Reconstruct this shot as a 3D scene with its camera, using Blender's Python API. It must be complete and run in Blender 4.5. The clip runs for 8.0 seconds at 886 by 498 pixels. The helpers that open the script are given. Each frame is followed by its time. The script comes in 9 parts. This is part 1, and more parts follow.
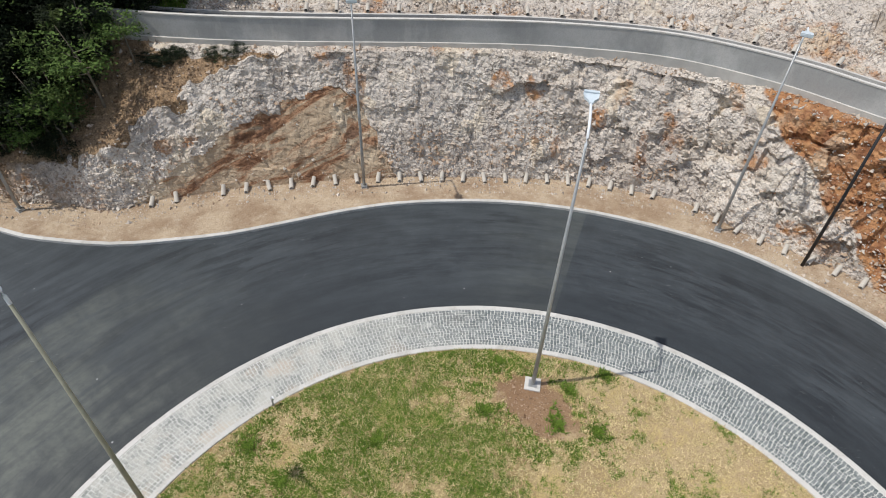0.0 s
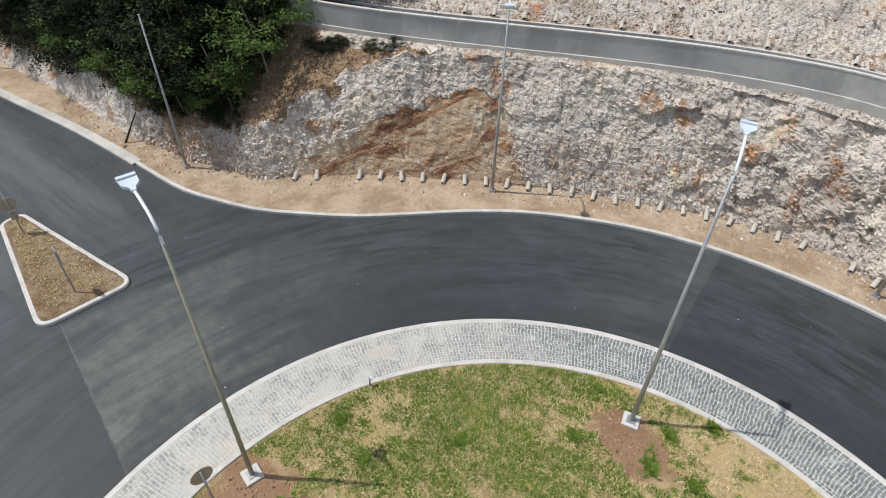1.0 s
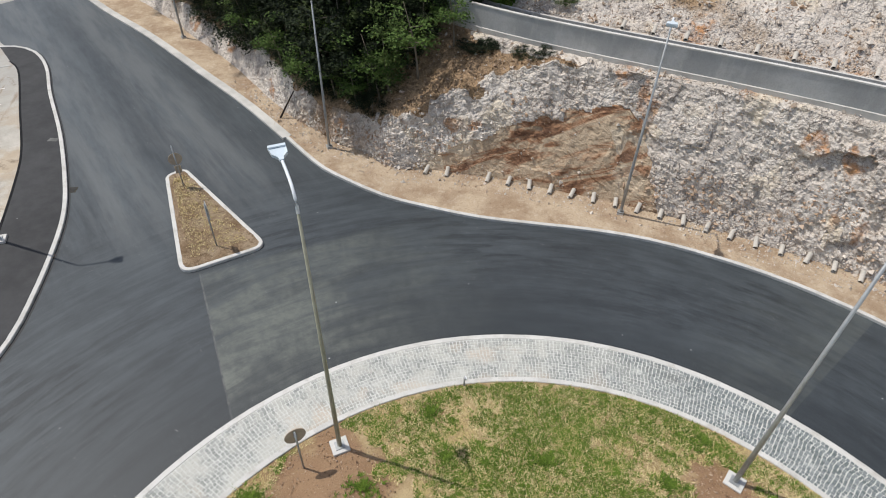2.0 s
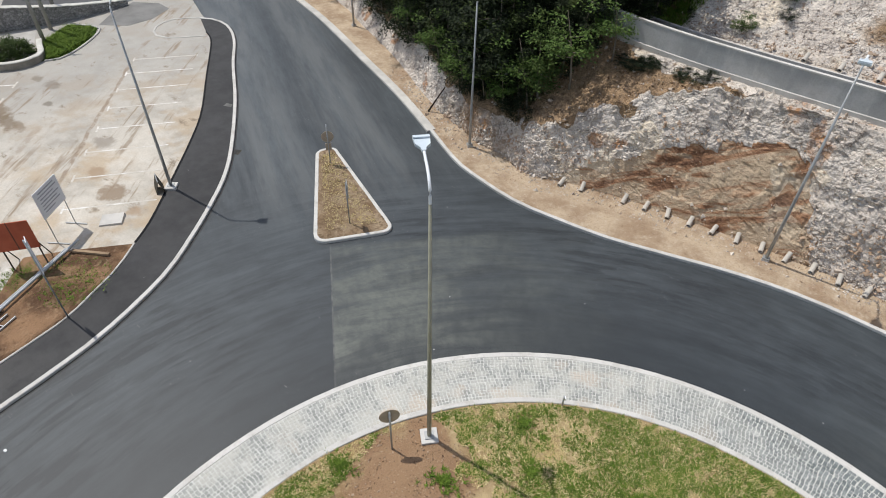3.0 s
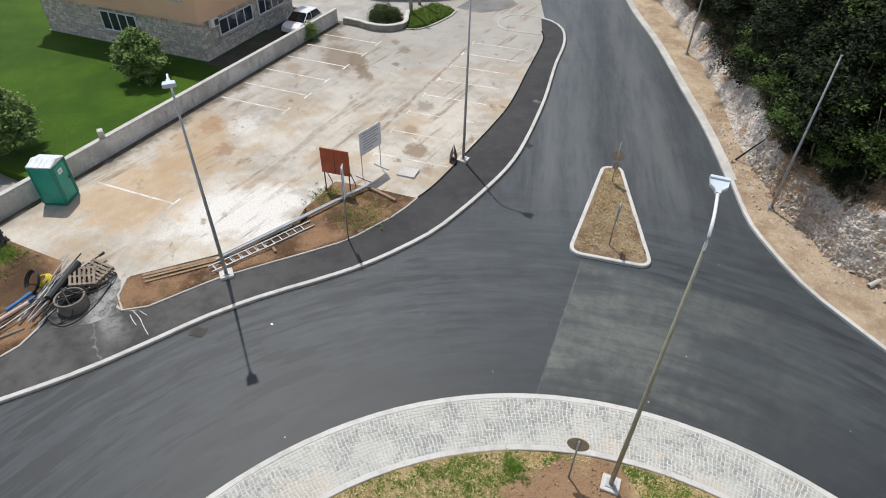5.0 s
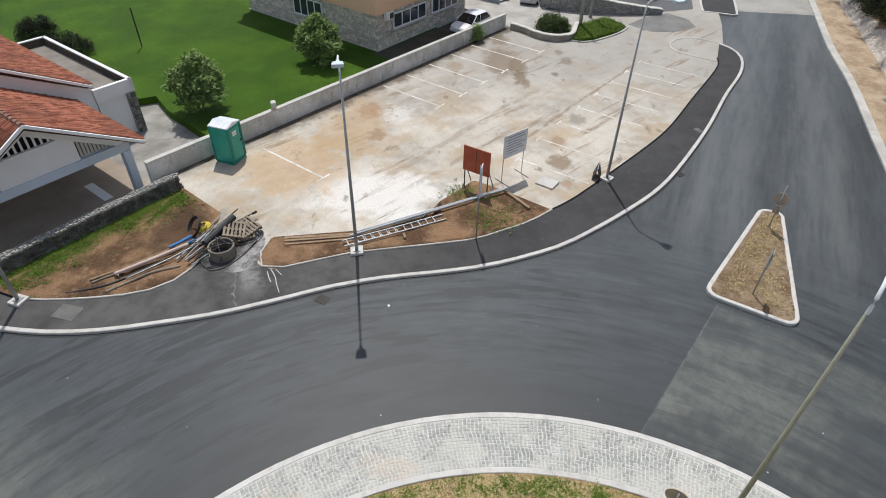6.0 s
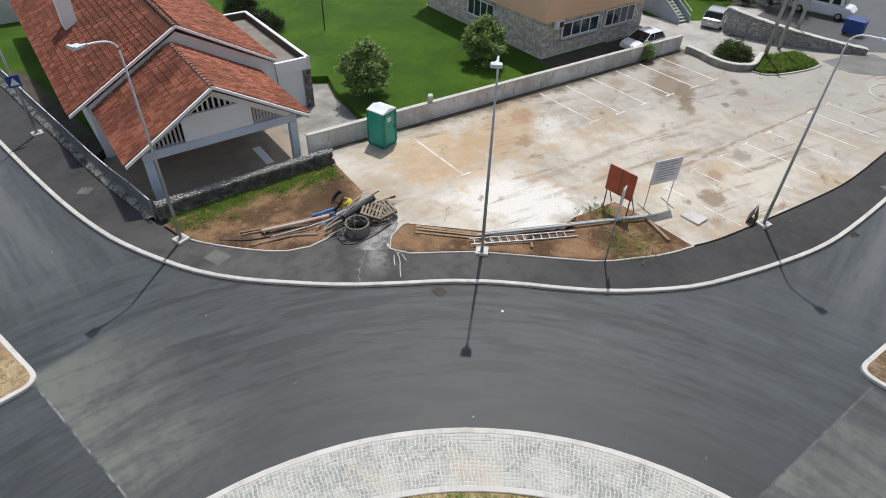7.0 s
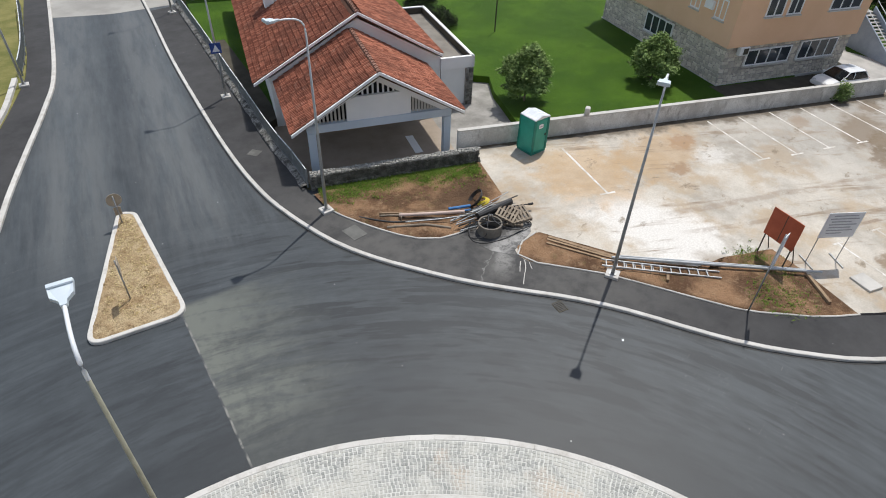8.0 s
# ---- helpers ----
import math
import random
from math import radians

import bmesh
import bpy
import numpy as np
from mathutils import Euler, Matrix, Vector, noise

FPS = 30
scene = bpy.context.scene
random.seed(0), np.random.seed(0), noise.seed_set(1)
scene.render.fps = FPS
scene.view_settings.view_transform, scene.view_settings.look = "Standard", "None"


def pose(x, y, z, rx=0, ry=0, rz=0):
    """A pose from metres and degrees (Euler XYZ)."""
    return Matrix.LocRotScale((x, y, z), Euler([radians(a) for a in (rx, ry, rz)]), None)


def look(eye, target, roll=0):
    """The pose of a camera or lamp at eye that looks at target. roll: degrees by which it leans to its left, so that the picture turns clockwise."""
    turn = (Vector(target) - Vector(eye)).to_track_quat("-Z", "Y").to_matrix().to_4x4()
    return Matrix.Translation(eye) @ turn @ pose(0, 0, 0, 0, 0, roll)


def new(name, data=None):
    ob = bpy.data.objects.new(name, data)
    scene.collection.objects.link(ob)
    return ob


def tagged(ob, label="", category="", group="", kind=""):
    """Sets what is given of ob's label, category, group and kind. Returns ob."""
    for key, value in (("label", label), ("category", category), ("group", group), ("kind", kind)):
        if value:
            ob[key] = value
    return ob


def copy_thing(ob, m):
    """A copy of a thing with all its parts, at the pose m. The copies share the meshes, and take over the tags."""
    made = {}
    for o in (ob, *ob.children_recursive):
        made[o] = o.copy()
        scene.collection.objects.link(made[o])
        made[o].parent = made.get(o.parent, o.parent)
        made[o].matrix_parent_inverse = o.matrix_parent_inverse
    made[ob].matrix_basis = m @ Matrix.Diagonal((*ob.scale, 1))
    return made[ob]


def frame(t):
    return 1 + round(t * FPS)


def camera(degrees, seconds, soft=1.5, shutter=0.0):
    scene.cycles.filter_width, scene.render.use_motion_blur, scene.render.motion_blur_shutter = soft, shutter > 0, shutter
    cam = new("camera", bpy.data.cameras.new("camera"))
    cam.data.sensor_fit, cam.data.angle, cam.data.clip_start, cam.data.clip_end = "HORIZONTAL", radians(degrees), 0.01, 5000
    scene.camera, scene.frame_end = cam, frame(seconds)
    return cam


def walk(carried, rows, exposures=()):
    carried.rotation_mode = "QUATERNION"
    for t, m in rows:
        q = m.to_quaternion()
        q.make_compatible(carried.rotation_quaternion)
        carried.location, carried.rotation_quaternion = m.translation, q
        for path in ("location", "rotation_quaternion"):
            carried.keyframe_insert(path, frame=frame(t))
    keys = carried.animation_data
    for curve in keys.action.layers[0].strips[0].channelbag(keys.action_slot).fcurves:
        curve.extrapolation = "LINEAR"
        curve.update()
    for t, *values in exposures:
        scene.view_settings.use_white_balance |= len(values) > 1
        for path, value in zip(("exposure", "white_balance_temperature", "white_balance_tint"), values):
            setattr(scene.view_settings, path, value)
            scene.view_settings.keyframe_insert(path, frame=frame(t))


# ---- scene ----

# ======== camera ========
cam = camera(73.7, 8.0, soft=1.0)
PATH = [
    (0.0, 0.00, 0.00, 17.64, 0.00, -41.95, 2.34),
    (0.5, 0.05, -0.03, 17.60, 7.76, -41.78, 1.89),
    (1.0, 0.06, -0.04, 17.53, 15.32, -41.53, 1.71),
    (1.5, 0.03, -0.05, 17.47, 22.64, -41.33, 1.59),
    (3.0, 0.00, -0.13, 17.40, 45.53, -40.96, 1.34),
    (3.5, 0.05, -0.15, 17.46, 53.37, -40.90, 1.31),
    (4.0, 0.07, -0.19, 17.48, 61.14, -40.77, 1.38),
    (4.5, 0.05, -0.22, 17.38, 68.95, -40.51, 1.42),
    (6.0, 0.09, -0.12, 17.00, 92.92, -39.66, 1.41),
    (6.5, 0.10, -0.03, 16.95, 100.91, -39.49, 1.62),
    (7.0, 0.03, 0.02, 16.87, 108.98, -39.38, 1.91),
    (7.5, 0.02, 0.05, 16.78, 117.07, -39.24, 2.05),
    (8.0, -0.04, 0.08, 16.67, 125.19, -39.18, 2.16),
]
walk(cam, [(t, pose(x, y, z, 90 + pitch, 0, yaw) @ pose(0, 0, 0, 0, 0, roll)) for t, x, y, z, yaw, pitch, roll in PATH],
     exposures=[(0.0, -0.07), (1.5, 0.0), (4.5, 0.0), (6.0, -0.04), (7.0, -0.02), (8.0, 0.03)])

# ======== light ========
SUN_ELEV, SUN_AZ = radians(64.6), radians(191.5)      # the sun's bearing, counted from +x towards +y
world = bpy.data.worlds.new("sky")
scene.world = world
world.use_nodes = True
wn = world.node_tree.nodes
sky = wn.new("ShaderNodeTexSky")
sky.sky_type, sky.sun_disc = "NISHITA", False
sky.sun_elevation, sky.sun_rotation = SUN_ELEV, radians(90) - SUN_AZ
haze = wn.new("ShaderNodeHueSaturation")      # thin white cloud over the blue
haze.inputs["Saturation"].default_value = 0.62
world.node_tree.links.new(sky.outputs[0], haze.inputs["Color"])
world.node_tree.links.new(haze.outputs[0], wn["Background"].inputs[0])
wn["Background"].inputs[1].default_value = 0.14
sun_data = bpy.data.lights.new("sun", "SUN")
sun_data.energy, sun_data.angle, sun_data.color = 3.45, radians(0.6), (1.0, 0.962, 0.902)
sun = new("sun", sun_data)
to_sun = Vector((math.cos(SUN_AZ) * math.cos(SUN_ELEV), math.sin(SUN_AZ) * math.cos(SUN_ELEV), math.sin(SUN_ELEV)))
sun.matrix_world = look(to_sun * 60, (0, 0, 0))

# ======== material tools ========


class Nodes:
    """A small writer of node materials."""

    def __init__(self, name, rough=0.8, metal=0.0):
        self.mat = bpy.data.materials.new(name)
        self.mat.use_nodes = True
        self.tree = self.mat.node_tree
        self.bsdf = self.tree.nodes["Principled BSDF"]
        self.bsdf.inputs["Roughness"].default_value = rough
        self.bsdf.inputs["Metallic"].default_value = metal
        self.bsdf.inputs["Specular IOR Level"].default_value = 0.18 if rough > 0.82 else 0.5
        self.place = self.add("ShaderNodeNewGeometry").outputs["Position"]

    def add(self, kind):
        return self.tree.nodes.new(kind)

    def put(self, socket, value):
        if isinstance(value, bpy.types.NodeSocket):
            self.tree.links.new(value, socket)
        elif isinstance(value, (tuple, list)) and len(value) == 3 and socket.type == "RGBA":
            socket.default_value = (*value, 1)
        else:
            socket.default_value = value

    def local(self):
        self.place = self.add("ShaderNodeTexCoord").outputs["Object"]
        return self

    def noise(self, scale, detail=4, rough=0.55, vector=None, warp=0.0):
        n = self.add("ShaderNodeTexNoise")
        self.put(n.inputs["Vector"], vector or self.place)
        n.inputs["Scale"].default_value, n.inputs["Detail"].default_value = scale, detail
        n.inputs["Roughness"].default_value, n.inputs["Distortion"].default_value = rough, warp
        return n.outputs["Fac"]

    def cells(self, scale, feature="F1", out="Color", vector=None, rand=1.0):
        n = self.add("ShaderNodeTexVoronoi")
        n.feature = feature
        self.put(n.inputs["Vector"], vector or self.place)
        n.inputs["Scale"].default_value, n.inputs["Randomness"].default_value = scale, rand
        return n.outputs[out]

    def scaled(self, x, y, z):
        n = self.add("ShaderNodeMapping")
        self.put(n.inputs["Vector"], self.place)
        n.inputs["Scale"].default_value = (x, y, z)
        return n.outputs[0]

    def math(self, op, a, b=0.0, clamp=False):
        n = self.add("ShaderNodeMath")
        n.operation, n.use_clamp = op, clamp
        self.put(n.inputs[0], a)
        self.put(n.inputs[1], b)
        return n.outputs[0]

    def step(self, value, low, high, to_low=0.0, to_high=1.0):
        n = self.add("ShaderNodeMapRange")
        n.interpolation_type = "SMOOTHSTEP"
        self.put(n.inputs[0], value)
        for k, v in enumerate((low, high, to_low, to_high)):
            n.inputs[k + 1].default_value = v
        return n.outputs[0]

    def mix(self, fac, a, b, kind="MIX"):
        n = self.add("ShaderNodeMix")
        n.data_type, n.blend_type = "RGBA", kind
        self.put(n.inputs[0], fac)
        self.put(n.inputs[6], a)
        self.put(n.inputs[7], b)
        return n.outputs[2]

    def attribute(self, name):
        n = self.add("ShaderNodeAttribute")
        n.attribute_name = name
        return n.outputs["Fac"]

    def piece(self):
        return self.add("ShaderNodeObjectInfo").outputs["Random"]

    def island(self):
        return self.add("ShaderNodeNewGeometry").outputs["Random Per Island"]

    def axes(self):
        n = self.add("ShaderNodeSeparateXYZ")
        self.put(n.inputs[0], self.place)
        return n.outputs

    def bump(self, height, strength=0.3, distance=0.02):
        n = self.add("ShaderNodeBump")
        n.inputs["Strength"].default_value, n.inputs["Distance"].default_value = strength, distance
        self.put(n.inputs["Height"], height)
        self.put(self.bsdf.inputs["Normal"], n.outputs[0])
        return self

    def colour(self, value):
        self.put(self.bsdf.inputs["Base Color"], value)
        return self

    def rough(self, value):
        self.put(self.bsdf.inputs["Roughness"], value)
        return self


def plain(name, dark, light, scale=3.0, fine=40.0, rough=0.8, bump=0.25, dist=0.01, metal=0.0, local=False):
    """A surface with stains at one scale and grain at another."""
    n = Nodes(name, rough, metal)
    if local:
        n.local()
    big, small = n.noise(scale, 5, 0.6), n.noise(fine, 3, 0.6)
    f = n.math("ADD", n.math("MULTIPLY", n.step(big, 0.3, 0.7), 0.65), n.math("MULTIPLY", small, 0.35))
    n.colour(n.mix(f, dark, light))
    return n.bump(n.math("ADD", small, n.math("MULTIPLY", big, 2.0)), bump, dist).mat


CX, CY = 2.02, 2.31          # middle of the roundabout
R_OUT, R_IN = 13.94, 11.66   # the paved ring round its island


def asphalt(name, dark, light, ring_wear, dusty, dull=0.0):
    n = Nodes(name, 0.82)
    x, y, _ = n.axes()
    grain, stain, cloud = n.noise(40, 4, 0.8), n.noise(0.9, 6, 0.68), n.noise(0.16, 4, 0.55)
    tone = n.math("ADD", n.math("MULTIPLY", n.step(stain, 0.3, 0.75), 0.6), n.math("MULTIPLY", n.step(cloud, 0.35, 0.7), 0.4))
    if ring_wear:
        dx, dy = n.math("SUBTRACT", x, CX), n.math("SUBTRACT", y, CY)
        r = n.math("SQRT", n.math("ADD", n.math("MULTIPLY", dx, dx), n.math("MULTIPLY", dy, dy)))
        turn = n.math("ARCTAN2", dy, dx)
        v = n.add("ShaderNodeCombineXYZ")
        n.put(v.inputs[0], r)
        n.put(v.inputs[1], n.math("MULTIPLY", n.math("COSINE", turn), 2.6))
        n.put(v.inputs[2], n.math("MULTIPLY", n.math("SINE", turn), 2.6))
        ring_v = v.outputs[0]
        # on the two arms the wear runs along the road: start, direction
        arms = []
        for px, py, ax, ay, south in ((-20.0, 12.8, -0.93, 0.367, False), (-8.0, -21.0, -0.447, -0.894, True)):
            ox, oy = n.math("SUBTRACT", x, px), n.math("SUBTRACT", y, py)
            across = n.math("ADD", n.math("MULTIPLY", ox, -ay), n.math("MULTIPLY", oy, ax))
            along_arm = n.math("ADD", n.math("MULTIPLY", ox, ax), n.math("MULTIPLY", oy, ay))
            w = n.add("ShaderNodeCombineXYZ")
            n.put(w.inputs[0], n.math("ADD", across, 40.0))
            n.put(w.inputs[1], n.math("MULTIPLY", along_arm, 0.11))
            on = n.math("MULTIPLY", n.step(along_arm, -3.0, 5.0), n.step(y, -8.0, -3.0, 1.0, 0.0) if south else n.step(y, -3.0, 2.0))
            arms.append((w.outputs[0], on, across))
        worn = []
        for k, (scale, detail, rough_k, warp) in enumerate(((0.55, 4, 0.65, 0.3), (3.8, 4, 0.7, 0.0), (2.3, 3, 0.55, 0.10))):
            f = n.noise(scale, detail, rough_k, ring_v, warp)
            for vec, on, _ in arms:
                f = n.mix(on, f, n.noise(scale, detail, rough_k, vec, warp))
            worn.append(f)
        lanes, thin, tyre = worn
        tone = n.math("ADD", n.math("MULTIPLY", tone, 0.34),
                      n.math("ADD", n.math("MULTIPLY", n.step(lanes, 0.34, 0.66), 0.32), n.math("MULTIPLY", n.step(thin, 0.40, 0.63), 0.26)))
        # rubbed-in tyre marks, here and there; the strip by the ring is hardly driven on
        marks = n.math("MULTIPLY", n.step(tyre, 0.50, 0.58), n.math("MAXIMUM", n.step(n.noise(0.13, 3, 0.6), 0.46, 0.62, 0.05, 0.75), n.step(n.math("ABSOLUTE", n.math("ADD", turn, 2.5)), 0.25, 0.75, 1.0, 0.0)))
        for _, on, _ in arms:
            marks = n.math("MULTIPLY", marks, n.math("SUBTRACT", 1.0, n.math("MULTIPLY", on, 0.75)))
        tone = n.math("SUBTRACT", tone, n.math("MULTIPLY", marks, 0.46))
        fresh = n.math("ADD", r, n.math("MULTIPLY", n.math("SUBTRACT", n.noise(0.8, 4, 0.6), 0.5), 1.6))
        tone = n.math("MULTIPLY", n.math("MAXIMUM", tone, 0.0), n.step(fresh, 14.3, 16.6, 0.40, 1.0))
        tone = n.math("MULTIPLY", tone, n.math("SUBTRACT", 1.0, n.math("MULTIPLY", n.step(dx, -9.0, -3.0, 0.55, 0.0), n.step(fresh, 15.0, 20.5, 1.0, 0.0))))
        for _, on, across in arms:
            track = n.math("ABSOLUTE", n.math("SUBTRACT", n.math("ABSOLUTE", across), 2.6))
            tone = n.math("ADD", tone, n.math("MULTIPLY", on, n.step(track, 0.3, 2.4, 0.34, 0.0)))
    c = n.mix(n.math("MAXIMUM", tone, 0.0), dark, light)
    if ring_wear:
        # dust that traffic has drawn out along the two arms
        for vec, on, across in arms:
            side = n.math("ABSOLUTE", n.math("SUBTRACT", n.math("ABSOLUTE", across), 2.4))
            lines = n.math("MULTIPLY", n.step(n.noise(1.1, 5, 0.7, vec, 0.2), 0.36, 0.62, 0.15, 1.0), n.step(side, 0.4, 2.6, 0.62, 0.12))
            c = n.mix(n.math("MULTIPLY", lines, on), c, (0.122, 0.125, 0.122))
    if dusty and ring_wear:
        # older, dust-grey lanes that start at straight joints: point, normal, reach across, start and reach along
        for px, py, nx, ny, reach, a0, a1, most in ((-17.7, 10.2, 0.561, 0.828, 11.5, -0.3, 8.2, 1.0), (-7.25, -17.2, -0.942, 0.335, 4.6, -0.6, 7.8, 1.5)):
            ox, oy = n.math("SUBTRACT", x, px), n.math("SUBTRACT", y, py)
            across = n.math("ADD", n.math("MULTIPLY", ox, nx), n.math("MULTIPLY", oy, ny))
            along = n.math("ADD", n.math("MULTIPLY", ox, abs(ny)), n.math("MULTIPLY", oy, -nx if ny > 0.5 else 0.942))
            ragged = n.math("ADD", across, n.math("MULTIPLY", n.math("SUBTRACT", n.noise(1.1, 4, 0.6), 0.5), 3.0))
            m = n.math("MULTIPLY", n.step(across, 0.0, 0.05), n.step(ragged, 0.0, 1.15 * reach, 1.0, 0.0))
            m = n.math("MULTIPLY", m, n.math("MULTIPLY", n.step(along, a0, a0 + 0.4), n.step(along, a1 - 2.5, a1, 1.0, 0.25)))
            patchy = n.math("MULTIPLY", n.step(n.noise(0.32, 5, 0.62), 0.36, 0.62, 0.28 if ny > 0.5 else 0.7, 1.0), n.math("MULTIPLY", n.step(n.noise(1.1, 5, 0.66, ring_v, 0.8), 0.34, 0.60, 0.30, 1.0), n.step(n.noise(2.6, 5, 0.72), 0.36, 0.60, 0.62, 1.0)))
            c = n.mix(n.math("MULTIPLY", m, n.math("MULTIPLY", patchy, most, True)), c, (0.126, 0.134, 0.114))
            seam = n.math("MULTIPLY", n.step(n.math("ABSOLUTE", n.math("ADD", across, n.math("MULTIPLY", n.math("SUBTRACT", n.noise(3.0), 0.5), 0.05))), 0.015, 0.05, 1.0, 0.0),
                          n.math("MULTIPLY", n.step(along, a0, a0 + 0.2), n.step(along, a1 - 0.4, a1, 1.0, 0.0)))
            c = n.mix(n.math("MULTIPLY", seam, n.step(n.noise(2.0, 5, 0.7), 0.4, 0.6, 0.1, 0.35 if ny > 0.5 else 0.9)), c, (0.24, 0.235, 0.21))
    if ring_wear:
        scratch = n.step(n.noise(2.2, 5, 0.75, n.scaled(0.35, 3.0, 1.0), 2.5), 0.645, 0.69)
        scratch2 = n.step(n.noise(2.2, 5, 0.75, n.scaled(3.0, 0.45, 1.0), 2.5), 0.665, 0.71)
        few = n.step(n.noise(0.14, 2, 0.5), 0.45, 0.60)
        c = n.mix(n.math("MULTIPLY", n.math("MAXIMUM", scratch, scratch2), n.math("MULTIPLY", few, 0.62)), c, (0.22, 0.22, 0.21))
    if dull:
        dx, dy = n.math("SUBTRACT", x, -16.8), n.math("SUBTRACT", y, -10.5)
        d = n.math("SQRT", n.math("ADD", n.math("MULTIPLY", dx, dx), n.math("MULTIPLY", dy, dy)))
        dust = n.math("MULTIPLY", n.step(d, 4.0, 13.0, 0.75, 0.12), n.step(n.noise(0.7, 5, 0.7), 0.32, 0.62, 0.25, 1.0))
        c = n.mix(dust, c, (0.115, 0.112, 0.105))
        # cement dust carried out of the car park, and a thin pale trail
        for px, py, ax, ay, wide, reach, most in ((-18.65, -9.54, 0.913, 0.408, 0.62, 2.6, 0.75), (-17.76, -9.82, 0.936, 0.352, 0.05, 3.4, 0.6)):
            ox, oy = n.math("SUBTRACT", x, px), n.math("SUBTRACT", y, py)
            aside = n.math("ABSOLUTE", n.math("ADD", n.math("ADD", n.math("MULTIPLY", ox, -ay), n.math("MULTIPLY", oy, ax)), n.math("MULTIPLY", n.math("SUBTRACT", n.noise(1.5, 4, 0.7), 0.5), 0.7)))
            ahead = n.math("ADD", n.math("MULTIPLY", ox, ax), n.math("MULTIPLY", oy, ay))
            trail = n.math("MULTIPLY", n.step(aside, wide * 0.2, wide, most, 0.0), n.math("MULTIPLY", n.step(ahead, 0.3 * reach, reach, 1.0, 0.0), n.step(n.noise(3.1, 5, 0.75), 0.36, 0.58, 0.15, 1.0)))
            c = n.mix(trail, c, (0.30, 0.295, 0.28))
    specks = n.step(n.cells(2.4, "F1", "Distance"), 0.0, 0.035, 1.0, 0.0)
    c = n.mix(n.math("MULTIPLY", specks, 0.25), c, (0.3, 0.29, 0.27))
    drops = n.math("MULTIPLY", n.step(n.cells(0.9, "F1", "Distance"), 0.012, 0.04, 0.8, 0.0), n.step(n.noise(0.2, 3, 0.6), 0.46, 0.56))
    c = n.mix(drops, c, (0.5, 0.5, 0.49))
    c = n.mix(n.step(grain, 0.35, 0.7, 0.0, 0.22), c, (0.145, 0.165, 0.180) if not dull else (0.07, 0.07, 0.072))
    n.colour(c)
    n.rough(n.step(grain, 0.3, 0.7, 0.48 + dull, 0.56 + dull))
    n.bsdf.inputs["Specular IOR Level"].default_value = 0.36
    return n.bump(grain, 0.35, 0.006).mat


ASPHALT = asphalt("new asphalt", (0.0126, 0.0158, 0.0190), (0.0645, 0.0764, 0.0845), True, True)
WALKWAY = asphalt("walkway asphalt", (0.018, 0.018, 0.0195), (0.050, 0.050, 0.052), False, False, 0.3)
UPPER_ASPHALT = asphalt("upper road asphalt", (0.06, 0.06, 0.063), (0.10, 0.10, 0.10), False, False)
def kerb_material():
    n = Nodes("kerb concrete", 0.86)
    stain, fine = n.noise(1.6, 5, 0.65), n.noise(30, 3, 0.6)
    c = n.mix(n.piece(), (0.50, 0.488, 0.46), (0.585, 0.57, 0.538))
    c = n.mix(n.step(stain, 0.46, 0.70, 0, 0.6), c, (0.36, 0.335, 0.295))
    c = n.mix(n.step(n.noise(7.0, 4, 0.7), 0.56, 0.72, 0, 0.45), c, (0.30, 0.275, 0.24))
    c = n.mix(n.step(fine, 0.4, 0.7, 0, 0.25), c, (0.66, 0.65, 0.63))
    n.colour(c)
    return n.bump(n.math("ADD", fine, stain), 0.25, 0.01).mat


KERB = kerb_material()
GUTTER = plain("gutter concrete", (0.38, 0.37, 0.35), (0.60, 0.58, 0.54), 0.8, 25, 0.85, 0.2)
WALL_CONCRETE = plain("wall concrete", (0.40, 0.40, 0.39), (0.58, 0.58, 0.56), 0.7, 18, 0.85, 0.25)
STEEL = plain("galvanised steel", (0.30, 0.31, 0.31), (0.46, 0.47, 0.47), 2.0, 30, 0.45, 0.05, 0.003, 0.55, True)
WHITE_PAINT = plain("white painted metal", (0.66, 0.70, 0.73), (0.80, 0.83, 0.86), 2.0, 30, 0.4, 0.05, 0.002, 0.0, True)
PLASTER = plain("white plaster", (0.80, 0.805, 0.81), (0.89, 0.892, 0.895), 0.6, 20, 0.85, 0.15)

# ======== mesh tools ========


def link(name, bm, mat=None, parent=None, label="", smooth=False):
    me = bpy.data.meshes.new(name)
    bmesh.ops.recalc_face_normals(bm, faces=bm.faces)
    bm.to_mesh(me)
    bm.free()
    if smooth:
        me.polygons.foreach_set("use_smooth", [True] * len(me.polygons))
    if mat:
        me.materials.append(mat)
    ob = new(name, me)
    if parent:
        ob.parent = parent
    if label:
        ob["label"] = label
    return ob


def part(name, bm, mat, parent, label="", smooth=False):
    return link(name, bm, mat, parent, label, smooth)


def thing(name, label, category, group="", kind="", at=None):
    ob = new(name)
    if at is not None:
        ob.matrix_basis = at
    return tagged(ob, label, category, group, kind)


def box(bm, m, sx, sy, sz, bevel=0.0):
    """A box of that size whose base centre is at m's origin."""
    made = bmesh.ops.create_cube(bm, size=1.0, matrix=m @ Matrix.Translation((0, 0, sz / 2)) @ Matrix.Diagonal((sx, sy, sz, 1)))
    if bevel:
        edges = {e for v in made["verts"] for e in v.link_edges}
        bmesh.ops.bevel(bm, geom=list(edges), offset=bevel, segments=2, affect="EDGES", profile=0.5)
    return bm


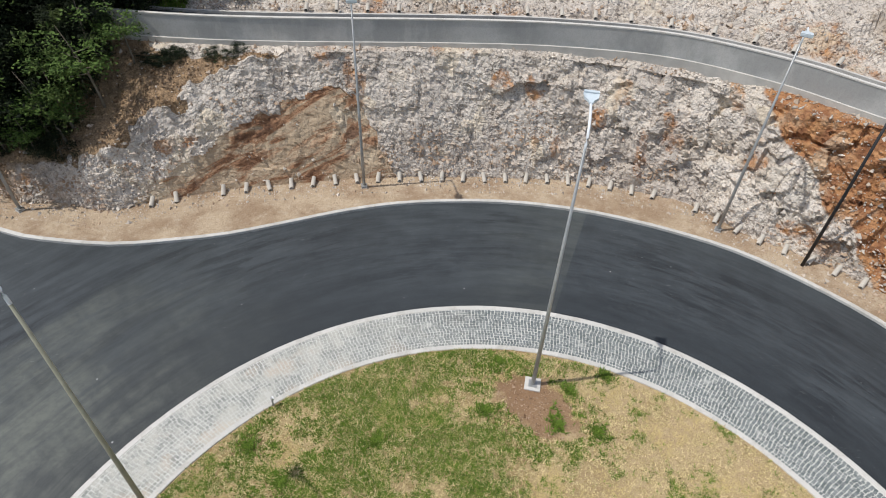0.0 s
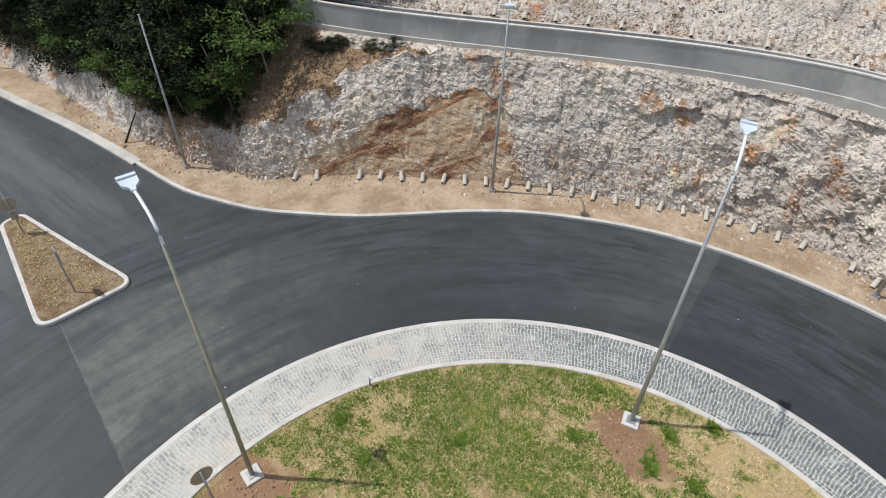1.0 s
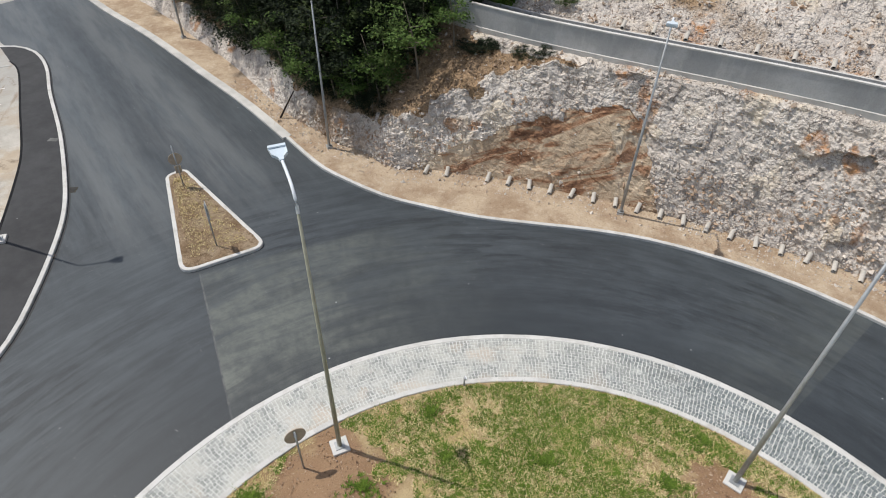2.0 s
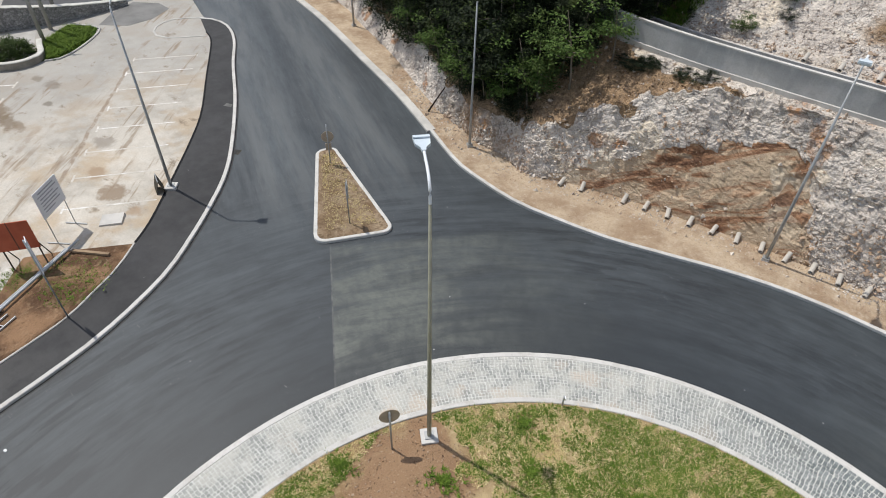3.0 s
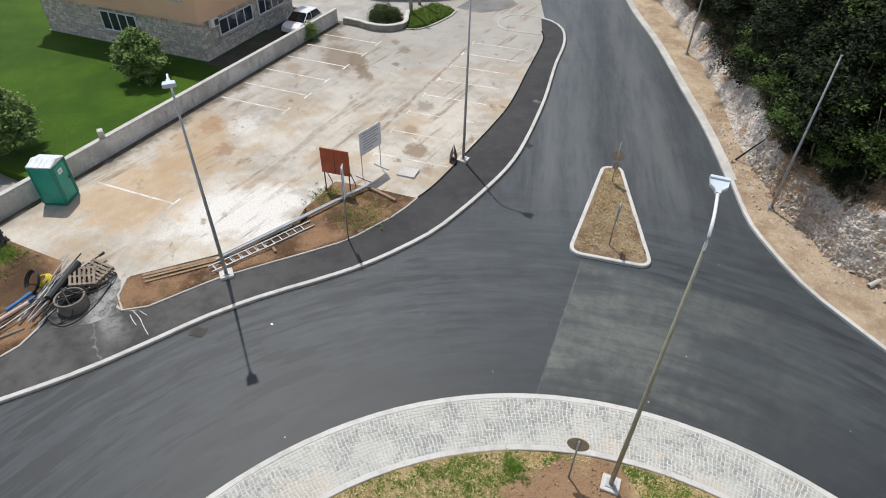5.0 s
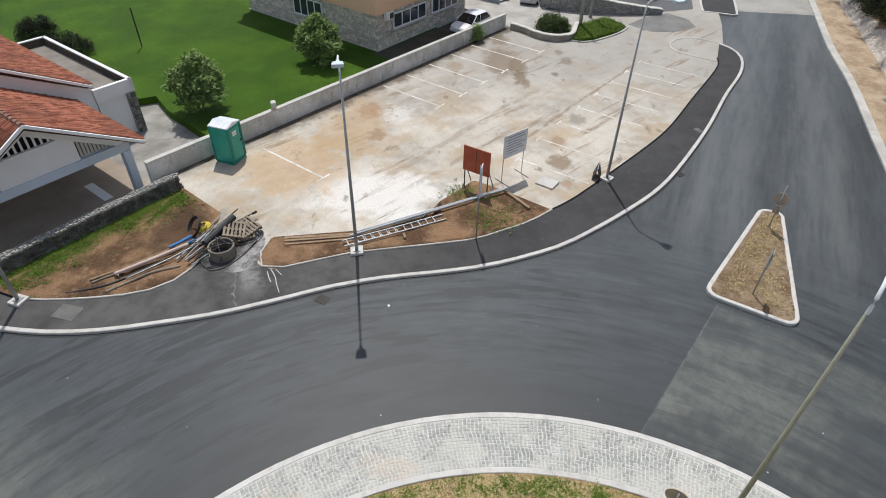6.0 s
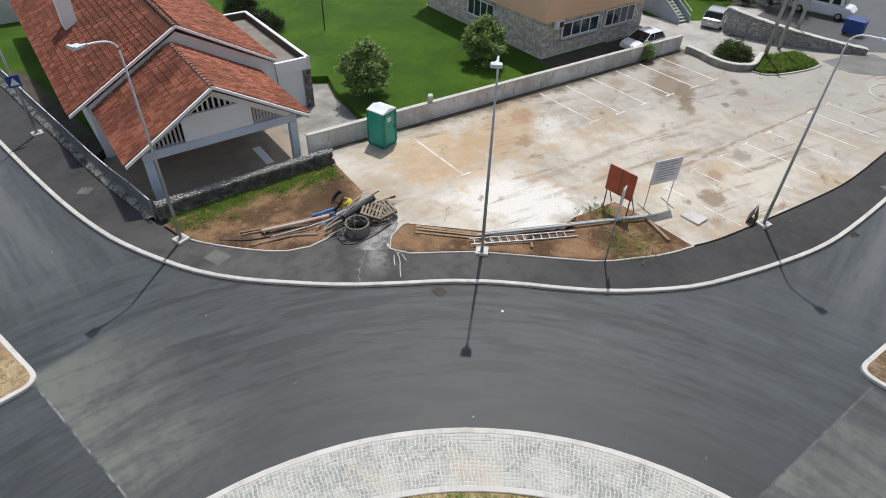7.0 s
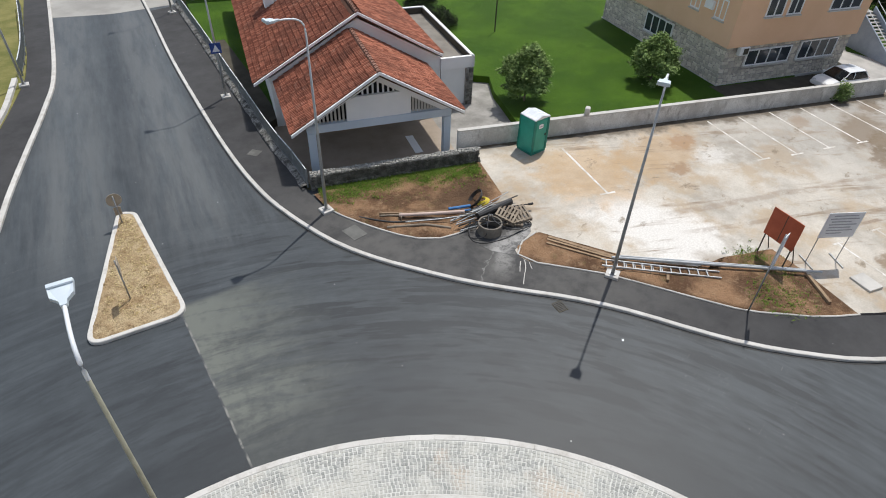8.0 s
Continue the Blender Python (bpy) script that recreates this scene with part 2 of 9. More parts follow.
def boxed(sx, sy, sz, m=None, bevel=0.0):
    return box(bmesh.new(), m or Matrix(), sx, sy, sz, bevel)


def tube(bm, points, radii, sides=10):
    """A tapering tube along points, closed at both ends."""
    pts = [Vector(p) for p in points]
    if not isinstance(radii, (list, tuple)):
        radii = [radii] * len(pts)
    rings = []
    for k, p in enumerate(pts):
        way = (pts[min(k + 1, len(pts) - 1)] - pts[max(k - 1, 0)]).normalized()
        side = way.cross(Vector((0, 0, 1)) if abs(way.z) < 0.95 else Vector((1, 0, 0))).normalized()
        up = side.cross(way)
        rings.append([bm.verts.new(p + radii[k] * (math.cos(a) * side + math.sin(a) * up)) for a in (2 * math.pi * j / sides for j in range(sides))])
    for a, b in zip(rings, rings[1:]):
        for j in range(sides):
            bm.faces.new((a[j], a[(j + 1) % sides], b[(j + 1) % sides], b[j]))
    bm.faces.new(rings[0][::-1])
    bm.faces.new(rings[-1])
    return bm


def tubed(points, radii, sides=10):
    return tube(bmesh.new(), points, radii, sides)


def curve(points, step=0.5, closed=False):
    """Points at even steps on a smooth line through the given ones."""
    p = [Vector(q) for q in points]
    n, dense = len(p), []
    for i in range(n if closed else n - 1):
        a, b, c, d = ((p[(i - 1) % n], p[i], p[(i + 1) % n], p[(i + 2) % n]) if closed
                      else (p[max(i - 1, 0)], p[i], p[i + 1], p[min(i + 2, n - 1)]))
        m = max(2, int((c - b).length / step * 4))
        for k in range(m):
            t = k / m
            dense.append(0.5 * ((2 * b) + (c - a) * t + (2 * a - 5 * b + 4 * c - d) * t * t + (3 * b - a - 3 * c + d) * t ** 3))
    dense.append(p[0].copy() if closed else p[-1])
    length = [0.0]
    for a, b in zip(dense, dense[1:]):
        length.append(length[-1] + (b - a).length)
    count = max(2, round(length[-1] / step))
    at = np.linspace(0, length[-1], count + 1)
    cols = [np.interp(at, length, [q[k] for q in dense]) for k in range(len(p[0]))]
    out = [Vector(q) for q in zip(*cols)]
    return out[:-1] if closed else out


def sides_of(line, closed=False):
    """The unit normals of a flat line, to its left."""
    n, out = len(line), []
    for k in range(n):
        a, b = (line[(k - 1) % n], line[(k + 1) % n]) if closed else (line[max(k - 1, 0)], line[min(k + 1, n - 1)])
        w = Vector((b[0] - a[0], b[1] - a[1])).normalized()
        out.append(Vector((-w.y, w.x)))
    return out


def slab(name, outline, low, high, mat, label, category="", kind="structure"):
    """A flat plate with sides over an outline."""
    bm = bmesh.new()
    ring = [bm.verts.new((p[0], p[1], high)) for p in outline]
    top = bm.faces.new(ring)
    under = [bm.verts.new((p[0], p[1], low - 0.6)) for p in outline]
    for k in range(len(ring)):
        j = (k + 1) % len(ring)
        bm.faces.new((ring[k], ring[j], under[j], under[k]))
    top.normal_update()
    bmesh.ops.triangulate(bm, faces=[top])
    return tagged(link(name, bm, mat), label, category or name, kind=kind)


def ribbon(name, left, right, low, high, mat, label, category="", count=120):
    """A flat strip with sides between two lines that run the same way."""
    def even(line):
        fine = curve([(p[0], p[1]) for p in line], 0.3)
        k = np.linspace(0, len(fine) - 1, count)
        return [(float(np.interp(i, range(len(fine)), [q.x for q in fine])), float(np.interp(i, range(len(fine)), [q.y for q in fine]))) for i in k]
    bm = bmesh.new()
    prev = None
    for a, b in zip(even(left), even(right)):
        ring = [bm.verts.new((*a, low)), bm.verts.new((*a, high)), bm.verts.new((*b, high)), bm.verts.new((*b, low))]
        if prev:
            for k in range(3):
                bm.faces.new((prev[k], prev[k + 1], ring[k + 1], ring[k]))
        prev = ring
    return tagged(link(name, bm, mat), label, category or name, kind="structure")


def kerb_line(name, line, width, low, high, mat, label, closed=False, stone=1.0, parent=None):
    """Kerb stones end to end along a line, each a bevelled block of its own."""
    line = curve([(p[0], p[1]) for p in line], stone, closed)
    nor = sides_of(line, closed)
    n = len(line)
    rnd = random.Random(5)
    if parent:
        ob = new(name)
        ob.parent = parent
    else:
        ob = thing(name, label, "kerb", kind="structure")
    for k in range(n if closed else n - 1):
        j = (k + 1) % n
        h = high + rnd.uniform(-0.004, 0.004)
        gap = 0.0015
        sec = []
        for i, s in ((k, gap), (j, -gap)):
            p = line[i] + (line[j] - line[k]).normalized() * s
            q, w = nor[i], width / 2
            sec.append([(p - q * w, low), (p - q * w, h - 0.02), (p - q * (w - 0.02), h), (p + q * (w - 0.02), h), (p + q * w, h - 0.02), (p + q * w, low)])
        bm = bmesh.new()
        va, vb = ([bm.verts.new((*p, z)) for p, z in s] for s in sec)
        for i in range(5):
            bm.faces.new((va[i], va[i + 1], vb[i + 1], vb[i]))
        bm.faces.new(va)
        bm.faces.new(vb[::-1])
        part("kerb_stone", bm, mat, ob)
    return ob


def arc(radius, a0, a1, step=6.0):
    n = max(2, int(abs(a1 - a0) / step))
    return [(CX + radius * math.cos(radians(a0 + (a1 - a0) * k / n)), CY + radius * math.sin(radians(a0 + (a1 - a0) * k / n))) for k in range(n + 1)]


# ======== ground, road, pavements ========
def verge_material():
    n = Nodes("gravelly verge", 0.95)
    big, mid, fine = n.noise(0.5, 5, 0.6), n.noise(3.5, 5, 0.7), n.noise(17, 4, 0.75)
    c = n.mix(n.step(big, 0.35, 0.65), (0.35, 0.25, 0.165), (0.52, 0.41, 0.29))
    c = n.mix(n.step(mid, 0.5, 0.72, 0, 0.6), c, (0.60, 0.51, 0.40))
    c = n.mix(n.step(mid, 0.28, 0.44, 0.6, 0), c, (0.24, 0.16, 0.10))
    c = n.mix(n.step(fine, 0.30, 0.46, 0.65, 0), c, (0.17, 0.115, 0.075))
    c = n.mix(n.step(fine, 0.56, 0.70, 0, 0.5), c, (0.66, 0.59, 0.50))
    n.colour(c)
    return n.bump(n.math("ADD", fine, n.math("MULTIPLY", mid, 1.5)), 0.9, 0.06).mat


VERGE = verge_material()
FIELD = plain("rough field", (0.07, 0.09, 0.03), (0.20, 0.17, 0.09), 0.12, 3, 0.95, 0.5, 0.05)

bm = bmesh.new()
bmesh.ops.create_grid(bm, x_segments=8, y_segments=8, size=1500, matrix=Matrix.Translation((0, 0, -0.62)))
tagged(link("ground", bm, FIELD), "wide rough green and brown field around the junction", "ground", kind="structure")

KERB_ROCK = [(-75, 35.2), (-56, 29.95), (-48.0, 27.7), (-40.8, 26.1), (-33.1, 23.95), (-27.2, 22.3), (-22.3, 20.6), (-19.0, 19.4), (-17.0, 19.1),
             (-14.4, 19.0), (-12.1, 19.4), (-9.7, 20.0), (-7.4, 20.9), (-5.0, 21.9), (-2.4, 22.7), (0.3, 23.1), (3.1, 23.2), (5.9, 22.9),
             (8.4, 22.3), (10.9, 21.4), (13.2, 20.3), (15.2, 18.8), (16.9, 17.2)] + arc(20.95, 40, -70, 10)
KERB_PARK = [(-30.5, -58.5), (-26.6, -49.7), (-22.0, -39.8), (-18.6, -31.9), (-16.2, -26.0), (-14.9, -22.2), (-14.3, -19.5), (-14.05, -16.2), (-14.3, -13.9),
             (-14.9, -11.7), (-15.6, -9.6), (-16.5, -7.6), (-17.5, -5.5), (-18.25, -3.3), (-18.8, -1.0), (-19.5, 1.2), (-20.8, 3.8), (-22.0, 5.4),
             (-24.0, 7.6), (-26.0, 9.5), (-28.4, 11.2), (-33.1, 14.0), (-38.1, 16.6), (-41.8, 18.7), (-44.6, 19.7), (-46.5, 19.6), (-47.6, 18.9)]
KERB_LEFT = [(-27, -68), (-20.7, -54.2), (-15.3, -42.9), (-12.5, -38.4), (-9.6, -34.3), (-7.0, -30.6), (-4.6, -27.0), (-1.5, -23.3), (3.0, -20.0), (9.2, -17.4)]

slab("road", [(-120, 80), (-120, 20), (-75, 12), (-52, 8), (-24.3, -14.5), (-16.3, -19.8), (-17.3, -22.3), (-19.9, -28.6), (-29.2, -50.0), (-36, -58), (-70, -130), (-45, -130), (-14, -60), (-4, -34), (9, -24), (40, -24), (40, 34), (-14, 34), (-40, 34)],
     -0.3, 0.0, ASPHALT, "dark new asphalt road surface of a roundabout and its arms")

# dark asphalt walkway along the car park and the house
WALK_INNER = [(-28.9, -49.4), (-24.8, -40.0), (-21.8, -33.3), (-19.6, -28.3), (-17.9, -24.5), (-16.7, -21.3), (-16.0, -19.3), (-15.6, -17.7), (-15.7, -16.1),
              (-16.2, -13.7), (-17.0, -12.3), (-18.2, -11.5), (-19.0, -10.6), (-18.9, -9.5), (-18.4, -8.8), (-18.35, -8.1), (-19.2, -6.2), (-19.7, -5.0), (-20.6, -1.5),
              (-21.1, 0.2), (-21.8, 1.4), (-22.6, 2.7), (-23.8, 4.0), (-24.8, 5.1), (-27.0, 7.0), (-30.5, 9.9), (-33.1, 11.8), (-37.4, 14.3), (-42.6, 17.3), (-44.6, 17.9)]
SPLIT_K, SPLIT_W = 12, 17      # where the walkway passes the mouth of the car park
ribbon("pavement", KERB_PARK[1:SPLIT_K + 1], WALK_INNER[:SPLIT_W + 1], -0.1, 0.10, WALKWAY, "dark asphalt walkway behind a white kerb", "pavement", 160)
ribbon("pavement", KERB_PARK[SPLIT_K:], WALK_INNER[SPLIT_W:], -0.1, 0.10, WALKWAY, "dark asphalt walkway beside the car park", "pavement", 160)
kerb_line("kerb_1", KERB_PARK, 0.20, -0.1, 0.13, KERB, "white concrete kerb along the walkway")
# narrow near-black strip on the road side of the kerb
side_line = curve(KERB_PARK, 0.8)
side_nor = [n if n.x > 0 else -n for n in sides_of(side_line)]
ribbon("joint", [tuple(p + n * 0.09) for p, n in zip(side_line, side_nor)], [tuple(p + n * 0.20) for p, n in zip(side_line, side_nor)], -0.05, 0.007,
       plain("near-black kerb strip", (0.010, 0.010, 0.011), (0.022, 0.022, 0.024), 1.5, 25, 0.6, 0.3), "black strip on the road along the kerb", "road joint", 260)
kerb_line("kerb_2", KERB_ROCK[6:], 0.20, -0.1, 0.13, KERB, "white concrete kerb below the rock cutting")
kerb_line("kerb_3", KERB_ROCK[:7], 0.55, -0.1, 0.12, GUTTER, "broad pale concrete kerb along the wooded slope", stone=1.5)
LEFT_EDGE = [(-25.4, -68.5), (-19.0, -55.0), (-15.6, -47.2), (-13.7, -43.4), (-11.1, -39.6), (-9.5, -37.4), (-6.2, -33.0), (-0.5, -25.8), (3.5, -22.4), (9.2, -19.6)]
slab("grass_strip", LEFT_EDGE + [(40, -26), (30, -60), (-2, -90), (-14, -82)], -0.1, 0.085, plain("dry green grass", (0.10, 0.115, 0.03), (0.26, 0.23, 0.09), 0.5, 9, 0.95, 0.7, 0.05), "dry green grass beside the far walkway", "grass")
kerb_line("kerb_7", [(-13.2, -43.6), (-11.0, -39.9), (-9.4, -37.7), (-6.1, -33.3), (-0.4, -26.1)], 0.3, -0.1, 0.30, KERB, "low white concrete edge wall of the far walkway", stone=1.2)
kerb_line("kerb_4", KERB_LEFT, 0.25, -0.1, 0.13, KERB, "white concrete kerb along the far walkway")
ribbon("pavement", KERB_LEFT, [(-25.4, -68.5), (-19.0, -55.0), (-15.6, -47.2), (-13.7, -43.4), (-11.1, -39.6), (-9.5, -37.4), (-6.2, -33.0), (-0.5, -25.8), (3.5, -22.4), (9.2, -19.6)],
       -0.1, 0.10, WALKWAY, "dark asphalt walkway beside the road arm", "pavement")

# gravelly verge between kerb and rock
BASE = [(24.5, 8.5), (22.4, 13.0), (20.0, 16.2), (18.0, 18.5), (16.1, 20.0), (14.2, 21.4), (12.7, 22.9), (11.8, 23.7), (10.2, 24.3), (8.1, 24.9), (6.0, 25.2),
        (3.8, 25.2), (1.7, 25.1), (-0.7, 25.0), (-3.0, 24.8), (-5.0, 24.5), (-7.3, 24.0), (-9.5, 23.5), (-11.6, 22.9), (-13.7, 22.1), (-15.7, 21.2),
        (-17.8, 21.6), (-19.4, 21.6), (-21.2, 21.9), (-23.7, 22.5), (-26.8, 23.6), (-31.9, 25.7), (-37.1, 27.4), (-41.7, 28.9), (-47.3, 30.4), (-52, 31.6), (-58, 33.0), (-72, 37.5)]
verge_in = [tuple(p) for p in curve(KERB_ROCK[:28], 1.0)]
ribbon("verge", verge_in, [(-74, 42), (-57, 36.5), (-40, 32), (-30, 28.5), (-20, 25), (-12, 26), (-6, 27), (0, 28), (6, 28), (11, 27), (15, 25), (21, 19.5), (26, 14), (28, 9)], -0.1, 0.09, VERGE,
       "sandy gravel verge at the foot of the rock", "verge", 220)

# pale concrete car park
def parking_material():
    n = Nodes("worn concrete", 0.88)
    big, mid, fine = n.noise(0.22, 5, 0.6), n.noise(1.3, 5, 0.65), n.noise(12, 3, 0.7)
    c = n.mix(n.step(big, 0.35, 0.65), (0.36, 0.33, 0.282), (0.60, 0.556, 0.482))
    c = n.mix(n.step(mid, 0.35, 0.7, 0.0, 0.5), c, (0.64, 0.605, 0.545))
    c = n.mix(n.step(n.noise(0.33, 5, 0.65), 0.46, 0.64, 0.0, 0.7), c, (0.43, 0.325, 0.21))
    x, y, _ = n.axes()
    c = n.mix(n.step(x, -45.0, -30.0, 0.72, 0.0), c, (0.345, 0.338, 0.318))
    # spilled dry cement near the mouth, clay stains near the wall: middle, radii, colour, strength
    for px, py, rx, ry, tint, most in ((-24.2, -4.6, 2.6, 4.6, (0.75, 0.73, 0.69), 0.9), (-26.5, -9.6, 3.4, 3.6, (0.50, 0.345, 0.195), 0.68), (-31.0, -7.2, 3.6, 2.4, (0.45, 0.31, 0.175), 0.68),
                                       (-42.0, 1.5, 3.0, 1.5, (0.20, 0.15, 0.10), 0.75), (-28.3, 4.7, 0.9, 0.75, (0.22, 0.15, 0.09), 0.8), (-30.6, 4.8, 0.7, 0.5, (0.30, 0.2, 0.12), 0.65), (-33.4, 6.2, 0.8, 0.7, (0.20, 0.17, 0.14), 0.6), (-41.2, 2.8, 2.0, 0.8, (0.19, 0.14, 0.09), 0.85),
                                       (-39.4, 2.9, 1.4, 0.5, (0.18, 0.135, 0.09), 0.8), (-40.7, -1.7, 1.0, 0.7, (0.30, 0.22, 0.15), 0.6), (-30.2, -5.7, 0.9, 0.6, (0.30, 0.19, 0.11), 0.75), (-33.3, -6.6, 1.3, 0.8, (0.36, 0.22, 0.12), 0.75),
                                       (-26.1, 4.9, 0.5, 0.4, (0.34, 0.22, 0.12), 0.6), (-42.7, 6.4, 0.8, 0.6, (0.18, 0.15, 0.12), 0.6), (-32.9, -4.7, 1.4, 1.0, (0.72, 0.70, 0.66), 0.6),
                                       (-23.6, -0.9, 0.7, 2.0, (0.26, 0.20, 0.14), 0.6),
                                       (-46.2, 1.6, 1.3, 0.8, (0.20, 0.15, 0.10), 0.75), (-40.1, 5.4, 0.45, 0.3, (0.14, 0.12, 0.09), 0.7), (-44.3, 6.0, 0.6, 0.35, (0.18, 0.15, 0.11), 0.65), (-38.4, 3.3, 0.9, 0.35, (0.20, 0.15, 0.10), 0.7)):
        dx, dy = n.math("DIVIDE", n.math("SUBTRACT", x, px), rx), n.math("DIVIDE", n.math("SUBTRACT", y, py), ry)
        d = n.math("ADD", n.math("SQRT", n.math("ADD", n.math("MULTIPLY", dx, dx), n.math("MULTIPLY", dy, dy))), n.math("MULTIPLY", n.math("SUBTRACT", n.noise(0.9 if ry > 1 else 2.4, 5, 0.65), 0.5), 1.7))
        c = n.mix(n.step(d, 0.5, 1.1, most, 0.0), c, tint)
    # wheel tracks and scrapes that run from the mouth to the far end
    lane = n.add("ShaderNodeCombineXYZ")
    n.put(lane.inputs[0], n.math("ADD", n.math("MULTIPLY", x, 0.68), n.math("MULTIPLY", y, 0.73)))
    n.put(lane.inputs[1], n.math("MULTIPLY", n.math("ADD", n.math("MULTIPLY", x, -0.73), n.math("MULTIPLY", y, 0.68)), 0.09))
    scrape = n.math("MULTIPLY", n.step(n.noise(1.5, 5, 0.7, lane.outputs[0], 0.3), 0.54, 0.66), n.step(n.noise(0.25, 3, 0.6), 0.42, 0.6))
    c = n.mix(n.math("MULTIPLY", scrape, 0.85), c, (0.25, 0.185, 0.125))
    for ax, ay, bx, by, wide, most in ((-30.6, 2.85, -43.5, 12.0, 0.16, 0.75), (-25.8, -4.6, -38.0, 4.4, 0.30, 0.40), (-25.0, -3.2, -30.0, 0.8, 0.22, 0.45)):
        way = Vector((bx - ax, by - ay)).normalized()
        ox, oy = n.math("SUBTRACT", x, ax), n.math("SUBTRACT", y, ay)
        across = n.math("ADD", n.math("MULTIPLY", ox, -way.y), n.math("MULTIPLY", oy, way.x))
        across = n.math("ABSOLUTE", n.math("ADD", across, n.math("MULTIPLY", n.math("SUBTRACT", n.noise(0.5, 3), 0.5), 0.5)))
        on = n.math("ADD", n.math("MULTIPLY", ox, way.x), n.math("MULTIPLY", oy, way.y))
        on = n.math("MULTIPLY", n.step(on, -1.0, 1.0), n.step(on, math.hypot(bx - ax, by - ay) - 2, math.hypot(bx - ax, by - ay), 1.0, 0.0))
        m = n.math("MULTIPLY", n.math("MULTIPLY", n.step(across, wide * 0.4, wide, most, 0.0), on), n.step(n.noise(1.6, 4, 0.7), 0.36, 0.56, 0.1, 1.0))
        c = n.mix(m, c, (0.25, 0.18, 0.125))
    # washed-up dirt along the foot of the wall
    foot = n.math("ADD", n.math("MULTIPLY", n.math("ADD", x, 24.4), 0.593), n.math("MULTIPLY", n.math("ADD", y, 16.4), 0.805))
    foot = n.math("SUBTRACT", foot, n.math("MULTIPLY", n.math("SUBTRACT", n.noise(0.9, 5, 0.7), 0.40), 2.2))
    c = n.mix(n.math("MULTIPLY", n.step(foot, 0.35, 1.2, 0.9, 0.0), n.step(x, -31.0, -28.0, 1.0, 0.35)), c, (0.12, 0.095, 0.068))
    c = n.mix(n.step(n.noise(0.6, 6, 0.75, n.scaled(1.0, 1.5, 1.0), 0.25), 0.58, 0.70, 0.0, 0.8), c, (0.20, 0.155, 0.105))
    c = n.mix(n.step(fine, 0.35, 0.65, 0.25, 0.0), c, (0.28, 0.25, 0.21))
    n.colour(c)
    return n.bump(n.math("ADD", fine, mid), 0.3, 0.012).mat


PARKING = parking_material()
slab("car_park", [(-18.6, -11.6), (-18.2, -8.5), (-18.6, -6.2), (-20.2, -1.5), (-21.3, 1.6), (-24.2, 5.2), (-30.2, 10.3), (-37.2, 14.8), (-44.6, 18.6), (-48, 19.3), (-52, 20.4), (-80, 26), (-80, 8), (-62, 0.0), (-56, 0), (-49.5, 2.0), (-24.4, -16.2), (-22.0, -13.0)],
     -0.1, 0.096, PARKING, "pale worn concrete car park with faded bay lines", "car park")

edge_line = curve(WALK_INNER[22:], 0.8)
edge_nor = [n if n.x > 0 else -n for n in sides_of(edge_line)]
ribbon("walkway_edge", [tuple(p - n * 0.07) for p, n in zip(edge_line, edge_nor)], [tuple(p + n * 0.04) for p, n in zip(edge_line, edge_nor)], 0.02, 0.112,
       plain("raw asphalt edge", (0.008, 0.008, 0.009), (0.018, 0.018, 0.02), 1.5, 25, 0.9, 0.4), "black raw edge of the asphalt walkway", "walkway edge", 120)

# ---- the island ----
apron = thing("apron", "ring of pale grey stone setts round the island", "apron", kind="structure")
kerb_line("outer_kerb", arc(R_OUT - 0.11, 0, 360, 4)[:-1], 0.22, -0.1, 0.07, KERB, "", True, 0.8, apron)
kerb_line("inner_kerb", arc(R_IN + 0.10, 0, 360, 4)[:-1], 0.20, -0.1, 0.20, KERB, "", True, 0.8, apron)
MORTAR = plain("pale mortar", (0.48, 0.48, 0.45), (0.60, 0.60, 0.57), 0.8, 30, 0.9, 0.3)
bm = bmesh.new()
rings = [[bm.verts.new((CX + r * math.cos(a), CY + r * math.sin(a), z)) for a in (2 * math.pi * k / 180 for k in range(180))] for r, z in ((R_OUT - 0.2, 0.05), (R_IN + 0.2, 0.13))]
for k in range(180):
    bm.faces.new((rings[0][k], rings[0][(k + 1) % 180], rings[1][(k + 1) % 180], rings[1][k]))
part("bedding", bm, MORTAR, apron)

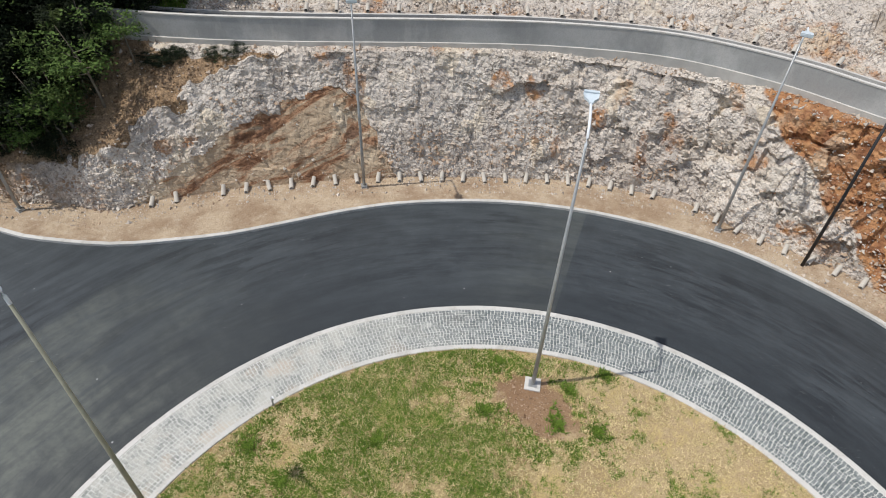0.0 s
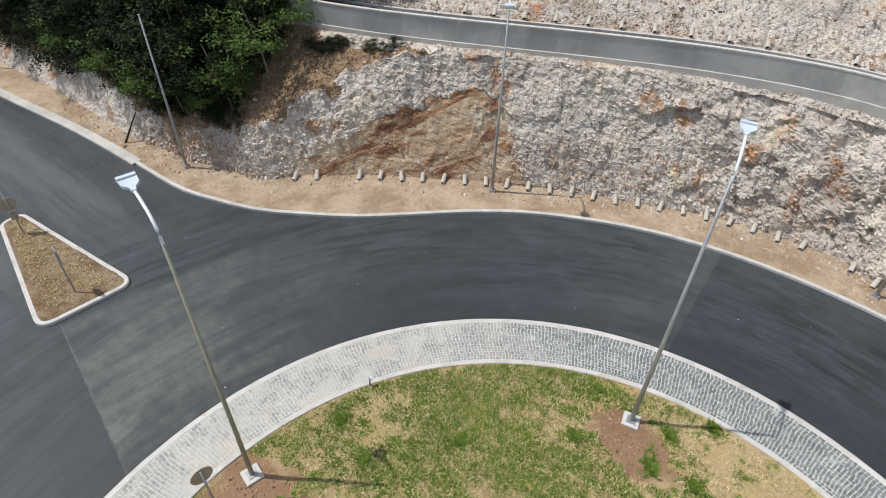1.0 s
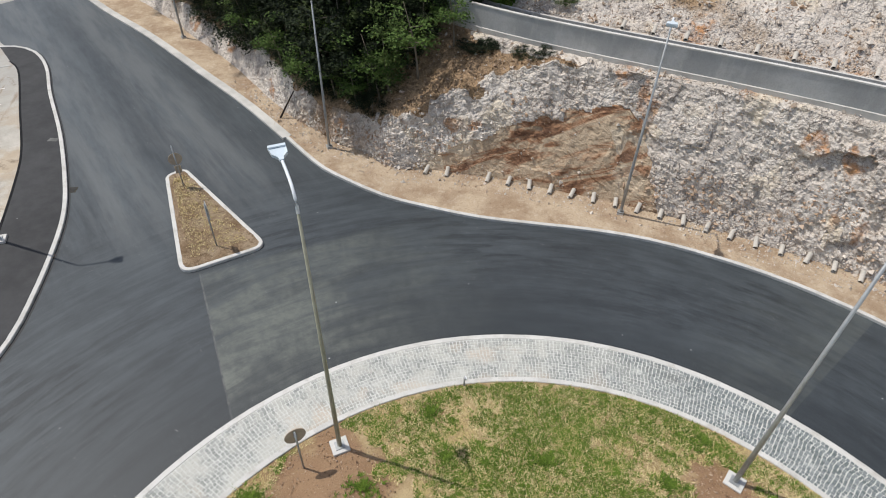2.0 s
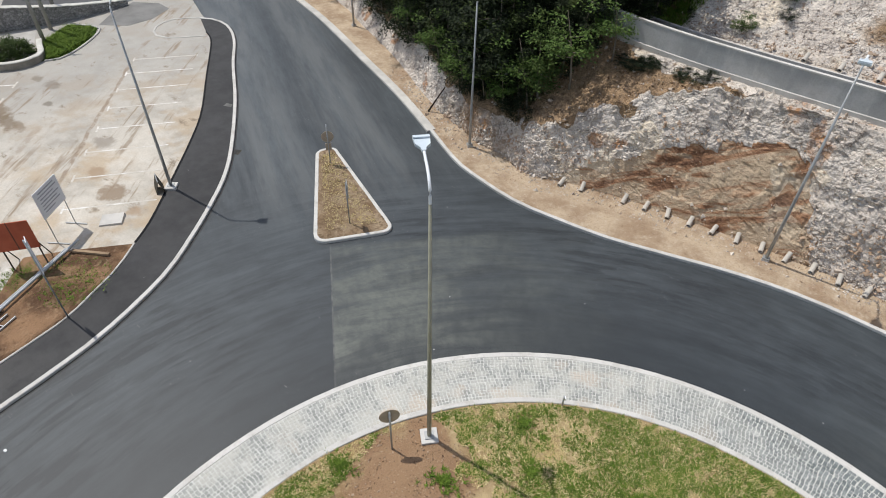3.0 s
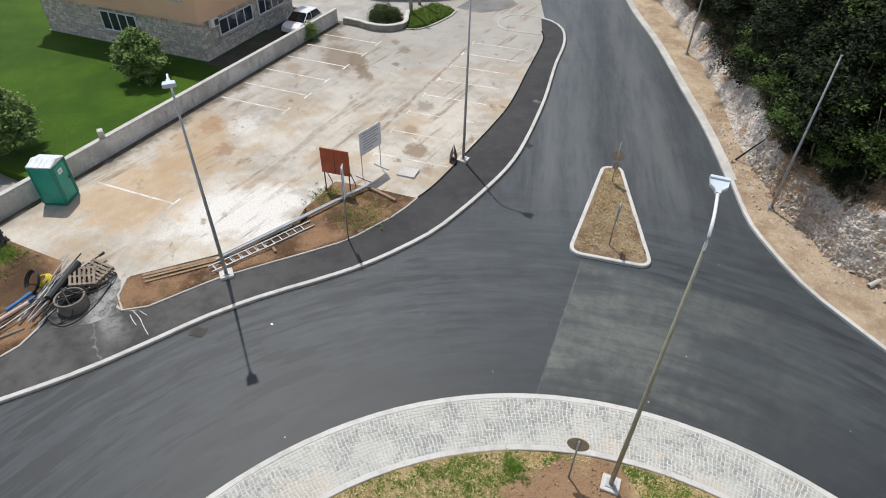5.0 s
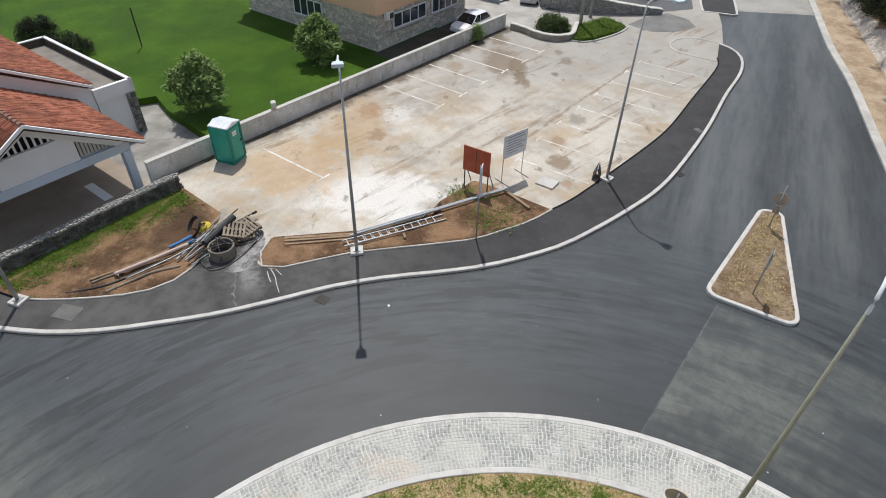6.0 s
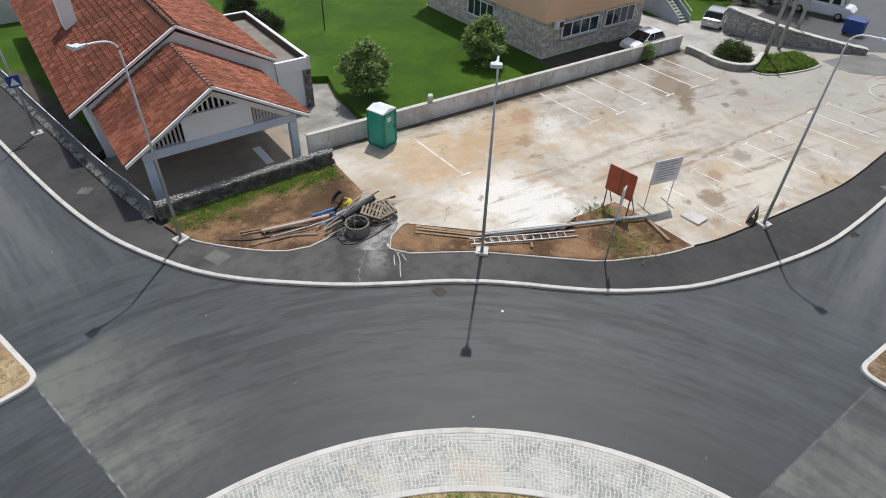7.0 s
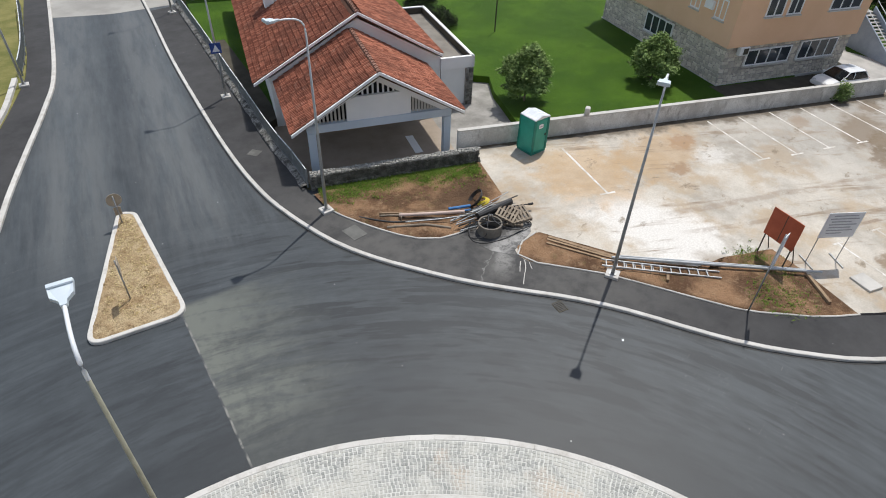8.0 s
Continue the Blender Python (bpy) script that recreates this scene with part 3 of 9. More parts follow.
def island_material():
    n = Nodes("island soil and straw", 0.96)
    big, mid, fine = n.noise(0.6, 4, 0.6), n.noise(3.0, 5, 0.7), n.noise(20, 4, 0.75)
    c = n.mix(n.step(big, 0.35, 0.65), (0.27, 0.18, 0.09), (0.48, 0.365, 0.205))
    c = n.mix(n.step(mid, 0.5, 0.7, 0, 0.6), c, (0.56, 0.45, 0.27))
    x, y, _ = n.axes()
    c = n.mix(n.step(n.math("ADD", x, n.math("MULTIPLY", n.noise(0.5, 3), 4.0)), 5.0, 9.0, 0.0, 0.65), c, (0.56, 0.43, 0.27))
    for px, py, rad in ((-7.2, 5.8, 2.0), (3.55, 11.6, 1.5)):      # freshly dug, reddish soil
        dx, dy = n.math("SUBTRACT", x, px), n.math("SUBTRACT", y, py)
        d = n.math("ADD", n.math("SQRT", n.math("ADD", n.math("MULTIPLY", dx, dx), n.math("MULTIPLY", dy, dy))), n.math("MULTIPLY", n.math("SUBTRACT", n.noise(0.8, 5, 0.65), 0.5), 4.0))
        c = n.mix(n.step(d, rad - 0.7, rad + 0.3, 0.85, 0.0), c, (0.29, 0.175, 0.105))
    c = n.mix(n.step(fine, 0.30, 0.46, 0.6, 0), c, (0.15, 0.10, 0.055))
    c = n.mix(n.step(fine, 0.58, 0.72, 0, 0.5), c, (0.62, 0.52, 0.36))
    n.colour(c)
    return n.bump(n.math("ADD", fine, n.math("MULTIPLY", mid, 1.5)), 0.9, 0.05).mat


ISLAND_SOIL = island_material()


def island_height(r):
    return 0.15 + 0.35 * (1 - (r / R_IN) ** 2)


bm = bmesh.new()
prev = None
for r in np.linspace(R_IN, 0.3, 40):
    ring = [bm.verts.new((CX + r * math.cos(a), CY + r * math.sin(a), island_height(r) + 0.05 * noise.noise((r * math.cos(a), r * math.sin(a), 0)))) for a in (2 * math.pi * k / 120 for k in range(120))]
    if prev:
        for k in range(120):
            bm.faces.new((prev[k], prev[(k + 1) % 120], ring[(k + 1) % 120], ring[k]))
    prev = ring
bm.faces.new(prev)
tagged(link("island_ground", bm, ISLAND_SOIL, smooth=True), "low mound of bare soil and dry grass inside the roundabout", "island", kind="structure")

# ---- the two splitter islands ----


def splitter(corners, name_label, soil_mat, soil_label):
    """corners: the outermost points of its rounded corners."""
    ob = thing("splitter_island", name_label, "traffic island", "splitter islands", "structure")
    c = [Vector(p) for p in corners]
    outline = []
    for k, p in enumerate(c):
        a, b = c[k - 1] - p, c[(k + 1) % len(c)] - p
        cut = min(0.62, a.length * 0.42, b.length * 0.42)
        a, b = a.normalized(), b.normalized()
        p = p - (a + b).normalized() * (cut * (a + b).length / 4 - 0.095)
        for t in (0, 0.17, 0.33, 0.5, 0.67, 0.83, 1):
            q = p + a * cut * (1 - t) ** 2 + b * cut * t ** 2
            outline.append((q.x, q.y))
    line = []
    for p, q in zip(outline, outline[1:] + outline[:1]):
        n = max(1, int((Vector(q) - Vector(p)).length / 0.12))
        line += [Vector(p).lerp(Vector(q), k / n) for k in range(n)]
    nor = sides_of(line, True)
    bm = bmesh.new()
    rings = []
    for k, (p, n) in enumerate(zip(line, nor)):
        lift = 0.006 * noise.noise((k * 0.09, 3, len(rings) * 0.001))
        rings.append([bm.verts.new((*(p + n * u), z if z < 0 else z + lift)) for u, z in ((-0.095, -0.05), (-0.095, 0.125), (-0.072, 0.15), (0.072, 0.15), (0.095, 0.125), (0.095, -0.05))])
    for k, ring in enumerate(rings):
        after = rings[(k + 1) % len(rings)]
        for i in range(5):
            bm.faces.new((ring[i], ring[i + 1], after[i + 1], after[i]))
    part("kerb", bm, KERB, ob, "white rounded concrete kerb")
    bm = bmesh.new()
    ring = [bm.verts.new((*p, 0.115)) for p in line[::3]]
    bmesh.ops.triangulate(bm, faces=[bm.faces.new(ring)])
    for _ in range(4):
        bmesh.ops.subdivide_edges(bm, edges=[e for e in bm.edges if e.calc_length() > 0.3], cuts=1, use_grid_fill=True)
        bmesh.ops.triangulate(bm, faces=[f for f in bm.faces if len(f.verts) > 3])
    for v in bm.verts:
        if not v.is_boundary:
            v.co.z += 0.05 + 0.05 * noise.noise((v.co.x * 1.7, v.co.y * 1.7, 1)) + 0.035 * noise.noise((v.co.x * 4.5, v.co.y * 4.5, 6))
    part("soil", bm, soil_mat, ob, soil_label, True)
    return ob


TRI_A = [(-24.72, 14.36), (-24.45, 15.22), (-16.86, 13.0), (-18.44, 10.04)]
TRI_B = [(-9.30, -24.98), (-9.80, -24.50), (-7.32, -17.18), (-4.34, -18.42)]


def heap_soil(name, dark, mid_tone, light, dug):
    """Loose soil in clods, drier on top."""
    n = Nodes(name, 0.96)
    big, mid, fine = n.noise(0.8, 4, 0.6), n.noise(3.6, 5, 0.7), n.noise(14, 4, 0.75)
    c = n.mix(n.step(big, 0.36, 0.64), mid_tone, light)
    c = n.mix(n.step(mid, 0.50, 0.66, 0, 0.8), c, dark)
    c = n.mix(n.step(n.noise(1.7, 4, 0.65), 0.52, 0.64, 0, 0.6), c, dug)
    c = n.mix(n.step(fine, 0.30, 0.46, 0.7, 0), c, tuple(v * 0.55 for v in dark))
    c = n.mix(n.step(fine, 0.60, 0.74, 0, 0.5), c, tuple(min(1.0, v * 1.25) for v in light))
    n.colour(c)
    return n.bump(n.math("ADD", fine, n.math("MULTIPLY", mid, 2.2)), 1.0, 0.09).mat


splitter(TRI_A, "triangular traffic island with white kerb and dry brown soil",
         heap_soil("brown island soil", (0.16, 0.105, 0.062), (0.28, 0.195, 0.12), (0.42, 0.32, 0.215), (0.20, 0.125, 0.07)), "brown clods of dry soil")
splitter(TRI_B, "triangular traffic island with white kerb and dry sand",
         heap_soil("sandy island soil", (0.27, 0.18, 0.095), (0.46, 0.335, 0.19), (0.60, 0.47, 0.29), (0.36, 0.245, 0.13)), "dry yellow-brown sand")

# ======== rock cutting, upper road and slope ========
WALL_LINE = [(24.5, 17.0), (20.5, 19.9), (17.5, 22.6), (14.8, 25.0), (10.6, 27.3), (5.4, 28.1), (0.0, 28.0), (-7.9, 27.4), (-13.0, 27.3), (-17.5, 27.8), (-24, 29.5)]
WALL_TOP, UPPER_ROAD = 7.05, 6.05


def along(x, keys):
    return float(np.interp(x, [k for k, _ in keys], [v for _, v in keys]))


def facets(p, scale, lift, tilt, seed):
    """Broken-stone relief: each cell has its own height and tilt."""
    q = Vector(p) * scale + Vector((seed * 7.1, seed * 3.3, seed * 5.7))
    d, pts = noise.voronoi(q)
    c = pts[0]
    r = noise.cell_vector(c * 3.17)
    crack = min(1.0, (d[1] - d[0]) * 5)
    return ((r.x - 0.5) * lift + (q - c).dot(r - Vector((0.5, 0.5, 0.5))) * tilt / scale) - (1 - crack) * 0.10 * lift


def ochre_at(x, z):
    """Where the rock is iron-stained: the smooth orange bed and the rubble at the far end."""
    wob = noise.noise((x * 0.5, z * 0.7, 4.0)) * 0.8
    top = along(x, [(-14.8, 0.0), (-12.5, 1.5), (-10, 2.9), (-7.5, 3.8), (-5.4, 4.3), (-4.6, 3.9), (-3.9, 2.7), (-3.1, 1.3), (-2.5, 0.0)])
    bed = 1.0 if -14.6 < x < -2.4 and z < top + wob * 0.6 + 0.35 * noise.noise((x * 1.9, z * 1.7, 8.0)) else 0.0
    end = min(1, max(0, (x - 18.2 + 0.76 * z + wob * 1.3) / 0.8)) * 0.95
    spots = max(0.0, noise.noise((x * 0.6 + 9, z * 0.6, 1.0)) - 0.30) * 2.6
    for px, pz, rad in ((3.9, 4.4, 0.5), (5.1, 1.5, 0.6), (8.6, 4.2, 0.6), (9.6, 1.8, 0.6), (13.2, 4.9, 0.6), (-4.6, 4.6, 0.6)):
        spots = max(spots, 0.75 - 0.55 * math.hypot(x - px, (z - pz) * 0.6) / rad + 0.9 * noise.noise((x * 1.3, z * 0.8, 7.0)))
    return max(bed, end, min(0.5, spots))


base_line = curve(BASE, 0.12)
base_nor = [-n if (n.x * (p.x - CX) + n.y * (p.y - CY)) < 0 else n for p, n in zip(base_line, sides_of(base_line))]
for _ in range(60):
    base_nor = [(base_nor[max(k - 3, 0)] + base_nor[k] + base_nor[min(k + 3, len(base_nor) - 1)]).normalized() for k in range(len(base_nor))]
wall_dense = curve(WALL_LINE, 0.1)
rows, tints = [], []
for p, n in zip(base_line, base_nor):
    x = p.x
    best = min(wall_dense, key=lambda w: abs((w - p).cross(n)) + (1e3 if (w - p).dot(n) < 0 else 0) if x > -23.5 else (w - p).length)
    to_wall = max(1.6, (best - p).dot(n)) if x > -23.5 else 7.0
    wooded = along(x, [(-27, 1.0), (-19, 0.0)])
    face_h = along(x, [(-60, 1.0), (-35, 1.6), (-28, 2.2), (-24, 1.6), (-21, 1.5), (-19, 1.7), (-16, 2.4), (-14, 3.3), (-12, 4.4), (-9.5, 5.6), (-6, 5.72), (2, 5.65), (8, 5.3), (12, 5.2), (16, 5.6), (30, 5.9)])
    face_h += (0.45 * noise.noise((x * 0.9, 2.0, 0)) + 0.3 * noise.noise((x * 2.7, 5.0, 0))) * along(x, [(-20, 0.3), (-15, 1.0), (-8, 0.9), (-5, 0.25)])
    face_run = along(x, [(-60, 0.9), (-17, 0.9), (-12, 1.6), (-8, 2.4), (0, 2.4), (30, 2.4)])
    face_run = min(face_run, to_wall - 0.35)
    cols = []
    for k in range(61):                                    # the broken face
        f = k / 60
        cols.append((face_run * (f ** 1.15), face_h * f, 1.0))
    shelf = 5.75
    for k in range(1, 15):                                 # the loose soil above it
        f = k / 14
        flat = (face_run + (to_wall + 0.3 - face_run) * f, face_h + (shelf - face_h) * min(1, f * 1.08), 0.5)
        steep = (face_run + 7.0 * f, face_h + 4.6 * f, 0.6)
        cols.append(tuple(a * (1 - wooded) + b * wooded for a, b in zip(flat, steep)))
    u0, z0, _ = cols[-1]
    for k in range(1, 9):                                  # the bench of the upper road
        f = k / 8
        cols.append((u0 + 3.4 * f, z0 + (UPPER_ROAD - 0.05 - z0) * min(1, 4 * f) * (1 - wooded) + 3.4 * f * wooded, 0.1 + 0.5 * wooded if x > -11 else 0.6))
    u0, z0, _ = cols[-1]
    for k in range(1, 81):                                 # the long slope above
        f = (k / 80) ** 1.7
        cols.append((u0 + 26 * f, z0 + 17.0 * f, 0.85))
    row, tint = [], []
    for u, z, amount in cols:
        q = Vector((p.x + n.x * u, p.y + n.y * u, z))
        o = ochre_at(q.x, z) if u < to_wall else min(1, max(0, along(x, [(-10, 0.05), (8, 0.26)]) + 0.8 * noise.noise(q * 0.22)))
        smooth_bed = 0.7 if (o > 0.9 and x < -2.4) else 1.0
        foot = min(1.0, 0.25 + z / 1.2) if u < 4 else 1.0
        left = along(x, [(-12, 0.3), (-6, 0.45), (2, 0.55), (7, 1.0)])
        d = left * (facets(q, 0.5, 0.26, 0.3, 1) + facets(q, 1.3, 0.17, 0.36, 2)) + facets(q, 3.4, 0.085, 0.5, 3) * along(x, [(-14, 0.8), (3, 0.75), (7, 1.0)])
        d += facets(q, 0.85, 0.30, 0.5, 5) * along(x, [(4.0, 0.0), (8.0, 1.0)])
        d += 0.05 * noise.noise(q * 2.6) + 0.35 * noise.noise(q * 0.35)
        if u > to_wall + 0.3 and amount > 0.7:
            d *= 0.95
        d *= amount * smooth_bed * foot
        if amount <= 0.5 and u < to_wall + 0.2 or amount < 0.2:
            d = 0.45 * d + 0.5 * facets(q, 2.2, 0.10, 0.5, 8) if amount > 0.3 else 0.0
        q += Vector((-n.x * 0.8, -n.y * 0.8, 0.35)) * d if u < to_wall + 0.2 else Vector((0, 0, d))
        row.append(q)
        tint.append((o, 1.0 if (x < -2.4 and o > 0.9 and u < to_wall) else 0.0, wooded if u > face_run + 0.3 else 0.22 * wooded, along(x, [(-9.5, 1.0), (-7.0, 0.27)]) if (face_run + 0.05 + 0.5 * noise.noise(q * 0.9) < u < to_wall - along(x, [(-13.5, 0.0), (-11.5, 0.9)]) + 0.5 * noise.noise(q * 1.4)) else (0.95 if x < -11.5 and u >= to_wall else 0.5 * max(0.0, 0.35 + noise.noise(q * 0.2)) if u > to_wall + 2.5 else 0.62 * along(x, [(-26.0, 0.42), (-23.5, 0.5), (-21.0, 0.85), (-16.5, 0.4), (-14.5, 0.0)]))))
    row[0].z = min(row[0].z, 0.05)
    rows.append(row)
    tints.append(tint)
nr, nc = len(rows), len(rows[0])
me = bpy.data.meshes.new("rock_slope")
me.from_pydata([tuple(q) for r in rows for q in r], [], [(i * nc + j, (i + 1) * nc + j, (i + 1) * nc + j + 1, i * nc + j + 1) for i in range(nr - 1) for j in range(nc - 1)])
for k, key in enumerate(("ochre", "bed", "wooded", "earth")):
    a = me.attributes.new(key, "FLOAT", "POINT")
    a.data.foreach_set("value", [t[k] for r in tints for t in r])


def rock_material():
    n = Nodes("broken limestone", 0.93)
    big, mid, fine = n.noise(0.35, 5, 0.6), n.noise(1.7, 5, 0.65), n.noise(9, 4, 0.7)
    c = n.mix(n.step(big, 0.35, 0.68), (0.57, 0.505, 0.445), (0.77, 0.70, 0.62))
    c = n.mix(n.step(mid, 0.55, 0.74, 0, 0.5), c, (0.52, 0.40, 0.29))
    c = n.mix(n.step(mid, 0.30, 0.44, 0.4, 0), c, (0.34, 0.305, 0.275))
    c = n.mix(n.step(fine, 0.3, 0.7, 0.0, 0.35), c, (0.60, 0.555, 0.515))
    c = n.mix(n.step(fine, 0.30, 0.45, 0.45, 0.0), c, (0.23, 0.195, 0.165))
    # crevice shade put into the colour, as dark lines between the broken pieces
    warp = n.mix(0.12, n.place, n.add("ShaderNodeTexNoise").outputs["Color"])
    for scale, wide, most in ((2.2, 0.035, 0.55), (5.5, 0.05, 0.5)):
        crack_shade = n.step(n.cells(scale, "DISTANCE_TO_EDGE", "Distance", warp), 0.0, wide * 2.2, 1.0, 0.0)
        c = n.mix(n.math("MULTIPLY", crack_shade, n.step(n.noise(1.1, 4, 0.65), 0.42, 0.60, 0.0, most)), c, (0.15, 0.12, 0.095))
    c = n.mix(n.step(n.noise(11, 3, 0.8), 0.58, 0.72, 0.0, 0.5), c, (0.68, 0.63, 0.575))
    rust = n.mix(n.step(mid, 0.36, 0.64), (0.25, 0.095, 0.035), (0.50, 0.25, 0.105))
    rust = n.mix(n.step(n.noise(0.9, 4, 0.6), 0.52, 0.7, 0, 0.55), rust, (0.58, 0.44, 0.30))
    rust = n.mix(n.step(fine, 0.28, 0.45, 0.5, 0.0), rust, (0.13, 0.055, 0.025))
    # the smooth bed: layers that rise to one side, paler lime between brown ones
    x, y, z = n.axes()
    layer = n.add("ShaderNodeCombineXYZ")
    n.put(layer.inputs[0], n.math("SUBTRACT", n.math("MULTIPLY", z, 1.5), n.math("MULTIPLY", x, 0.62)))
    n.put(layer.inputs[1], n.math("MULTIPLY", n.math("ADD", x, z), 0.28))
    runs, thin = n.noise(0.75, 5, 0.65, layer.outputs[0], 0.9), n.noise(3.0, 4, 0.7, layer.outputs[0], 0.5)
    bedding = n.mix(n.step(runs, 0.36, 0.48), (0.15, 0.068, 0.034), (0.36, 0.185, 0.095))
    bedding = n.mix(n.step(runs, 0.43, 0.55), bedding, (0.50, 0.385, 0.265))
    bedding = n.mix(n.step(thin, 0.52, 0.7, 0.0, 0.45), bedding, (0.30, 0.15, 0.07))
    bedding = n.mix(n.step(fine, 0.28, 0.45, 0.4, 0.0), bedding, (0.12, 0.06, 0.03))
    rust = n.mix(n.attribute("bed"), rust, bedding)
    o = n.attribute("ochre")
    ragged = n.math("ADD", o, n.math("MULTIPLY", n.math("SUBTRACT", mid, 0.5), 0.7))
    c = n.mix(n.step(ragged, 0.38, 0.62, 0, 0.94), c, rust)
    grit = n.noise(16, 4, 0.75)
    earth = n.mix(n.step(n.math("ADD", n.math("MULTIPLY", grit, 0.6), n.math("MULTIPLY", mid, 0.4)), 0.38, 0.62), (0.12, 0.075, 0.04), (0.44, 0.29, 0.16))
    earth = n.mix(n.step(n.noise(0.7, 4, 0.6), 0.45, 0.65, 0, 0.6), earth, (0.27, 0.175, 0.09))
    c = n.mix(n.step(n.math("ADD", n.attribute("earth"), n.math("MULTIPLY", n.math("SUBTRACT", big, 0.5), 0.8)), 0.3, 0.55, 0, 0.92), c, earth)
    litter = n.mix(n.step(fine, 0.35, 0.65), (0.045, 0.04, 0.022), (0.10, 0.085, 0.045))
    c = n.mix(n.step(n.math("ADD", n.attribute("wooded"), n.math("MULTIPLY", n.math("SUBTRACT", mid, 0.5), 0.6)), 0.55, 0.85, 0, 0.9), c, litter)
    blocks = n.cells(1.1, "F1", "Color", n.mix(0.25, n.place, n.add("ShaderNodeTexNoise").outputs["Color"]))
    c = n.mix(n.math("MULTIPLY", n.step(blocks, 0.62, 0.8, 0.0, 0.6), n.math("MULTIPLY", n.step(big, 0.42, 0.55), n.step(n.math("MAXIMUM", n.attribute("earth"), n.attribute("wooded")), 0.05, 0.3, 1.0, 0.0))), c, (0.70, 0.60, 0.46))
    n.colour(c)
    chips = n.math("ADD", n.cells(4.5, "F1", "Distance"), n.math("MULTIPLY", n.cells(10.0, "F1", "Distance"), 0.5))
    rough_part = n.math("MULTIPLY", n.math("SUBTRACT", 1.0, n.math("MULTIPLY", n.attribute("bed"), 0.85)), n.step(n.noise(0.5, 3, 0.6), 0.38, 0.6, 0.35, 1.0))
    return n.bump(n.math("ADD", n.math("MULTIPLY", fine, 0.9), n.math("ADD", n.math("MULTIPLY", mid, 1.6), n.math("MULTIPLY", n.math("MULTIPLY", chips, rough_part), -1.3))), 1.0, 0.10).mat


ROCK = rock_material()
me.materials.append(ROCK)
tagged(new("rock_slope", me), "broken grey limestone cutting with rust-orange beds and loose soil", "rock face", kind="structure")

# concrete parapet of the upper road
bm = bmesh.new()
wl = curve(WALL_LINE, 0.8)
wn2 = [-n if (n.x * (p.x - CX) + n.y * (p.y - CY)) < 0 else n for p, n in zip(wl, sides_of(wl))]


def extrude_profile(bm, line, nor, profile):
    prev = None
    for p, n in zip(line, nor):
        ring = [bm.verts.new((p.x + n.x * u, p.y + n.y * u, z)) for u, z in profile]
        if prev:
            for k in range(len(ring)):
                j = (k + 1) % len(ring)
                bm.faces.new((prev[k], ring[k], ring[j], prev[j]))
        else:
            bm.faces.new(ring)
        prev = ring
    bm.faces.new(prev[::-1])
    return bm


def parapet_material():
    n = Nodes("weathered parapet concrete", 0.9)
    big, mid, fine = n.noise(0.35, 4, 0.6), n.noise(1.5, 5, 0.65, n.scaled(1.0, 1.0, 0.3)), n.noise(14, 3, 0.7)
    c = n.mix(n.step(big, 0.42, 0.58), (0.36, 0.365, 0.36), (0.48, 0.483, 0.473))
    c = n.mix(n.step(mid, 0.5, 0.7, 0, 0.5), c, (0.56, 0.555, 0.53))
    c = n.mix(n.step(mid, 0.28, 0.42, 0.4, 0), c, (0.27, 0.275, 0.27))
    n.colour(n.mix(n.step(fine, 0.4, 0.7, 0, 0.25), c, (0.24, 0.235, 0.22)))
    return n.bump(fine, 0.4, 0.012).mat


PARAPET = parapet_material()
upper = thing("parapet_wall", "long grey concrete parapet wall along the upper road", "wall", kind="structure")
part("wall_body", extrude_profile(bm, wl, wn2, [(0.0, 5.2), (0.0, WALL_TOP - 0.06), (0.16, WALL_TOP - 0.06), (0.16, 5.2)]), PARAPET, upper)
part("coping", extrude_profile(bmesh.new(), wl, wn2, [(-0.02, WALL_TOP - 0.06), (-0.02, WALL_TOP), (0.17, WALL_TOP), (0.17, WALL_TOP - 0.06)]), KERB, upper, "white-topped concrete coping")
part("footing", extrude_profile(bmesh.new(), wl, wn2, [(-0.07, 5.0), (-0.07, 5.93), (-0.002, 5.95), (-0.002, 5.0)]), GUTTER, upper, "rough pale concrete footing")
bm = bmesh.new()
tagged(link("upper_road", extrude_profile(bm, wl, wn2, [(0.16, 5.6), (0.16, UPPER_ROAD), (2.9, UPPER_ROAD), (2.9, 5.6)]), UPPER_ASPHALT), "grey asphalt of the upper road behind its parapet", "road", kind="structure")
tagged(link("upper_kerb", extrude_profile(bmesh.new(), wl, wn2, [(2.9, 5.6), (2.9, UPPER_ROAD + 0.12), (3.05, UPPER_ROAD + 0.12), (3.05, 5.6)]), KERB), "white kerb on the far side of the upper road", "kerb", kind="structure")

# ======== street lamps ========


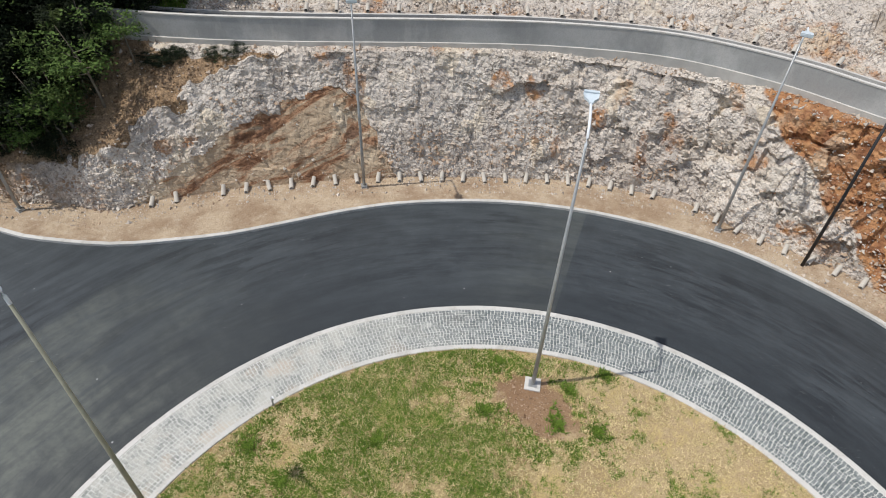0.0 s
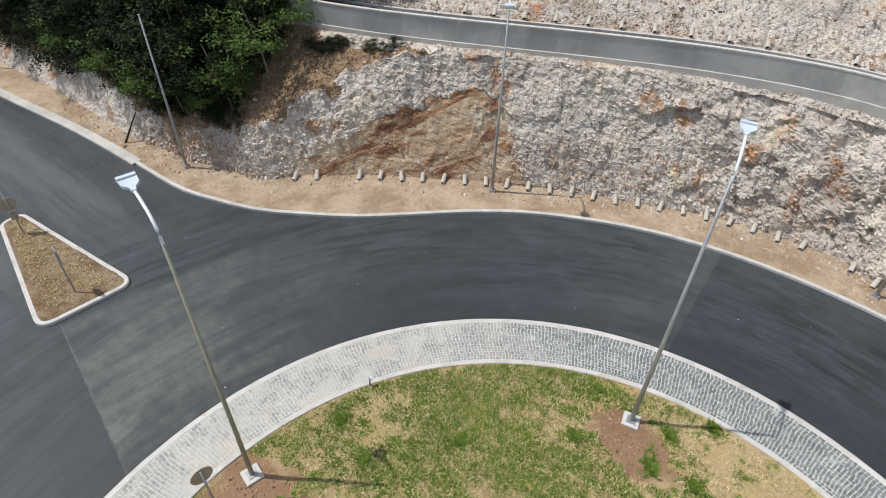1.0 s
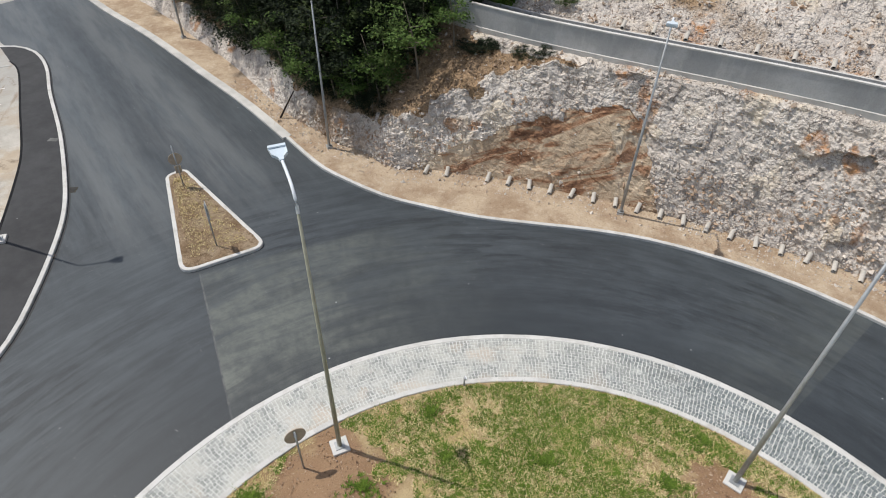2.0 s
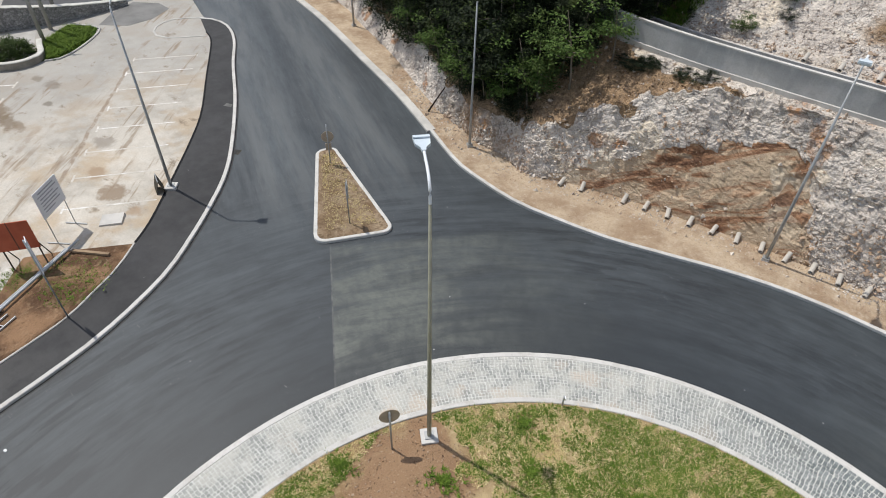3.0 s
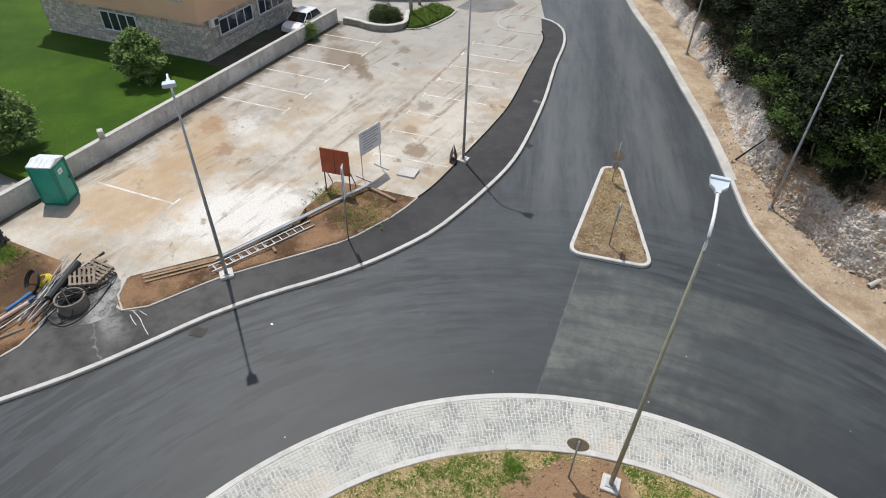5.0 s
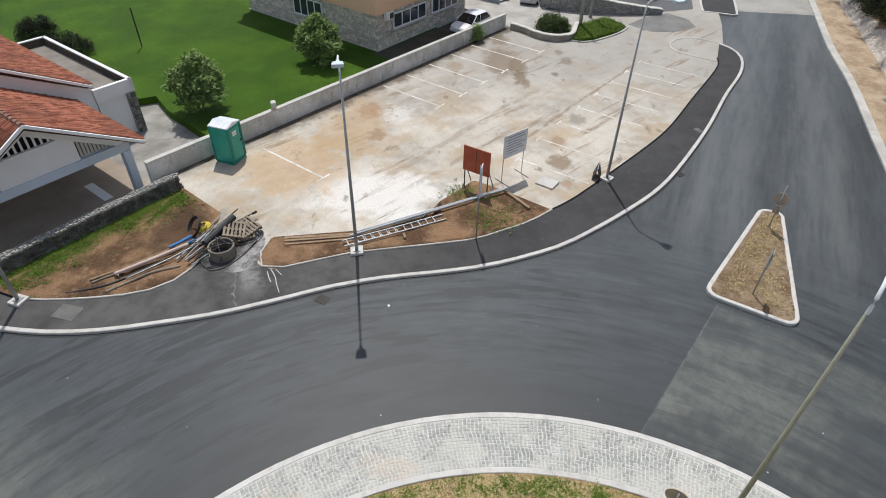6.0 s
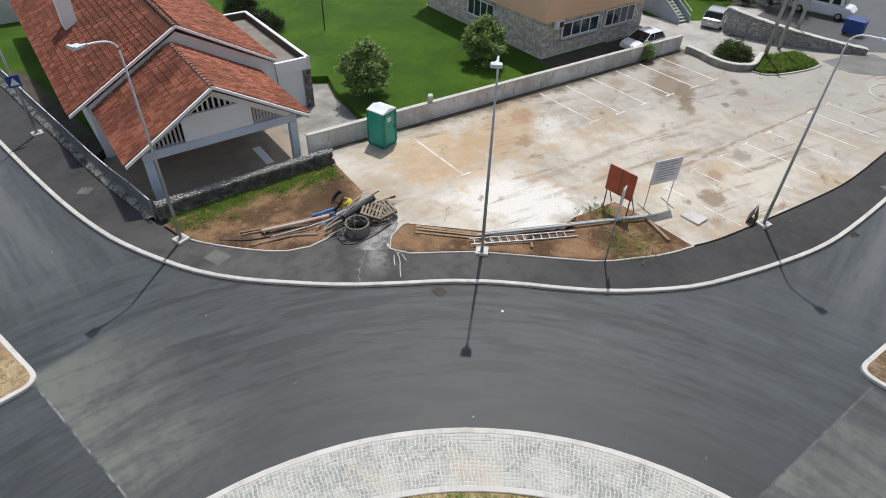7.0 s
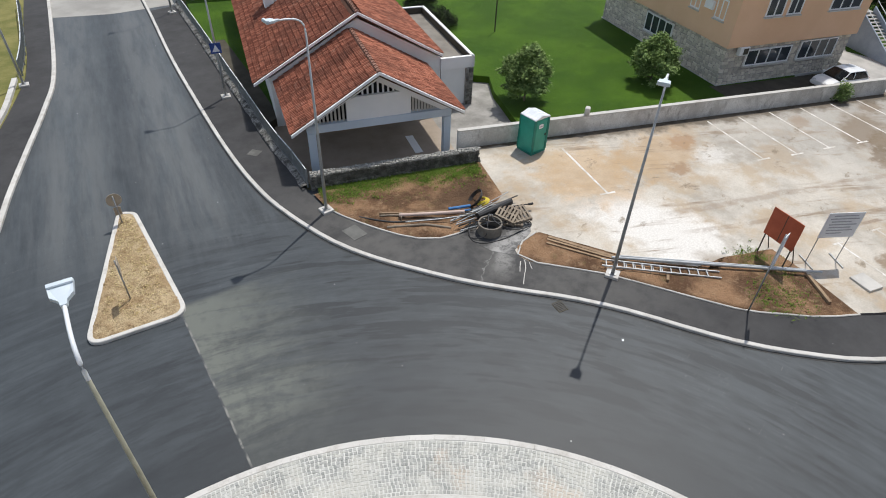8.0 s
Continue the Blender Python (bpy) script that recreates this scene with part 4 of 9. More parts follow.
def street_lamp(x, y, z, turn, height=8.3, label="tall galvanised steel street lamp with a flat white lamp head", thick=1.0, steel=None, finished=True):
    """turn: the bearing of its arm in degrees from +x."""
    ob = thing("street_lamp", label, "street lamp", "street lamps", at=pose(x, y, z, 0, 0, turn))
    wide = 0.56 if y < 20 else 0.30      # those at the rock foot are nearly buried
    part("footing", boxed(wide, wide, 0.20, pose(0, 0, -0.1 if y < 20 else -0.13), 0.02), KERB, ob, "square white concrete footing")
    part("base_plate", boxed(0.30, 0.30, 0.03, pose(0, 0, 0.10)), STEEL, ob)
    part("pole", tubed([(0, 0, 0.10), (0, 0, 2.2), (0, 0, height)], [0.105 * thick, 0.095 * thick, 0.05 * thick], 12), steel or STEEL, ob, smooth=True)
    if not finished:
        part("cap", boxed(0.09, 0.09, 0.03, pose(0, 0, height), 0.01), STEEL, ob)
        return ob
    bend = [(0, 0, height - 0.25), (0.02, 0, height + 0.2), (0.12, 0, height + 0.45), (0.35, 0, height + 0.6), (0.7, 0, height + 0.67), (1.1, 0, height + 0.7)]
    part("arm", tubed([tuple(p) for p in curve(bend, 0.15)], 0.036, 10), WHITE_PAINT, ob, "pale curved arm", True)
    head = part("lamp_head", lamp_head(height + 0.70), HEAD_GREY, ob, "flat pale lamp head")
    part("lens", boxed(0.30, 0.32, 0.015, pose(1.44, 0, height + 0.675)), LENS, head)
    return ob


def lamp_head(z):
    bm = bmesh.new()
    outline = [(1.05, 0.05), (1.17, 0.065), (1.28, 0.18), (1.62, 0.205), (1.62, -0.205), (1.28, -0.18), (1.17, -0.065), (1.05, -0.05)]
    lo, hi = [[bm.verts.new((px, py, z + dz + (0.03 if px > 1.25 else 0.0))) for px, py in outline] for dz in (-0.025, 0.045)]
    bm.faces.new(hi)
    bm.faces.new(lo[::-1])
    for k in range(8):
        j = (k + 1) % 8
        bm.faces.new((lo[k], lo[j], hi[j], hi[k]))
    box(bm, pose(1.56, 0, z + 0.075), 0.10, 0.40, 0.04, 0.008)
    return bm


HEAD_GREY = plain("pale blue-grey lamp casing", (0.50, 0.57, 0.62), (0.62, 0.69, 0.74), 2.0, 30, 0.4, 0.05, 0.002, 0.0, True)
OLIVE = plain("olive-grey coated steel", (0.23, 0.225, 0.16), (0.37, 0.36, 0.28), 1.5, 25, 0.5, 0.05, 0.003, 0.2, True)
LENS = plain("lamp glass", (0.5, 0.52, 0.55), (0.6, 0.62, 0.65), 4, 40, 0.2, 0.0, 0.001, 0.0, True)
for x, y, z, turn, tall in ((-7.7, 7.0, 0.2, 145, 9.4), (3.35, 12.4, 0.2, 80, 9.7), (-1.58, -7.68, 0.2, -112, 8.9), (-4.05, 23.9, 0.1, -80, 8.85), (-19.6, 21.0, 0.1, -120, 7.8),
                            (12.85, 21.6, 0.1, -118, 9.1), (-38.3, 27.1, 0.1, -100, 8.6), (-26.8, 7.05, 0.12, 50, 8.6), (-19.75, -4.95, 0.12, 12, 8.4), (-15.5, -17.7, 0.12, -14, 8.4),
                            (-20.3, -31.4, 0.12, -28, 8.4), (-27.6, -47.9, 0.12, -15, 8.4), (-13.2, -42.4, 0.12, 155, 8.4)):
    if turn in (145, -112):
        street_lamp(x, y, z, turn, tall, "tall street lamp with an olive-grey pole and a flat white head", 0.72, OLIVE)
    elif turn == -120:
        street_lamp(x, y, z, turn, tall, "bare steel lamp pole without its head, before the trees", 0.74, finished=False)
    else:
        street_lamp(x, y, z, turn, tall, thick=0.74)

# ======== the land behind the walls ========
HU, HV = Vector((-0.83, 0.557)).normalized(), Vector((-0.557, -0.83)).normalized()


def lawn_material():
    n = Nodes("mown lawn", 0.9)
    big, mid, fine = n.noise(0.25, 4, 0.55), n.noise(1.6, 4, 0.6), n.noise(14, 3, 0.7)
    c = n.mix(n.step(big, 0.35, 0.7), (0.034, 0.084, 0.003), (0.072, 0.145, 0.007))
    c = n.mix(n.step(mid, 0.55, 0.75, 0, 0.45), c, (0.095, 0.165, 0.012))
    c = n.mix(n.step(n.noise(0.7, 3, 0.6, n.scaled(0.3, 1.0, 1.0)), 0.45, 0.6, 0, 0.35), c, (0.05, 0.10, 0.006))
    c = n.mix(n.step(fine, 0.36, 0.66, 0.0, 0.65), c, (0.026, 0.066, 0.008))
    n.colour(c)
    return n.bump(n.math("ADD", fine, mid), 0.8, 0.06).mat


LAWN = lawn_material()
PAVING = plain("grey paving", (0.30, 0.29, 0.27), (0.50, 0.48, 0.45), 0.6, 12, 0.9, 0.3)
OLD_ROAD = plain("old pale road", (0.24, 0.232, 0.215), (0.40, 0.39, 0.362), 0.3, 9, 0.85, 0.25)
# one dark brown for two strips of ground and for small dark fittings
DARK_STRIP = plain("plain dark brown", (0.05, 0.045, 0.035), (0.10, 0.09, 0.07), 0.8, 12, 0.9, 0.4, 0.02)
slab("lawn", [(-28.3, -13.9), (-44.2, -2.6), (-60, -6), (-85, -30), (-60, -75), (-38, -62), (-30.2, -49.8), (-25.2, -40.3), (-22.2, -33.5), (-20.0, -28.5), (-20.63, -26.98), (-28.24, -21.87), (-31.0, -21.8), (-33.44, -21.49), (-33.98, -20.48), (-32.12, -18.88), (-30.83, -17.26), (-29.85, -16.08)],
     -0.15, 0.05, LAWN, "bright green mown lawn behind the wall", "lawn")
slab("grass_slope", [(-61.6, -2.5), (-56.6, -1.4), (-56.3, 1.6), (-57.2, 3.4), (-58.4, 4.5), (-64.4, 6.2), (-78, 3.0), (-78, -6)], -0.1, 0.112, LAWN, "rough green grass beside the outside stair", "grass")
slab("path", [(-40.6, -4.9), (-49.8, 1.9), (-53.8, 0.4), (-43.2, -7.2), (-42.6, -7.9)], -0.1, 0.062, DARK_STRIP, "dark strip of ground between wall and building", "path")
slab("drive", [(-49.6, 2.1), (-51.0, 1.0), (-56, -3.6), (-63, 3.0), (-63, 9), (-54.2, 5.6), (-53.4, 8.6), (-50.4, 7.6), (-48.0, 4.6)], -0.1, 0.104, PAVING, "pale concrete drive beside the office block", "drive")
slab("path", [(-24.9, -16.2), (-28.4, -13.6), (-29.85, -16.08), (-30.83, -17.26), (-32.12, -18.88), (-33.98, -20.48), (-33.44, -21.49), (-31.2, -21.6), (-27.87, -21.69), (-24.2, -16.6)], -0.45, -0.43, plain("stained grey paving", (0.17, 0.165, 0.15), (0.40, 0.385, 0.36), 0.7, 12, 0.9, 0.3), "grey concrete path beside the house", "path")
slab("yard", [(-19.3, -26.6), (-20.3, -28.7), (-22.5, -33.6), (-25.5, -40.3), (-26.6, -39.8), (-23.4, -32.6), (-20.7, -26.95)], -0.1, 0.066, DARK_STRIP, "dark strip of earth between railing and house", "yard")
slab("road_end", [(-18.8, -55.6), (-21.0, -53.9), (-24.4, -51.5), (-29.2, -50.0), (-45, -84), (-75, -140), (-50, -140), (-28, -78)], -0.2, 0.006, OLD_ROAD, "pale worn surface of the old road", "road")
slab("road_end", [(-56.3, 20.6), (-55.9, 31), (-76, 41), (-120, 62), (-120, 24), (-80, 23.0)], -0.2, 0.006, OLD_ROAD, "pale grey older asphalt further along the road", "road")
slab("pavement", [(-55.7, 19.8), (-55.1, 22.6), (-66.5, 25.1), (-66, 22.0)], -0.1, 0.106, WALKWAY, "dark asphalt walkway island with a white kerb", "pavement")
kerb_line("kerb_5", [(-66, 22.0), (-55.9, 19.8), (-55.4, 20.4), (-55.0, 22.0), (-55.4, 22.7), (-66.5, 25.2)], 0.2, -0.1, 0.14, KERB, "white kerb round a walkway island")
kerb_line("kerb_6", [(-43.9, 17.6), (-45.2, 15.4), (-46.4, 14.8), (-47.9, 15.4), (-48.7, 17.0), (-47.7, 18.9)], 0.16, -0.1, 0.13, GUTTER, "thin concrete edging of an unfinished island")
def ramp_material():
    n = Nodes("dusty ramp asphalt", 0.86)
    x, y, _ = n.axes()
    grain, stain = n.noise(50, 3, 0.7), n.noise(1.1, 5, 0.7)
    c = n.mix(n.step(stain, 0.35, 0.65), (0.045, 0.045, 0.046), (0.11, 0.108, 0.104))
    ox, oy = n.math("SUBTRACT", x, -18.9), n.math("SUBTRACT", y, -9.55)
    across = n.math("ABSOLUTE", n.math("ADD", n.math("MULTIPLY", oy, 0.98), n.math("ADD", n.math("MULTIPLY", ox, 0.17), n.math("MULTIPLY", n.math("SUBTRACT", n.noise(1.7, 4, 0.7), 0.5), 1.1))))
    c = n.mix(n.math("MULTIPLY", n.step(across, 0.05, 0.85, 0.6, 0.0), n.step(n.noise(2.6, 5, 0.75), 0.36, 0.56, 0.2, 1.0)), c, (0.52, 0.51, 0.49))
    n.colour(n.mix(n.step(grain, 0.4, 0.7, 0, 0.3), c, (0.15, 0.148, 0.142)))
    return n.bump(grain, 0.35, 0.006).mat


slab("driveway", [(-17.9, -12.0), (-18.6, -11.7), (-19.6, -11.55), (-20.4, -11.3), (-21.0, -10.3), (-20.7, -9.5), (-20.2, -9.2), (-19.4, -9.1), (-18.7, -9.1), (-18.2, -9.0), (-17.9, -9.9)], -0.1, 0.108, ramp_material(), "asphalt ramp dusted with cement between walkway and car park", "driveway")
for pts in ([(-18.27, -8.4), (-17.86, -8.09), (-17.4, -7.9), (-16.9, -7.64)], [(-18.27, -8.17), (-18.1, -8.0), (-17.96, -7.84)], [(-18.11, -8.49), (-17.8, -8.35), (-17.48, -8.16)]):
    left = [(px - 0.008, py + 0.014) for px, py in pts]
    ribbon("cement_drip", left, [(px + 0.008, py - 0.014) for px, py in pts], 0.095, 0.106, KERB, "dried white cement drip on the walkway", "drip", 12)

# planting beds of bare soil beside the walkway
BEDS = {"a": [(-16.1, -19.2), (-15.65, -17.7), (-15.75, -16.1), (-16.25, -13.7), (-17.0, -12.35), (-18.3, -11.65), (-20.0, -11.5), (-22.0, -11.9), (-23.9, -14.5)],
        "b": [(-20.3, -9.0), (-18.9, -9.15), (-18.35, -8.75), (-18.35, -8.1), (-19.2, -6.2), (-19.7, -5.0), (-20.6, -1.5), (-21.1, 0.2), (-21.8, 1.4), (-22.6, 2.7), (-23.75, 3.95), (-25.3, 1.5), (-26.0, 0.1), (-24.0, -1.45), (-23.1, -1.35), (-21.0, -4.9)]}
def bed_material():
    n = Nodes("reddish soil", 0.96)
    big, mid, fine = n.noise(0.55, 4, 0.6), n.noise(2.6, 5, 0.7), n.noise(13, 4, 0.75)
    c = n.mix(n.step(big, 0.38, 0.62), (0.11, 0.062, 0.036), (0.29, 0.175, 0.10))
    c = n.mix(n.step(mid, 0.5, 0.7, 0, 0.6), c, (0.36, 0.245, 0.15))
    x, y, _ = n.axes()
    dx, dy = n.math("DIVIDE", n.math("ADD", x, 20.6), 2.2), n.math("DIVIDE", n.math("ADD", y, 13.4), 1.3)
    d = n.math("ADD", n.math("SQRT", n.math("ADD", n.math("MULTIPLY", dx, dx), n.math("MULTIPLY", dy, dy))), n.math("MULTIPLY", n.math("SUBTRACT", n.noise(0.9, 5, 0.65), 0.5), 1.5))
    c = n.mix(n.step(d, 0.5, 1.15, 0.75, 0.0), c, (0.075, 0.045, 0.028))      # damp, freshly turned
    c = n.mix(n.step(n.noise(1.4, 5, 0.7), 0.56, 0.68, 0, 0.4), c, (0.13, 0.12, 0.05))
    c = n.mix(n.step(fine, 0.3, 0.48, 0.6, 0), c, (0.07, 0.042, 0.026))
    c = n.mix(n.step(fine, 0.6, 0.72, 0, 0.5), c, (0.48, 0.40, 0.31))
    n.colour(c)
    return n.bump(n.math("ADD", fine, n.math("MULTIPLY", mid, 2.0)), 0.9, 0.06).mat


RED_SOIL = bed_material()
for key, words in (("a", "bed of dark reddish soil below the stone wall"), ("b", "narrow bed of reddish soil along the walkway")):
    outline = BEDS[key]
    bm = bmesh.new()
    dense = []
    for p, q in zip(outline, outline[1:] + outline[:1]):
        n = max(1, int((Vector(q) - Vector(p)).length / 0.5))
        dense += [tuple(Vector(p).lerp(Vector(q), k / n)) for k in range(n)]
    mid = sum((Vector(p) for p in dense), Vector((0, 0))) / len(dense)
    prev = None
    for f in (1.0, 0.97, 0.85, 0.65, 0.45, 0.25, 0.08):
        ring = []
        for p in dense:
            q = mid + (Vector(p) - mid) * f
            lift = 0.0 if f == 1.0 else 0.05 + 0.10 * max(0, noise.noise((q.x * 0.6, q.y * 0.6, 2))) + 0.05 * noise.noise((q.x * 2, q.y * 2, 5))
            ring.append(bm.verts.new((q.x, q.y, 0.105 + lift)))
        if prev:
            for k in range(len(ring)):
                j = (k + 1) % len(ring)
                bm.faces.new((prev[k], prev[j], ring[j], ring[k]))
        prev = ring
    bm.faces.new(prev)
    tagged(link("soil_bed", bm, RED_SOIL, smooth=True), words, "soil bed", kind="structure")
    walkside = outline[1:7] if key == "a" else outline[:11]
    kerb_line("edging", walkside, 0.09, 0.0, 0.15, GUTTER, "thin concrete edging of a soil bed")

# ---- bay lines on the car park ----
def line_material():
    n = Nodes("faded white paint", 0.85)
    wear = n.step(n.noise(1.4, 5, 0.7), 0.42, 0.62)
    n.colour(n.mix(wear, (0.52, 0.485, 0.43), (0.70, 0.685, 0.655)))
    return n.mat


LINE = line_material()


def bay_line(a, b, cap, width=0.12):
    a, b = Vector(a), Vector(b)
    w = (b - a).normalized()
    s = Vector((-w.y, w.x))
    bm = bmesh.new()
    for p, q, half in ((a, b, width / 2),) + (((b - s * cap, b + s * cap, width / 2),) if cap else ()):
        d = (q - p).normalized()
        n = Vector((-d.y, d.x)) * half
        z = 0.1005 if half and (p - a).length < 0.01 else 0.1025
        vs = [bm.verts.new((*v, zz)) for zz in (z - 0.006, z) for v in (p - n, q - n, q + n, p + n)]
        bm.faces.new(vs[4:])
        for k in range(4):
            j = (k + 1) % 4
            bm.faces.new((vs[k], vs[j], vs[4 + j], vs[4 + k]))
    return tagged(link("bay_line", bm, LINE), "faded white painted parking bay line", "bay line", kind="structure")


def lifted(p):
    return (p[0] * 0.9945, p[1] * 0.9945)


for ax, ay in ((-28.3, -11.8), (-37.2, -6.3), (-39.1, -4.9), (-41.15, -3.55), (-43.2, -2.1), (-45.2, -0.6), (-47.1, 0.7)):
    bay_line(lifted((ax, ay)), lifted((ax + 2.65, ay + 4.0)), 0.45)
for ax, ay in ((-43.4, 11.9), (-41.5, 10.6), (-39.5, 9.25), (-37.4, 7.9), (-35.3, 6.5), (-33.15, 5.1), (-31.0, 3.75), (-28.6, 2.45)):
    bay_line(lifted((ax + 2.15, ay + 3.65)), lifted((ax, ay)), 0.32, 0.10)

# ======== boundary walls ========


def straight_wall(name, a, b, width, height, mat, label, base=0.0, coping=0.0, deep=0.1):
    a, b = Vector(a), Vector(b)
    mid, turn = (a + b) / 2, math.degrees(math.atan2((b - a).y, (b - a).x))
    ob = thing(name, label, "wall", kind="structure")
    part("wall_body", boxed((b - a).length, width, height + deep - coping, pose(mid.x, mid.y, base - deep, 0, 0, turn), 0.012), mat, ob)
    if coping:
        part("coping", boxed((b - a).length + 0.04, width + 0.06, coping, pose(mid.x, mid.y, base + height - coping, 0, 0, turn), 0.012), KERB, ob)
    return ob


def old_wall_material():
    n = Nodes("stained old concrete", 0.92)
    big, mid, fine = n.noise(0.7, 5, 0.65), n.noise(2.6, 5, 0.7, n.scaled(1.0, 1.0, 0.35)), n.noise(14, 3, 0.7)
    c = n.mix(n.step(big, 0.36, 0.64), (0.50, 0.49, 0.465), (0.75, 0.745, 0.72))
    c = n.mix(n.step(mid, 0.54, 0.70, 0, 0.65), c, (0.26, 0.25, 0.225))
    c = n.mix(n.step(mid, 0.30, 0.42, 0.5, 0), c, (0.72, 0.71, 0.68))
    n.colour(n.mix(n.step(fine, 0.35, 0.6, 0.3, 0), c, (0.30, 0.285, 0.26)))
    return n.bump(n.math("ADD", fine, mid), 0.4, 0.02).mat


OLD_WALL = old_wall_material()
straight_wall("wall_1", (-24.4, -16.4), (-49.3, 1.95), 0.24, 1.2, OLD_WALL, "weathered grey concrete wall along the car park", coping=0.07, deep=0.7)
DRY_STONE = Nodes("dry stone", 0.95)
_mid, _fine = DRY_STONE.noise(3, 4, 0.6), DRY_STONE.noise(20, 3, 0.7)
DRY_STONE.colour(DRY_STONE.mix(DRY_STONE.step(DRY_STONE.math("ADD", _mid, DRY_STONE.math("MULTIPLY", DRY_STONE.piece(), 0.4)), 0.4, 1.0), (0.075, 0.073, 0.065), (0.30, 0.295, 0.27)))
DRY_STONE = DRY_STONE.bump(_fine, 0.8, 0.03).mat

dirt_a, dirt_b = Vector((-24.6, -16.1)), Vector((-49.2, 2.05))
dirt = [dirt_a.lerp(dirt_b, k / 90) for k in range(91)]
dirt_n = Vector((0.593, 0.805))
ribbon("dirt", [tuple(p + dirt_n * 0.05) for p in dirt], [tuple(p + dirt_n * (0.30 + 0.22 * noise.noise((k * 0.45, 0, 2)) + 0.07 * noise.noise((k * 1.9, 4, 2)))) for k, p in enumerate(dirt)], 0.05, 0.104,
       plain("dark washed-in dirt", (0.06, 0.05, 0.036), (0.17, 0.14, 0.105), 1.6, 16, 0.95, 0.5, 0.02), "dark dirt washed against the foot of the wall", "dirt", 260)

# low dry-stone wall: a dark core faced with single stones
SA, SB = Vector((-16.45, -19.75)), Vector((-23.95, -14.75))
stone_wall = straight_wall("wall_2", SA, SB, 0.34, 0.84, plain("grey mortar bed", (0.10, 0.098, 0.09), (0.19, 0.186, 0.172), 2.0, 14, 0.95, 0.4), "low dry-stone wall beside the house", deep=0.7)


def stone_mesh(name, sx, sy, deep, seed):
    """A rough stone, flat behind and bulging in front (+y)."""
    r = random.Random(seed)
    bm = bmesh.new()
    back = [(-sx / 2, -sy / 2), (sx / 2, -sy / 2), (sx / 2, sy / 2), (-sx / 2, sy / 2)]
    back = [(x * r.uniform(0.86, 1.0), z * r.uniform(0.86, 1.0)) for x, z in back]
    a = [bm.verts.new((x, 0, z)) for x, z in back]
    b = [bm.verts.new((x * r.uniform(0.7, 0.88), deep * r.uniform(0.7, 1.2), z * r.uniform(0.7, 0.88))) for x, z in back]
    for k in range(4):
        j = (k + 1) % 4
        bm.faces.new((a[k], a[j], b[j], b[k]))
    bm.faces.new(b)
    bmesh.ops.recalc_face_normals(bm, faces=bm.faces)
    me = bpy.data.meshes.new(name)
    bm.to_mesh(me)
    bm.free()
    return me


def placed_piece(name, mesh, mat, parent, m):
    if not mesh.materials:
        mesh.materials.append(mat)
    ob = new(name, mesh)
    ob.matrix_basis = m
    ob.parent = parent
    return ob


# ======== house ========
# the house stands a little below the level of the new road
HOUSE = Matrix(((HU.x * 1.03, HV.x * 1.03, 0, -20.98), (HU.y * 1.03, HV.y * 1.03, 0, -19.18), (0, 0, 1.03, -0.452), (0, 0, 0, 1)))


def tile_material():
    n = Nodes("clay roof tiles", 0.88)
    n.local()
    pos = n.add("ShaderNodeNewGeometry").outputs["Position"]
    big, mid = n.noise(0.5, 5, 0.6, pos), n.noise(5, 4, 0.65, pos)
    each = n.math("ADD", n.math("MULTIPLY", n.piece(), 0.5), n.math("MULTIPLY", n.island(), 0.5))
    c = n.mix(n.step(n.math("ADD", each, n.math("MULTIPLY", mid, 0.5)), 0.3, 1.1), (0.195, 0.068, 0.044), (0.52, 0.205, 0.128))
    c = n.mix(n.step(big, 0.42, 0.66, 0, 0.65), c, (0.155, 0.066, 0.046))
    c = n.mix(n.step(n.noise(1.6, 5, 0.7, pos), 0.56, 0.70, 0, 0.5), c, (0.44, 0.24, 0.17))
    c = n.mix(n.step(mid, 0.62, 0.75, 0, 0.5), c, (0.34, 0.29, 0.23))
    n.colour(c)
    return n.bump(mid, 0.4, 0.01).mat


TILE = tile_material()
UNDER_TILE = plain("dark roof felt", (0.06, 0.03, 0.02), (0.10, 0.05, 0.035), 1, 10, 0.9)
house = thing("house", "white bungalow with red clay tile roofs and an open porch", "house")
BLUE_GREY = plain("blue-grey painted concrete", (0.52, 0.60, 0.69), (0.62, 0.70, 0.79), 0.8, 20, 0.8, 0.1)
DARK_WOOD = plain("weathered wood slats", (0.44, 0.43, 0.40), (0.60, 0.585, 0.55), 3, 30, 0.9, 0.3)
# near-black that paints the shade inside the gable and the pipe ends
SHADE_BLACK = plain("black for inner shade", (0.012, 0.012, 0.013), (0.025, 0.025, 0.026), 1, 10, 0.9, 0.0)


def prism(points, depth0, depth1):
    """A solid with that outline in x and z, from one depth to another."""
    bm = bmesh.new()
    a = [bm.verts.new((x, depth0, z)) for x, z in points]
    b = [bm.verts.new((x, depth1, z)) for x, z in points]
    bm.faces.new(a)
    bm.faces.new(b[::-1])
    for k in range(len(a)):
        j = (k + 1) % len(a)
        bm.faces.new((a[k], b[k], b[j], a[j]))
    bm.transform(HOUSE)
    return bm


def house_box(x, y, z, sx, sy, sz, bevel=0.0):
    bm = boxed(sx, sy, sz, pose(x, y, z), bevel)
    bm.transform(HOUSE)
    return bm


